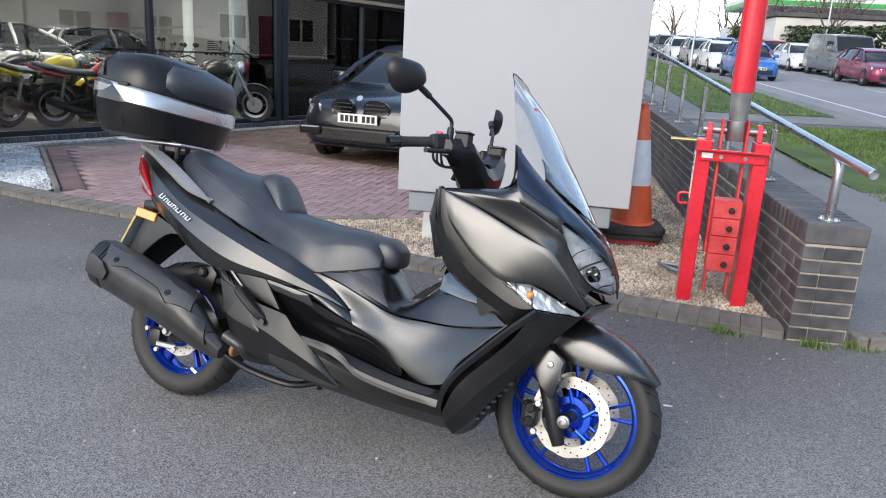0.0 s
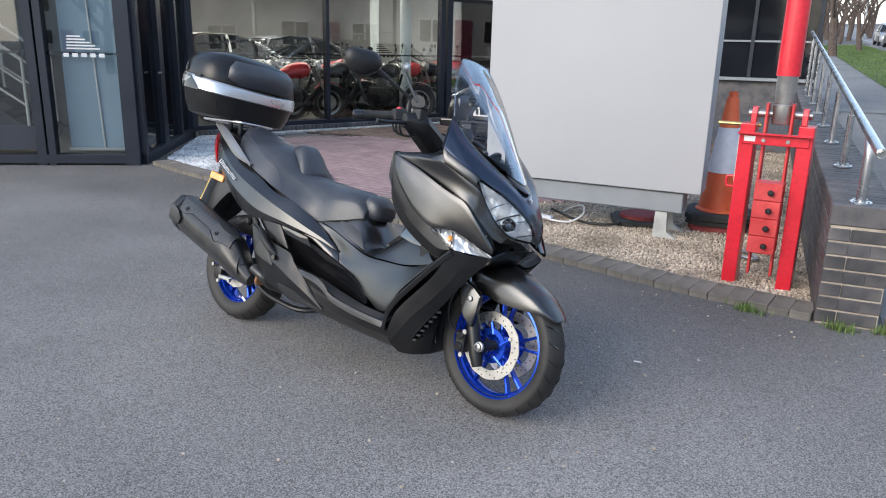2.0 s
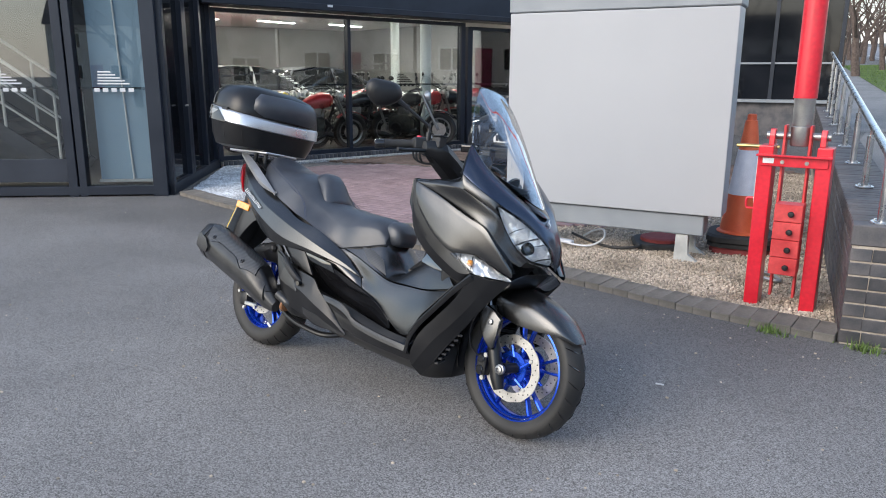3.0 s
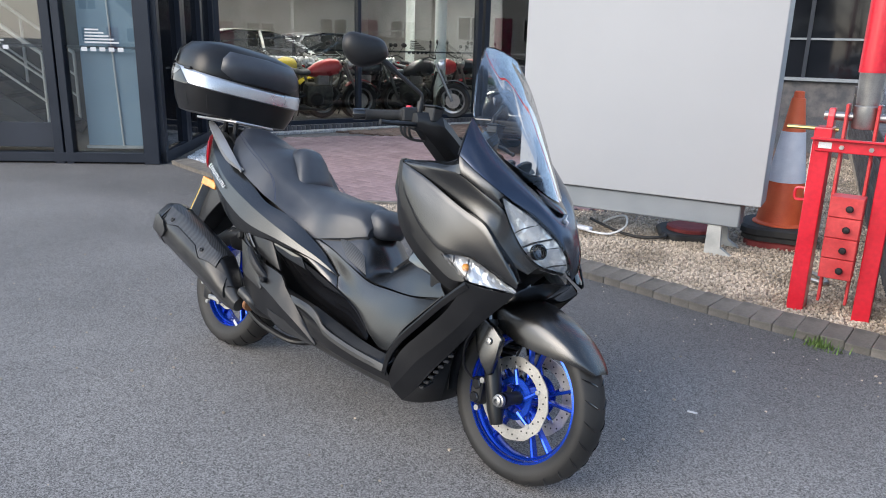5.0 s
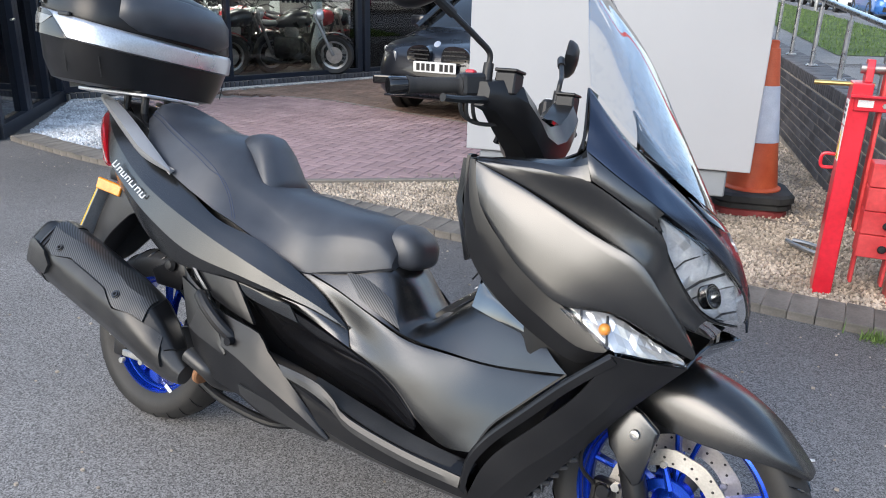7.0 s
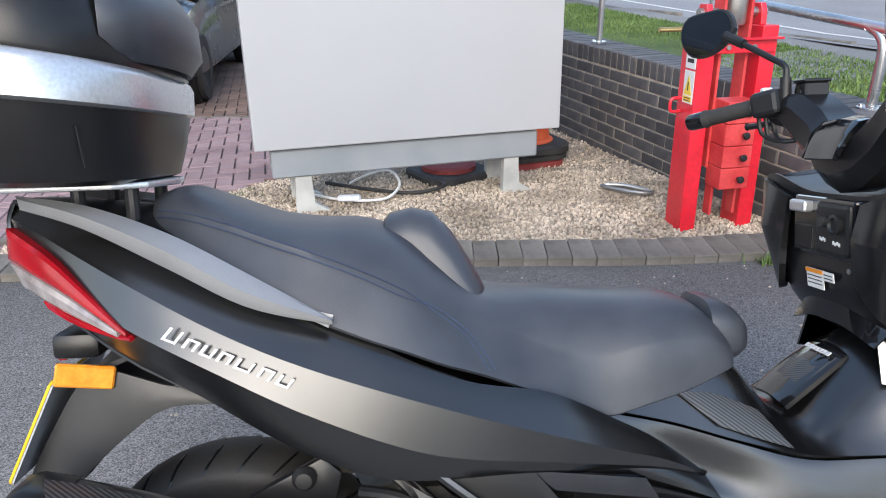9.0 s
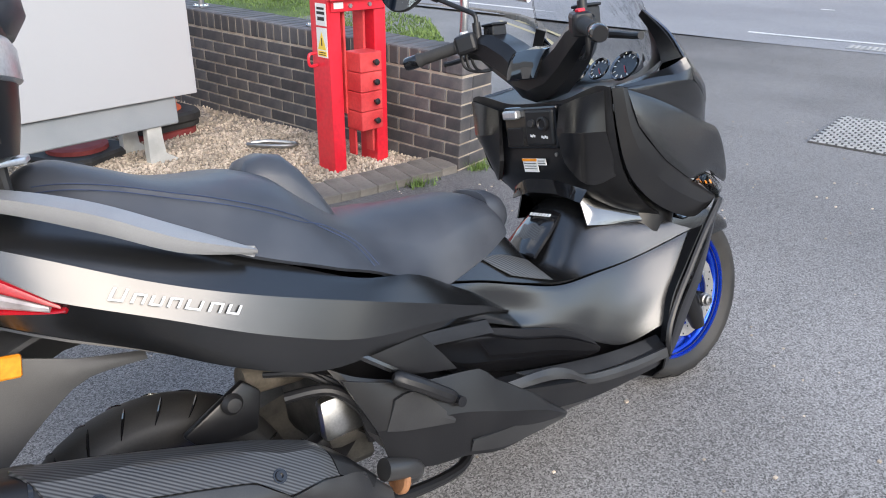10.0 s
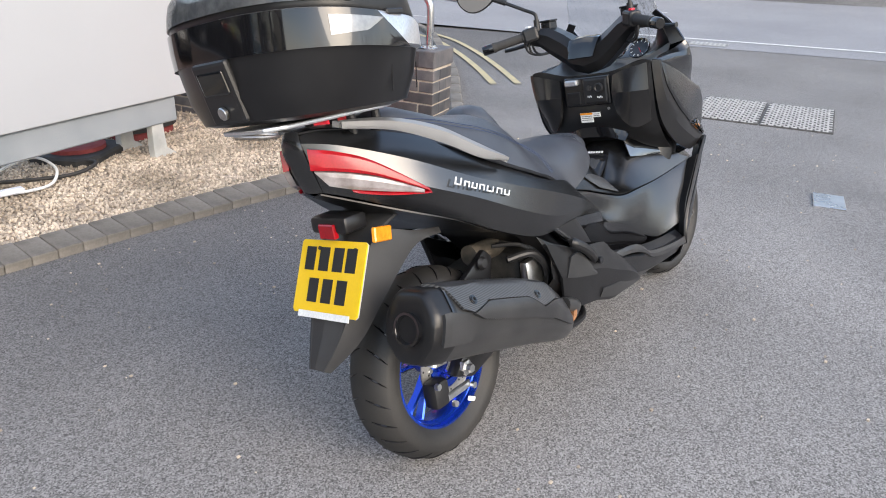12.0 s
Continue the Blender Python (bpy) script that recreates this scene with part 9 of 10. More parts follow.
P_BLACK = car_paint("black_car_paint", (0.012, 0.014, 0.02))
P_WHITE = car_paint("white_car_paint", (0.72, 0.73, 0.74), 0.0)
P_SILVER = car_paint("silver_car_paint", (0.42, 0.43, 0.45), 0.5)
P_RED = car_paint("red_car_paint", (0.42, 0.02, 0.03))
P_BLUE = car_paint("blue_car_paint", (0.03, 0.14, 0.42))
P_GREY = car_paint("grey_car_paint", (0.17, 0.18, 0.20), 0.5)
P_MAROON = car_paint("maroon_car_paint", (0.22, 0.03, 0.07))
P_YELLOW = car_paint("yellow_paint", (0.72, 0.55, 0.02), 0.0)
M_CARGLASS = surface("car_glass", (0.012, 0.014, 0.016), (0.018, 0.02, 0.022), 2.0, 0.04, rvar=0.01, fine=0)
M_WPLATE = surface("white_number_plate", (0.72, 0.73, 0.72), (0.78, 0.79, 0.78), 9, 0.4)


def car(label, paint, L=4.3, W=1.78, H=1.45, van=False, dark=False, category="car"):
    """Nose at x = 0 facing +x, standing on z = 0."""
    root = thing("van" if van else "car", label, category)
    hw = W / 2
    if van:
        lower = [(0.0, 0.80, 0.32, 0.62), (-0.06, 0.94, 0.24, 0.95), (-0.5, 1.0, 0.22, 1.12), (-1.0, 1.0, 0.22, 1.22), (-2.6, 1.0, 0.22, 1.22), (-L + 0.1, 1.0, 0.24, 1.22), (-L, 0.96, 0.35, 1.1)]
        green = [(-0.85, 0.90, 1.18), (-1.45, 0.86, H - 0.04), (-2.0, 0.86, H), (-L + 0.35, 0.88, H), (-L + 0.05, 0.9, 1.2)]
    else:
        lower = [(0.0, 0.62, 0.36, 0.50), (-0.05, 0.78, 0.22, 0.66), (-0.22, 0.92, 0.19, 0.76), (-0.7, 0.985, 0.18, 0.85), (-1.25, 1.0, 0.18, 0.94), (-2.3, 1.0, 0.19, 0.97), (-L + 0.7, 0.99, 0.2, 1.0), (-L + 0.15, 0.93, 0.25, 0.98), (-L, 0.75, 0.38, 0.85)]
        green = [(-1.10, 0.80, 0.93), (-1.75, 0.70, H - 0.10), (-2.1, 0.68, H - 0.01), (-2.9, 0.68, H), (-L + 0.75, 0.70, H - 0.09), (-L + 0.25, 0.78, 0.98)]
    bm = bmesh.new()
    loops = []
    for x, k, z0, z1 in lower:
        w, zm = hw * k, z0 + (z1 - z0) * 0.62
        loops.append([(x, -w * 0.86, z0), (x, -w, z0 + 0.10), (x, -w, zm), (x, -w * 0.93, z1 - 0.02), (x, -w * 0.75, z1 + 0.015), (x, 0, z1 + 0.03), (x, w * 0.75, z1 + 0.015), (x, w * 0.93, z1 - 0.02), (x, w, zm), (x, w, z0 + 0.10), (x, w * 0.86, z0)])
    fine = []
    cols = [curve([l_[i] for l_ in loops], 3) for i in range(len(loops[0]))]
    fine = [[c[j] for c in cols] for j in range(len(cols[0]))]
    rings(bm, fine)
    body = part("body", bm, paint, root, "", True, 40)
    bm = bmesh.new()
    loops = []
    n_g = len(green)
    base_z = {True: 1.2, False: 0.95}[van]
    for i, (x, k, zt) in enumerate(green):
        wt, wb = hw * k, hw * (0.95 if not van else 0.97)
        loops.append([(x, -wb, base_z - 0.03), (x, -(wt * 0.6 + wb * 0.4), base_z + (zt - base_z) * 0.5), (x, -wt, zt - 0.03 if zt > base_z + 0.1 else zt), (x, -wt * 0.8, zt), (x, 0, zt + 0.012), (x, wt * 0.8, zt), (x, wt, zt - 0.03 if zt > base_z + 0.1 else zt), (x, wt * 0.6 + wb * 0.4, base_z + (zt - base_z) * 0.5), (x, wb, base_z - 0.03)])
    rings(bm, loops)
    gl = part("greenhouse", bm, paint if van else M_CARGLASS, root, "", True, 30)
    if van:
        bm = bmesh.new()
        for x0, z0, x1, z1 in ((-0.88, 1.24, -1.40, H - 0.1),):
            rings(bm, [[(x0 + 0.02, -hw * 0.84, z0), (x0 + 0.02, hw * 0.84, z0), (x1 + 0.02, hw * 0.80, z1), (x1 + 0.02, -hw * 0.80, z1)], [(x0 - 0.02, -hw * 0.84, z0), (x0 - 0.02, hw * 0.84, z0), (x1 - 0.02, hw * 0.8, z1), (x1 - 0.02, -hw * 0.8, z1)]])
        part("windscreen", bm, M_CARGLASS, root)
        for s in (-1, 1):
            bm = bmesh.new()
            box(bm, (-1.75, s * (hw * 0.935), 1.46), (0.75, 0.02, 0.36), None, 0.006)
            part("side_window", bm, M_CARGLASS, root)
    else:
        bm = bmesh.new()
        rings(bm, [[(x, -hw * k * 0.99, z + 0.008), (x, -hw * k * 0.8, z + 0.02), (x, 0, z + 0.03), (x, hw * k * 0.8, z + 0.02), (x, hw * k * 0.99, z + 0.008), (x, hw * k * 0.8, z - 0.02), (x, -hw * k * 0.8, z - 0.02)] for x, k, z in ((-1.74, 0.71, H - 0.09), (-2.1, 0.69, H - 0.005), (-2.9, 0.69, H + 0.005), (-L + 0.8, 0.71, H - 0.08))])
        part("roof", bm, paint, root, "", True)
        for s in (-1, 1):
            for xa, xb in ((-1.05, -1.78), (-2.35, -2.35), (-L + 0.72, -L + 0.3)):
                bm = bmesh.new()
                za, zb = (0.94, H - 0.10) if xa > -2 else ((0.95, H - 0.01) if xa == xb else (H - 0.08, 0.96))
                ka, kb = (0.95, 0.71) if za < zb else (0.71, 0.95)
                tube(bm, [(xa, s * hw * ka, za), ((xa + xb) / 2, s * hw * (0.85), (za + zb) / 2 + 0.03), (xb, s * hw * kb, zb)], 0.032, 6)
                part("pillar", bm, paint, root, "", True)
    for s in (-1, 1):
        bm = bmesh.new()
        zl = 0.64 if not van else 0.86
        rings(bm, [[(-0.035 - 0.27 * t + 0.02 * math.cos(a), s * hw * (0.58 + 0.35 * t) + 0.0, zl + 0.06 * t + (0.06 - 0.02 * t) * math.sin(a)) for a in (2 * math.pi * k / 10 for k in range(10))] for t in (0, 0.5, 1.0)])
        part("headlamp", bm, M_LAMP, root, "", True)
        bm = bmesh.new()
        box(bm, (-1.35 if not van else -1.3, s * (hw + 0.09), 1.0 if not van else 1.3), (0.14, 0.2, 0.13 if not van else 0.22), None, 0.03, 2)
        part("door_mirror", bm, paint, root, "", True)
        for x in (-0.82, -L + 0.78):
            wm = Matrix.Translation((x, s * (hw - 0.10), 0.32)) @ pose(0, 0, 0, 90)
            bm = bmesh.new()
            lathe(bm, [(0.20, -0.10), (0.30, -0.10), (0.32, -0.07), (0.32, 0.07), (0.30, 0.10), (0.20, 0.10), (0.19, 0.0)], 24, wm, close=True)
            w_ = part("wheel", bm, M_TYRE, root, "", True)
            bm = bmesh.new()
            lathe(bm, [(0, 0.055), (0.05, 0.085), (0.08, 0.07), (0.2, 0.09), (0.21, 0.0), (0.2, -0.09), (0.08, -0.07), (0.05, -0.085), (0, -0.055)], 20, wm)
            part("rim", bm, M_BLACK if dark else M_STEEL_D, w_, "", True)
            bm = bmesh.new()
            lathe(bm, [(0.36, -0.04), (0.375, 0.02), (0.36, 0.085), (0.33, 0.085), (0.33, -0.04)], 24, Matrix.Translation((x, s * (hw - 0.09), 0.32)) @ pose(0, 0, 0, 90), close=True)
            part("wheel_arch", bm, M_BLACK, root, "", True)
    bm = bmesh.new()
    box(bm, (-0.012, 0, 0.36), (0.05, W * 0.62, 0.16), None, 0.02, 2)
    lg = part("lower_grille", bm, M_BLACK, root)
    bm = bmesh.new()
    box(bm, (0.022, 0, 0.50 if not van else 0.55), (0.012, 0.52, 0.112), None, 0.003)
    pl = part("number_plate", bm, M_WPLATE, root, "white plate with plain black bars")
    bm = bmesh.new()
    for k, y in enumerate((-0.2, -0.138, -0.076, -0.014, 0.085, 0.147, 0.209)):
        box(bm, (0.030, y, 0.50 if not van else 0.55), (0.003, 0.042, 0.075))
    tagged(part("plate_bar", bm, M_BLACK, pl), kind="stuff")
    return root


# black saloon on the paving
bmw = car("glossy black saloon car with mesh grille on the paving", P_BLACK, 4.7, 1.82, 1.44, dark=True)
bmw.matrix_basis = Matrix.Translation((-2.66, 5.30, 0.03)) @ pose(0, 0, 0, 0, 0, -84.5)
for ob in bmw.children:
    if ob.name.startswith(("number_plate",)):
        ob.matrix_basis = Matrix.Translation((0.02, 0, 0.065))
for s in (-1, 1):
    bm = bmesh.new()
    outl = resample([(0, s * 0.06, 0.55), (0, s * 0.10, 0.765), (0, s * 0.30, 0.775), (0, s * 0.385, 0.70), (0, s * 0.33, 0.585), (0, s * 0.06, 0.55)], 24)[:-1]
    rings(bm, [[(-0.05, p.y, p.z) for p in outl], [(0.03 - 0.14 * abs(p.y), p.y, p.z) for p in outl], [(0.025 - 0.14 * abs(p.y), (p.y - s * 0.2) * 0.86 + s * 0.2, (p.z - 0.67) * 0.86 + 0.67) for p in outl]])
    kid = part("kidney_grille", bm, M_GLOSSB, bmw, "gloss black framed grille", True)
    bm = bmesh.new()
    for i in range(4):
        for j in range(9):
            z = 0.60 + 0.045 * i
            y = s * (0.095 + 0.03 * j + 0.015 * (i % 2))
            if abs(y) < 0.35:
                box(bm, (0.032 - 0.14 * abs(y), y, z), (0.012, 0.024, 0.012), Matrix(), 0.0)
    tagged(part("grille_mesh", bm, M_EXH, kid, "diamond mesh"), kind="stuff")
    bm = bmesh.new()
    box(bm, (-0.09, s * 0.62, 0.40), (0.06, 0.26, 0.10), pose(0, 0, 0, 0, 0, -s * 14), 0.02, 2)
    part("air_intake", bm, M_GLOSSB, bmw)
bm = bmesh.new()
for i in range(3):
    for j in range(22):
        box(bm, (0.018, -0.55 + 0.05 * j + 0.025 * (i % 2), 0.315 + 0.045 * i), (0.012, 0.034, 0.016))
tagged(part("intake_mesh", bm, M_EXH, bmw), kind="stuff")
bm = bmesh.new()
disc(bm, 0.04, 0.012, 20, Matrix.Translation((-0.02, 0, 0.80)) @ pose(0, 0, 0, 0, 50, 0), 0.003)
part("bonnet_badge", bm, M_SILVER, bmw, "round silver badge")
bm = bmesh.new()
box(bm, (-0.07, 0, 0.225), (0.12, 1.36, 0.02), None, 0.008)
part("front_splitter", bm, M_GLOSSB, bmw)

# parked and queuing cars along the road
facing = math.degrees(math.atan2(-WU.y, -WU.x))
CARS = [("blue hatchback parked by the verge", P_BLUE, 3.9, 1.7, 1.5, False, 28.5, 7.3), ("white hatchback parked by the verge", P_WHITE, 3.9, 1.75, 1.45, False, 33.5, 7.2), ("silver hatchback parked by the verge", P_SILVER, 4.0, 1.75, 1.5, False, 39, 7.2), ("white hatchback parked by the verge", P_WHITE, 4.2, 1.78, 1.5, False, 45, 7.2), ("grey hatchback parked by the verge", P_GREY, 4.2, 1.78, 1.6, False, 51, 7.2), ("silver hatchback parked by the verge", P_SILVER, 4.1, 1.75, 1.5, False, 57, 7.2),
        ("maroon saloon parked across the road", P_MAROON, 4.3, 1.78, 1.42, False, 27.5, 12.1), ("grey panel van parked across the road", P_GREY, 5.0, 1.95, 1.97, True, 33.0, 12.9), ("white hatchback parked across the road", P_WHITE, 4.2, 1.8, 1.43, False, 38.2, 12.4), ("red hatchback parked across the road", P_RED, 4.0, 1.75, 1.55, False, 43.0, 12.3), ("grey hatchback parked across the road", P_GREY, 4.2, 1.78, 1.5, False, 49.0, 12.2), ("blue hatchback parked across the road", P_BLUE, 4.2, 1.78, 1.5, False, 55.0, 12.2), ("white hatchback parked across the road", P_WHITE, 4.2, 1.78, 1.5, False, 61.0, 12.2), ("silver hatchback parked across the road", P_SILVER, 4.2, 1.78, 1.5, False, 67.0, 12.2), ("red hatchback parked across the road", P_RED, 4.2, 1.78, 1.5, False, 73.0, 12.2)]
for lab, p, L, W, H, v, u, vv_ in CARS:
    c = car(lab, p, L, W, H, v, category="van" if v else "car")
    q = uv(u, vv_)
    c.matrix_basis = Matrix.Translation((q.x, q.y, q.z + 0.01)) @ pose(0, 0, 0, 0, 0, facing) @ pose(0, 0, 0, 0, 2.4, 0)
# cars behind the camera and in the showroom
for lab, p, x, y, z, a, H in (("silver estate parked on the forecourt", P_SILVER, 9.0, -9.0, 0, 120, 1.5), ("black hatchback parked on the forecourt", P_BLACK, 11.5, -8.0, 0, 120, 1.5), ("white hatchback parked on the forecourt", P_WHITE, 6.0, -10.5, 0, 120, 1.5)):
    c = car(lab, p, 4.2, 1.78, H)
    c.matrix_basis = Matrix.Translation((x, y, z)) @ pose(0, 0, 0, 0, 0, a)
for lab, p, a, b, t in (("white estate car inside the showroom", P_WHITE, 5.4, 6.2, 5), ("red sports car inside the showroom", P_RED, 5.0, 8.6, 25), ("yellow hatchback inside the showroom", P_YELLOW, 2.0, 8.2, 60), ("grey hatchback inside the showroom", P_GREY, 7.8, 7.0, 10)):
    c = car(lab, p, 4.3, 1.78, 1.45)
    q = WA + WD * a + WIN * b
    c.matrix_basis = Matrix.Translation((q.x, q.y, 0.10)) @ pose(0, 0, 0, 0, 0, 82 + t)


# ---------------------------------------------------------------- motorcycles in the showroom
def motorcycle(label, paint):
    root = thing("motorcycle", label, "motorcycle", group="showroom motorcycles")
    for nm, x, r in (("front_wheel", 1.40, 0.31), ("rear_wheel", 0.0, 0.31)):
        wm = Matrix.Translation((x, 0, r)) @ pose(0, 0, 0, 90)
        bm = bmesh.new()
        lathe(bm, [(r - 0.09, -0.04), (r - 0.03, -0.065), (r, -0.02), (r, 0.02), (r - 0.03, 0.065), (r - 0.09, 0.04)], 28, wm, close=True)
        w_ = part(nm, bm, M_TYRE, root, "", True)
        bm = bmesh.new()
        lathe(bm, [(r - 0.09, -0.045), (r - 0.12, -0.03), (r - 0.12, 0.03), (r - 0.09, 0.045)], 28, wm, close=True)
        part("rim", bm, M_STEEL_D, w_, "", True)
        for k in range(5):
            a = 2 * math.pi * k / 5
            bm = bmesh.new()
            tube(bm, [(x, 0, r), (x + (r - 0.11) * math.cos(a), 0, r + (r - 0.11) * math.sin(a))], 0.016, 6)
            part("spoke", bm, M_BLACK, w_, "", True)
        bm = bmesh.new()
        disc(bm, 0.13, 0.006, 24, Matrix.Translation((x, -0.05, r)) @ pose(0, 0, 0, 90))
        part("brake_disc", bm, M_DISC, w_)
    for s in (-1, 1):
        bm = bmesh.new()
        tube(bm, [(1.39, s * 0.09, 0.31), (1.10, s * 0.09, 0.95)], [0.028, 0.022], 10)
        part("fork_leg", bm, M_STEEL_D, root, "", True)
        bm = bmesh.new()
        tube(bm, [(0.0, s * 0.10, 0.31), (0.45, s * 0.10, 0.42)], 0.028, 8)
        part("swing_arm", bm, M_BLACK, root, "", True)
        bm = bmesh.new()
        tube(bm, [(0.05, s * 0.12, 0.36), (0.12, s * 0.11, 0.72)], 0.025, 8)
        part("shock", bm, M_STEEL_D, root, "", True)
        bm = bmesh.new()
        tube(bm, [(1.08, s * 0.02, 1.02), (1.02, s * 0.22, 1.08), (0.94, s * 0.38, 1.05)], 0.014, 8)
        part("handlebar", bm, M_BLACK, root, "", True)
        bm = bmesh.new()
        tube(bm, [(1.02, s * 0.24, 1.08), (1.06, s * 0.30, 1.24)], 0.006, 6)
        bmesh.ops.create_uvsphere(bm, u_segments=10, v_segments=6, radius=1, matrix=Matrix.Translation((1.05, s * 0.32, 1.27)) @ Matrix.Diagonal((0.02, 0.06, 0.04, 1)))
        part("mirror", bm, M_BLACK, root, "", True)
    bm = bmesh.new()
    rings(bm, [[(x, w * math.cos(a), z + h * math.sin(a)) for a in (2 * math.pi * k / 16 for k in range(16))] for x, w, z, h in ((1.06, 0.06, 0.86, 0.06), (1.0, 0.14, 0.86, 0.12), (0.85, 0.17, 0.85, 0.15), (0.65, 0.14, 0.81, 0.12), (0.5, 0.07, 0.77, 0.06))])
    part("fuel_tank", bm, paint, root, "", True)
    bm = bmesh.new()
    rings(bm, [[(x, w * math.cos(a), z + h * math.sin(a)) for a in (2 * math.pi * k / 12 for k in range(12))] for x, w, z, h in ((0.56, 0.08, 0.78, 0.05), (0.4, 0.14, 0.77, 0.05), (0.1, 0.13, 0.80, 0.05), (-0.15, 0.10, 0.86, 0.045), (-0.28, 0.05, 0.89, 0.03))])
    part("seat", bm, M_SEAT, root, "", True)
    bm = bmesh.new()
    rings(bm, [[(x, w * math.cos(a), z + h * math.sin(a)) for a in (2 * math.pi * k / 12 for k in range(12))] for x, w, z, h in ((0.15, 0.10, 0.72, 0.05), (-0.1, 0.10, 0.78, 0.05), (-0.32, 0.05, 0.86, 0.035))])
    tl = part("tail", bm, paint, root, "", True)
    bm = bmesh.new()
    box(bm, (-0.34, 0, 0.86), (0.02, 0.10, 0.03), None, 0.005)
    part("tail_lamp", bm, M_REDLENS, tl)
    bm = bmesh.new()
    box(bm, (0.68, 0, 0.42), (0.44, 0.34, 0.34), pose(0, 0, 0), 0.06, 2)
    eng_ = part("engine", bm, M_ENGINE, root, "", True)
    for s in (-1, 1):
        bm = bmesh.new()
        lathe(bm, [(0, 0), (0.10, 0), (0.11, 0.02), (0.09, 0.05), (0, 0.06)], 20, Matrix.Translation((0.62, s * 0.17, 0.36)) @ pose(0, 0, 0, -90 * s))
        part("engine_cover", bm, M_BLACK, eng_, "", True)
    bm = bmesh.new()
    box(bm, (0.74, 0, 0.66), (0.2, 0.22, 0.2), pose(0, 0, 0), 0.02)
    part("cylinder", bm, M_STEEL_D, root)
    bm = bmesh.new()
    tube(bm, curve([(0.9, -0.1, 0.55), (1.0, -0.12, 0.4), (0.7, -0.16, 0.2), (0.2, -0.18, 0.28), (-0.15, -0.2, 0.42)], 5), [0.022] * 12 + [0.03] + [0.055] * 7 + [0.05], 12)
    part("exhaust", bm, M_EXH, root, "", True)
    bm = bmesh.new()
    lathe(bm, [(0, 0.03), (0.06, 0.025), (0.09, 0.0), (0.09, -0.06), (0.04, -0.1), (0, -0.1)], 20, Matrix.Translation((1.22, 0, 0.92)) @ pose(0, 0, 0, 0, 90, 0))
    part("headlamp", bm, M_LAMP, root, "", True)
    bm = bmesh.new()
    rings(bm, [[(1.40 + 0.35 * math.cos(a), y, 0.31 + 0.35 * math.sin(a)) for y in (-0.06, 0.06)] + [(1.40 + 0.342 * math.cos(a), y, 0.31 + 0.342 * math.sin(a)) for y in (0.06, -0.06)] for a in (radians(40 + 12 * k) for k in range(9))])
    part("mudguard", bm, paint, root, "", True)
    bm = bmesh.new()
    tube(bm, [(0.45, 0.1, 0.30), (0.42, 0.30, 0.0)], 0.012, 8)
    part("side_stand", bm, M_BLACK, root, "", True)
    for p_, q_ in (((1.1, 0, 0.92), (0.45, 0, 0.42)), ((1.1, 0, 0.8), (0.95, 0, 0.3)), ((0.5, 0, 0.74), (-0.2, 0, 0.8))):
        bm = bmesh.new()
        tube(bm, [p_, q_], 0.024, 8)
        part("frame_tube", bm, M_BLACK, root, "", True)
    return root


protos = {}
for nm, p in (("yellow", P_YELLOW), ("red", P_RED), ("black", P_BLACK), ("white", P_SILVER)):
    protos[nm] = p
BIKES = [("red", 1.3, 0.75, 70), ("black", 2.15, 0.8, 75), ("black", 2.75, 0.85, 110), ("red", 3.9, 0.9, 80), ("black", 4.55, 1.25, 70), ("black", 0.35, 1.5, 80), ("red", 3.2, 2.0, 100), ("black", 1.1, 1.9, 70), ("black", 7.3, 0.95, 75), ("red", 8.0, 1.0, 75), ("yellow", 0.75, 0.95, 95), ("black", 1.75, 1.6, 120), ("red", 2.45, 1.5, 60), ("black", 3.35, 0.95, 35), ("black", 4.0, 1.9, 60), ("red", 5.0, 1.6, 75), ("black", 5.6, 1.0, 60), ("red", 6.3, 1.6, 60), ("black", 6.9, 1.0, 60), ("red", 7.6, 1.5, 70), ("black", 2.9, 3.0, 80), ("red", 3.9, 3.4, 70), ("white", 0.9, 2.6, 100), ("black", 5.6, 3.2, 80), ("red", 6.8, 3.0, 70), ("black", 8.3, 1.8, 70)]
first = {}
for nm, a, b, t in BIKES:
    q = WA + WD * a + WIN * b
    m = Matrix.Translation((q.x, q.y, 0.10)) @ pose(0, 0, 0, 0, 0, t) @ pose(0, 0, 0, 7, 0, 0)
    if nm not in first:
        first[nm] = motorcycle({"yellow": "yellow", "red": "red", "black": "black", "white": "silver"}[nm] + " motorcycle on its stand inside the showroom", protos[nm])
        first[nm].matrix_basis = m
    else:
        copy_thing(first[nm], m)


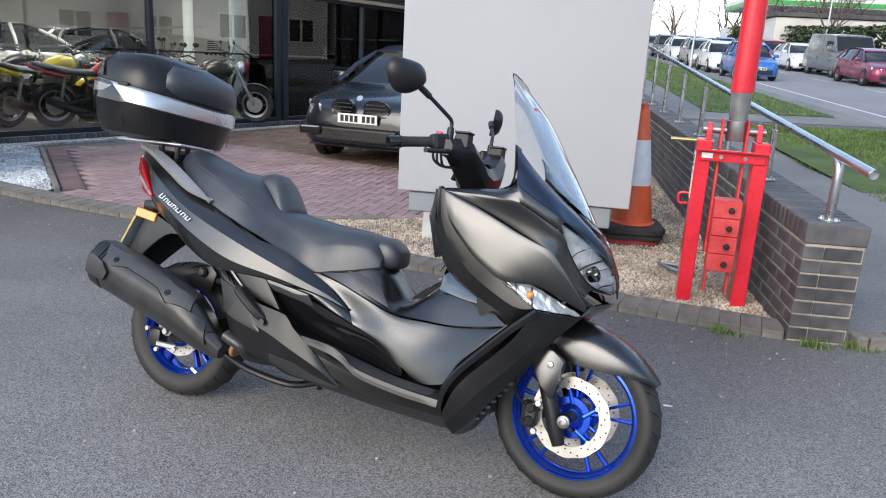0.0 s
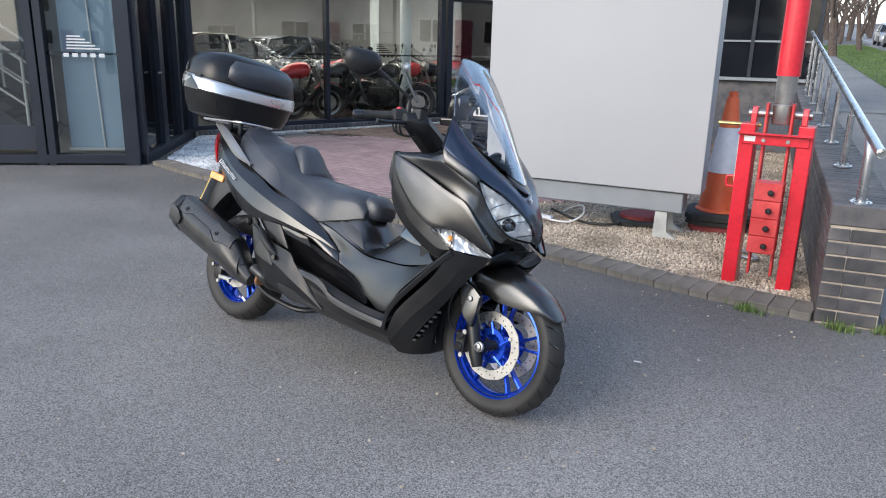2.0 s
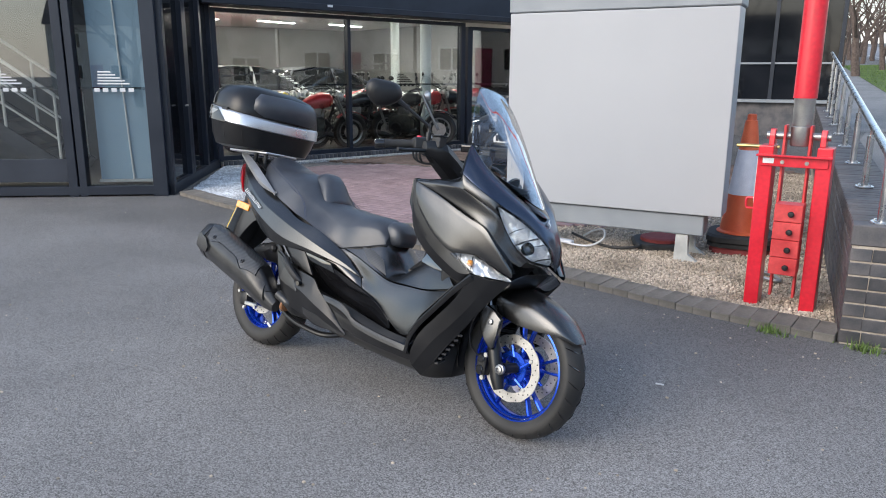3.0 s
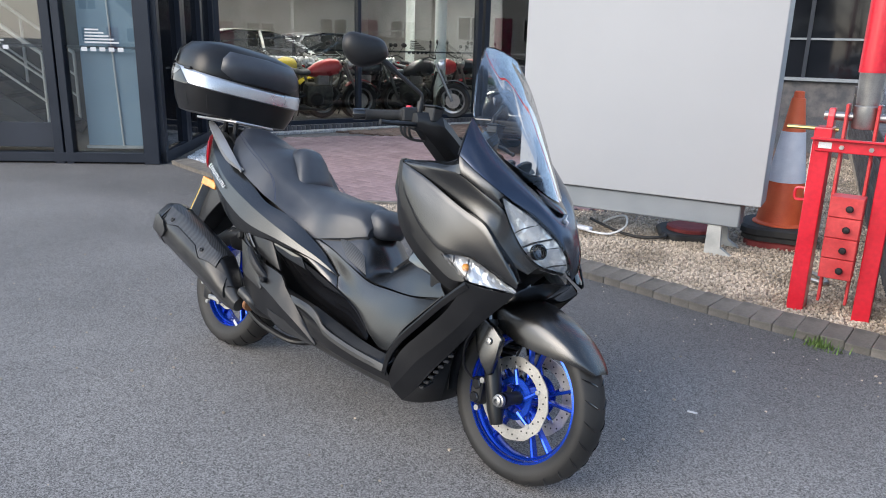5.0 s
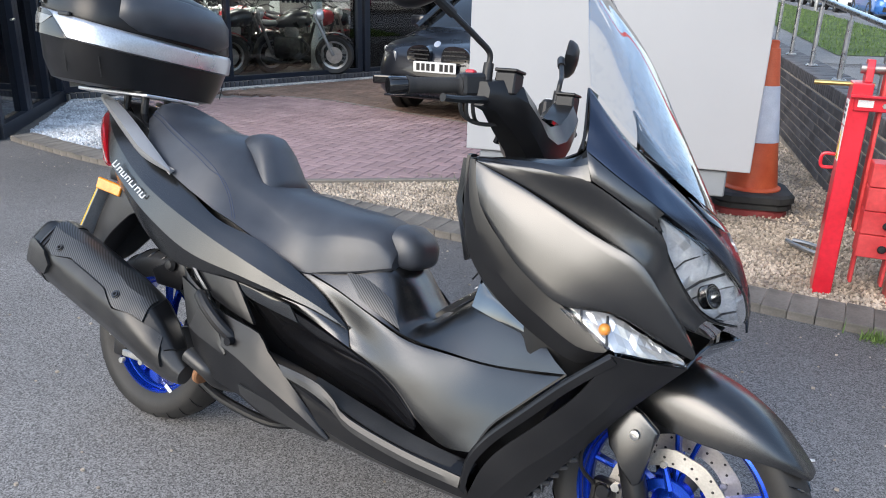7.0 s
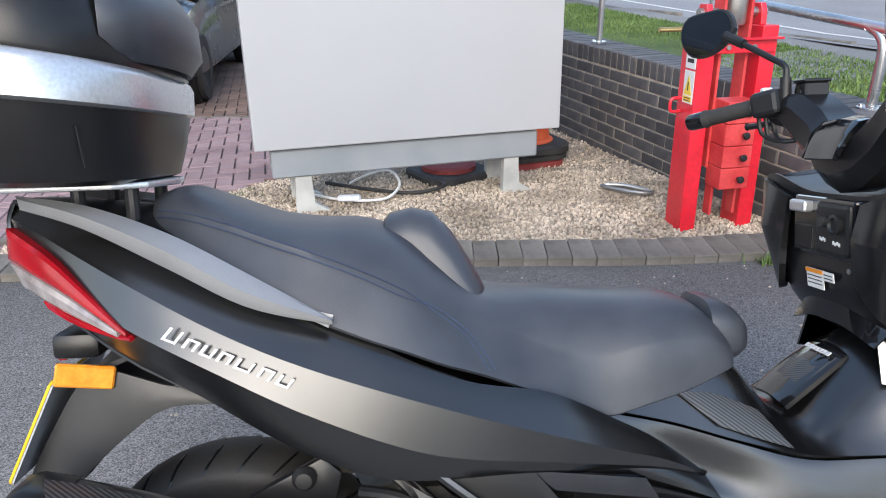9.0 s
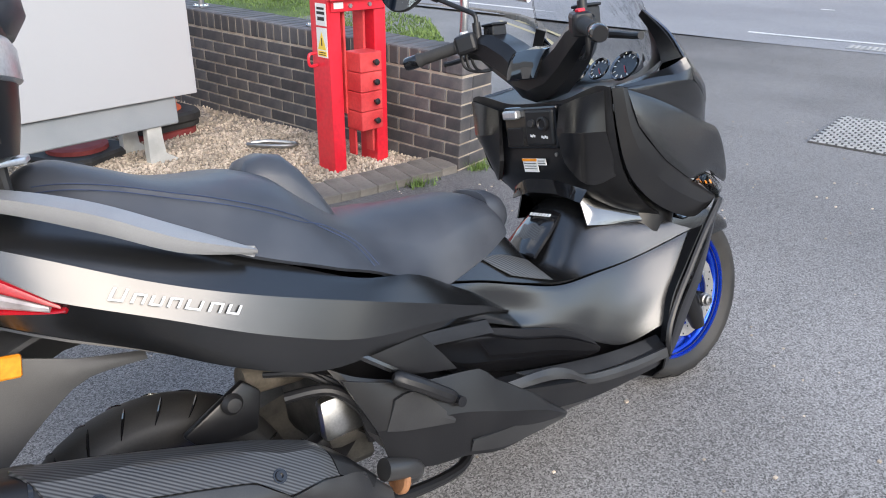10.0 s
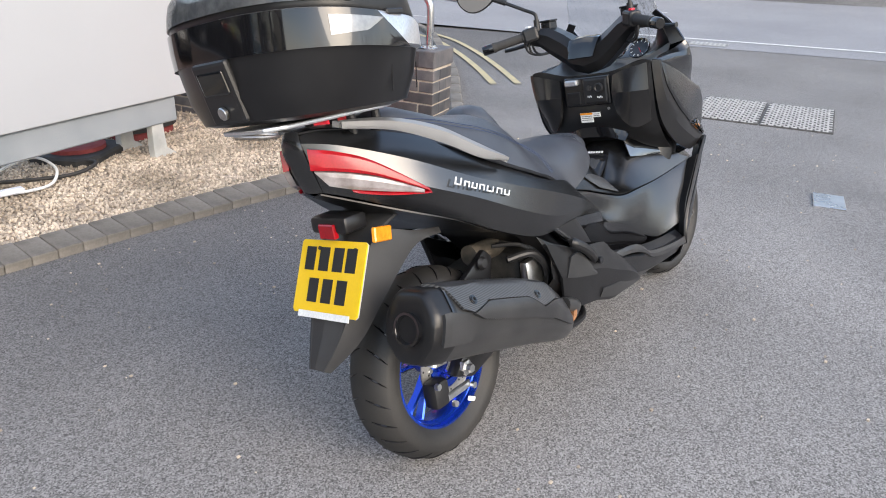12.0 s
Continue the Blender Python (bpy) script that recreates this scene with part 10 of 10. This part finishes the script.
# ---------------------------------------------------------------- trees, hedge, far buildings
def tree(seed, height):
    rnd = random.Random(seed)
    root = thing("tree", "bare winter tree with fine twigs beside the road", "tree", group="roadside trees")
    trunk, crown = bmesh.new(), bmesh.new()

    def grow(p, d, length, r, level):
        n = 3
        pts, rs = [p], [r]
        for k in range(n):
            d = (d + Vector((rnd.uniform(-1, 1), rnd.uniform(-1, 1), rnd.uniform(-0.3, 0.6))) * 0.16).normalized()
            p = p + d * length / n
            pts.append(p)
            rs.append(r * (1 - 0.35 * (k + 1) / n))
        tube(trunk if level < 3 else crown, pts, rs, 7 if level == 0 else (5 if level < 3 else 3), cap=False)
        if level >= 5:
            return
        for k in range(rnd.choice((2, 3, 3)) if level else 5):
            a, tilt = rnd.uniform(0, 6.28), rnd.uniform(0.35, 0.95)
            side = d.orthogonal().normalized()
            side = Matrix.Rotation(a, 3, d) @ side
            nd = (d * math.cos(tilt) + side * math.sin(tilt) + Vector((0, 0, 0.15))).normalized()
            start = pts[-1] if k < 2 else pts[rnd.choice((1, 2, 2))]
            grow(start, nd, length * rnd.uniform(0.58, 0.8), rs[-1] * rnd.uniform(0.55, 0.8), level + 1)

    grow(Vector((0, 0, -0.2)), Vector((0, 0, 1)), height * 0.3, height * 0.022, 0)
    part("trunk", trunk, M_BARK, root, "", True)
    part("crown", crown, M_BARK, root, "fine bare twigs")
    return root


base_trees = [tree(41 + k, h) for k, h in enumerate((9.0, 10.5, 8.0))]
SPOTS = [(37, 17.5), (44, 19), (52, 18), (60, 20), (68, 18.5), (76, 21), (84, 19), (95, 20), (48, 4.4), (62, 4.2), (74, 4.0), (88, 3.5), (100, 0), (92, -6), (84, -12), (98, -16), (80, 8), (106, 10), (70, -9), (40, 2.5), (47, 1.0), (55, 2.5), (58, -1), (66, 1.5), (70, 5.5), (78, 6), (86, 5.5), (92, 9), (50, 23), (57, 26), (63, 23), (72, 25), (80, 27), (96, 14), (102, 5), (88, 13), (110, 2), (114, -6), (108, -12)]
rnd = random.Random(17)
for i, (u, v) in enumerate(SPOTS):
    q = uv(u, v)
    m = Matrix.Translation(q) @ pose(0, 0, 0, 0, 0, rnd.uniform(0, 360)) @ Matrix.Scale(1.0, 4)
    if i < 3:
        base_trees[i].matrix_basis = m
    else:
        copy_thing(base_trees[i % 3], m)
for x, y in ((9, -19), (13, -22), (4, -24), (17, -17)):
    copy_thing(base_trees[(int(x)) % 3], Matrix.Translation((x, y, 0)) @ pose(0, 0, 0, 0, 0, x * 40))

bm = bmesh.new()
rnd = random.Random(9)
co, fa = [], []
for _ in range(15000):
    u, v, z = rnd.uniform(30, 72), 16.2 + rnd.gauss(0, 0.35), rnd.uniform(0, 2.5)
    q = uv(u, v, z)
    a, b, s_ = rnd.uniform(0, 6.28), rnd.uniform(-0.8, 0.8), rnd.uniform(0.05, 0.14)
    d1, d2 = Vector((math.cos(a), math.sin(a), b)) * s_, Vector((-math.sin(a), math.cos(a), rnd.uniform(-0.8, 0.8))) * s_
    i = len(co)
    co += [q - d1, q + d2, q + d1, q - d2]
    fa.append((i, i + 1, i + 2, i + 3))
me = bpy.data.meshes.new("hedge")
me.from_pydata(co, [], fa)
me.materials.append(M_LEAF)
bm.free()
tagged(new("hedge", me), "clipped dark green hedge beyond the road", "hedge", kind="stuff")
co, fa = [], []
for _ in range(9000):
    u, v, z = rnd.uniform(60, 130), rnd.uniform(-24, 3), rnd.uniform(0, 3.4)
    u = 92 + 0.4 * v + rnd.gauss(0, 1.2)
    q = uv(u, v, z)
    a, s_ = rnd.uniform(0, 6.28), rnd.uniform(0.1, 0.35)
    d1, d2 = Vector((math.cos(a), math.sin(a), rnd.uniform(-0.8, 0.8))) * s_, Vector((-math.sin(a), math.cos(a), rnd.uniform(-0.8, 0.8))) * s_ * 0.25
    i = len(co)
    co += [q - d1, q + d2, q + d1, q - d2]
    fa.append((i, i + 1, i + 2, i + 3))
me = bpy.data.meshes.new("scrub")
me.from_pydata(co, [], fa)
me.materials.append(M_BARK)
tagged(new("scrub", me), "brown leafless scrub along the far road", "scrub", kind="stuff")


def far_box(nm, label, cat, u, v, size, material, z=0.0, turn=0.0):
    root = thing(nm, label, cat, Matrix.Translation(uv(u, v, z)) @ pose(0, 0, 0, 0, 0, facing + 180 + turn))
    bm = bmesh.new()
    box(bm, (0, 0, size[2] / 2), size, None, 0.03)
    part("wall", bm, material, root)
    return root


st = thing("fuel_canopy", "white and green fuel station canopy on posts", "canopy", Matrix.Translation(uv(80, 31, -0.9)) @ pose(0, 0, 0, 0, 0, facing + 90))
bm = bmesh.new()
box(bm, (0, 0, 5.5), (26, 12, 0.9), None, 0.05)
part("canopy_roof", bm, M_WHITE, st)
bm = bmesh.new()
box(bm, (0, 0, 5.35), (26.1, 12.1, 0.45), None, 0.05)
part("green_band", bm, M_GREEN, st, "bright green band")
for x in (-9, -3, 3, 9):
    for y in (-3, 3):
        bm = bmesh.new()
        box(bm, (x, y, 2.5), (0.4, 0.4, 5.1))
        part("post", bm, M_WHITE, st)
bm = bmesh.new()
box(bm, (0, 9, 1.8), (24, 5, 3.6), None, 0.03)
part("kiosk", bm, M_WHITE, st)


def house(label, W=7.0, D=8.0, H=5.4):
    root = thing("house", label, "house", group="houses across the road")
    bm = bmesh.new()
    box(bm, (0, 0, H / 2), (W, D, H))
    wall = part("wall", bm, M_RENDER, root)
    bm = bmesh.new()
    rings(bm, [[(-W / 2 - 0.2, -D / 2 - 0.4, H), (-W / 2 - 0.2, D / 2 + 0.4, H), (-W / 2 - 0.2, 0, H + 3.0)], [(W / 2 + 0.2, -D / 2 - 0.4, H), (W / 2 + 0.2, D / 2 + 0.4, H), (W / 2 + 0.2, 0, H + 3.0)]])
    roof = part("roof", bm, M_ROOF, root)
    bm = bmesh.new()
    box(bm, (W / 2 - 0.8, 0, H + 3.2), (0.7, 0.9, 1.4), None, 0.02)
    part("chimney", bm, M_REDBRICK, roof)
    for x in (-2.0, 1.6):
        for z in (1.5, 4.1):
            bm = bmesh.new()
            box(bm, (x, -D / 2 - 0.02, z), (1.5, 0.1, 1.3), None, 0.02)
            w_ = part("window", bm, M_WHITE, root)
            for k in (-1, 1):
                bm = bmesh.new()
                box(bm, (x + k * 0.35, -D / 2 - 0.075, z), (0.58, 0.03, 1.1))
                part("pane", bm, M_GLASS_DARK, w_)
    bm = bmesh.new()
    box(bm, (-0.2, -D / 2 - 0.03, 1.05), (0.95, 0.1, 2.1), None, 0.02)
    part("door", bm, P_MAROON, root)
    return root


h0 = house("pale rendered house with slate roof across the road")
# the last three are unseen, added to darken reflections in the scooter's paint
for i, (u, v, t) in enumerate(((2, 24, 0), (9.2, 24, 0), (16.4, 24, 0), (-5.5, 24, 0), (-13, 24, 0), (24, 24, 0), (-20.5, 24, 0), (-28, 24, 0), (-35.5, 24, 0))):
    q = uv(u, v)
    m = Matrix.Translation(q) @ pose(0, 0, 0, 0, 0, facing + t)
    m = Matrix.Translation(q) @ pose(0, 0, 0, 0, 0, math.degrees(math.atan2(WU.y, WU.x)) + 180)
    if i == 0:
        h0.matrix_basis = m
    else:
        copy_thing(h0, m)
for x, y, t in ((16, -62, 205), (5, -66, 190), (30, -55, 220)):
    copy_thing(h0, Matrix.Translation((x, y, 0)) @ pose(0, 0, 0, 0, 0, t))
gab = copy_thing(h0, Matrix.Translation(uv(78, -3)) @ pose(0, 0, 0, 0, 0, 20))
shed = far_box("low_building", "low pale flat-roofed building beyond the hedge", "building", 58, 22, (6, 14, 2.9), M_RENDER)
bm = bmesh.new()
box(bm, (0, 0, 3.1), (6.4, 14.4, 0.3), None, 0.03)
part("roof", bm, M_ROOF, shed)
for u, v in ((36, 5.9), (46, 15.6), (22, 15.6), (64, 5.9)):
    q = uv(u, v)
    lp = thing("street_lamp", "grey steel street lamp post beside the road", "street lamp", Matrix.Translation(q), "street lamps")
    bm = bmesh.new()
    tube(bm, [(0, 0, 0), (0, 0, 1.2), (0, 0, 1.25), (0, 0, 8.0)], [0.09, 0.09, 0.06, 0.045], 10)
    part("pole", bm, M_STEEL_D, lp, "", True)
    bm = bmesh.new()
    tube(bm, curve([(0, 0, 7.95), (0.2, 0.05, 8.3), (0.9, 0.2, 8.45)], 4), 0.035, 8)
    part("arm", bm, M_STEEL_D, lp, "", True)
    bm = bmesh.new()
    box(bm, (1.15, 0.25, 8.45), (0.6, 0.2, 0.1), None, 0.03)
    part("lantern", bm, M_STEEL_D, lp)
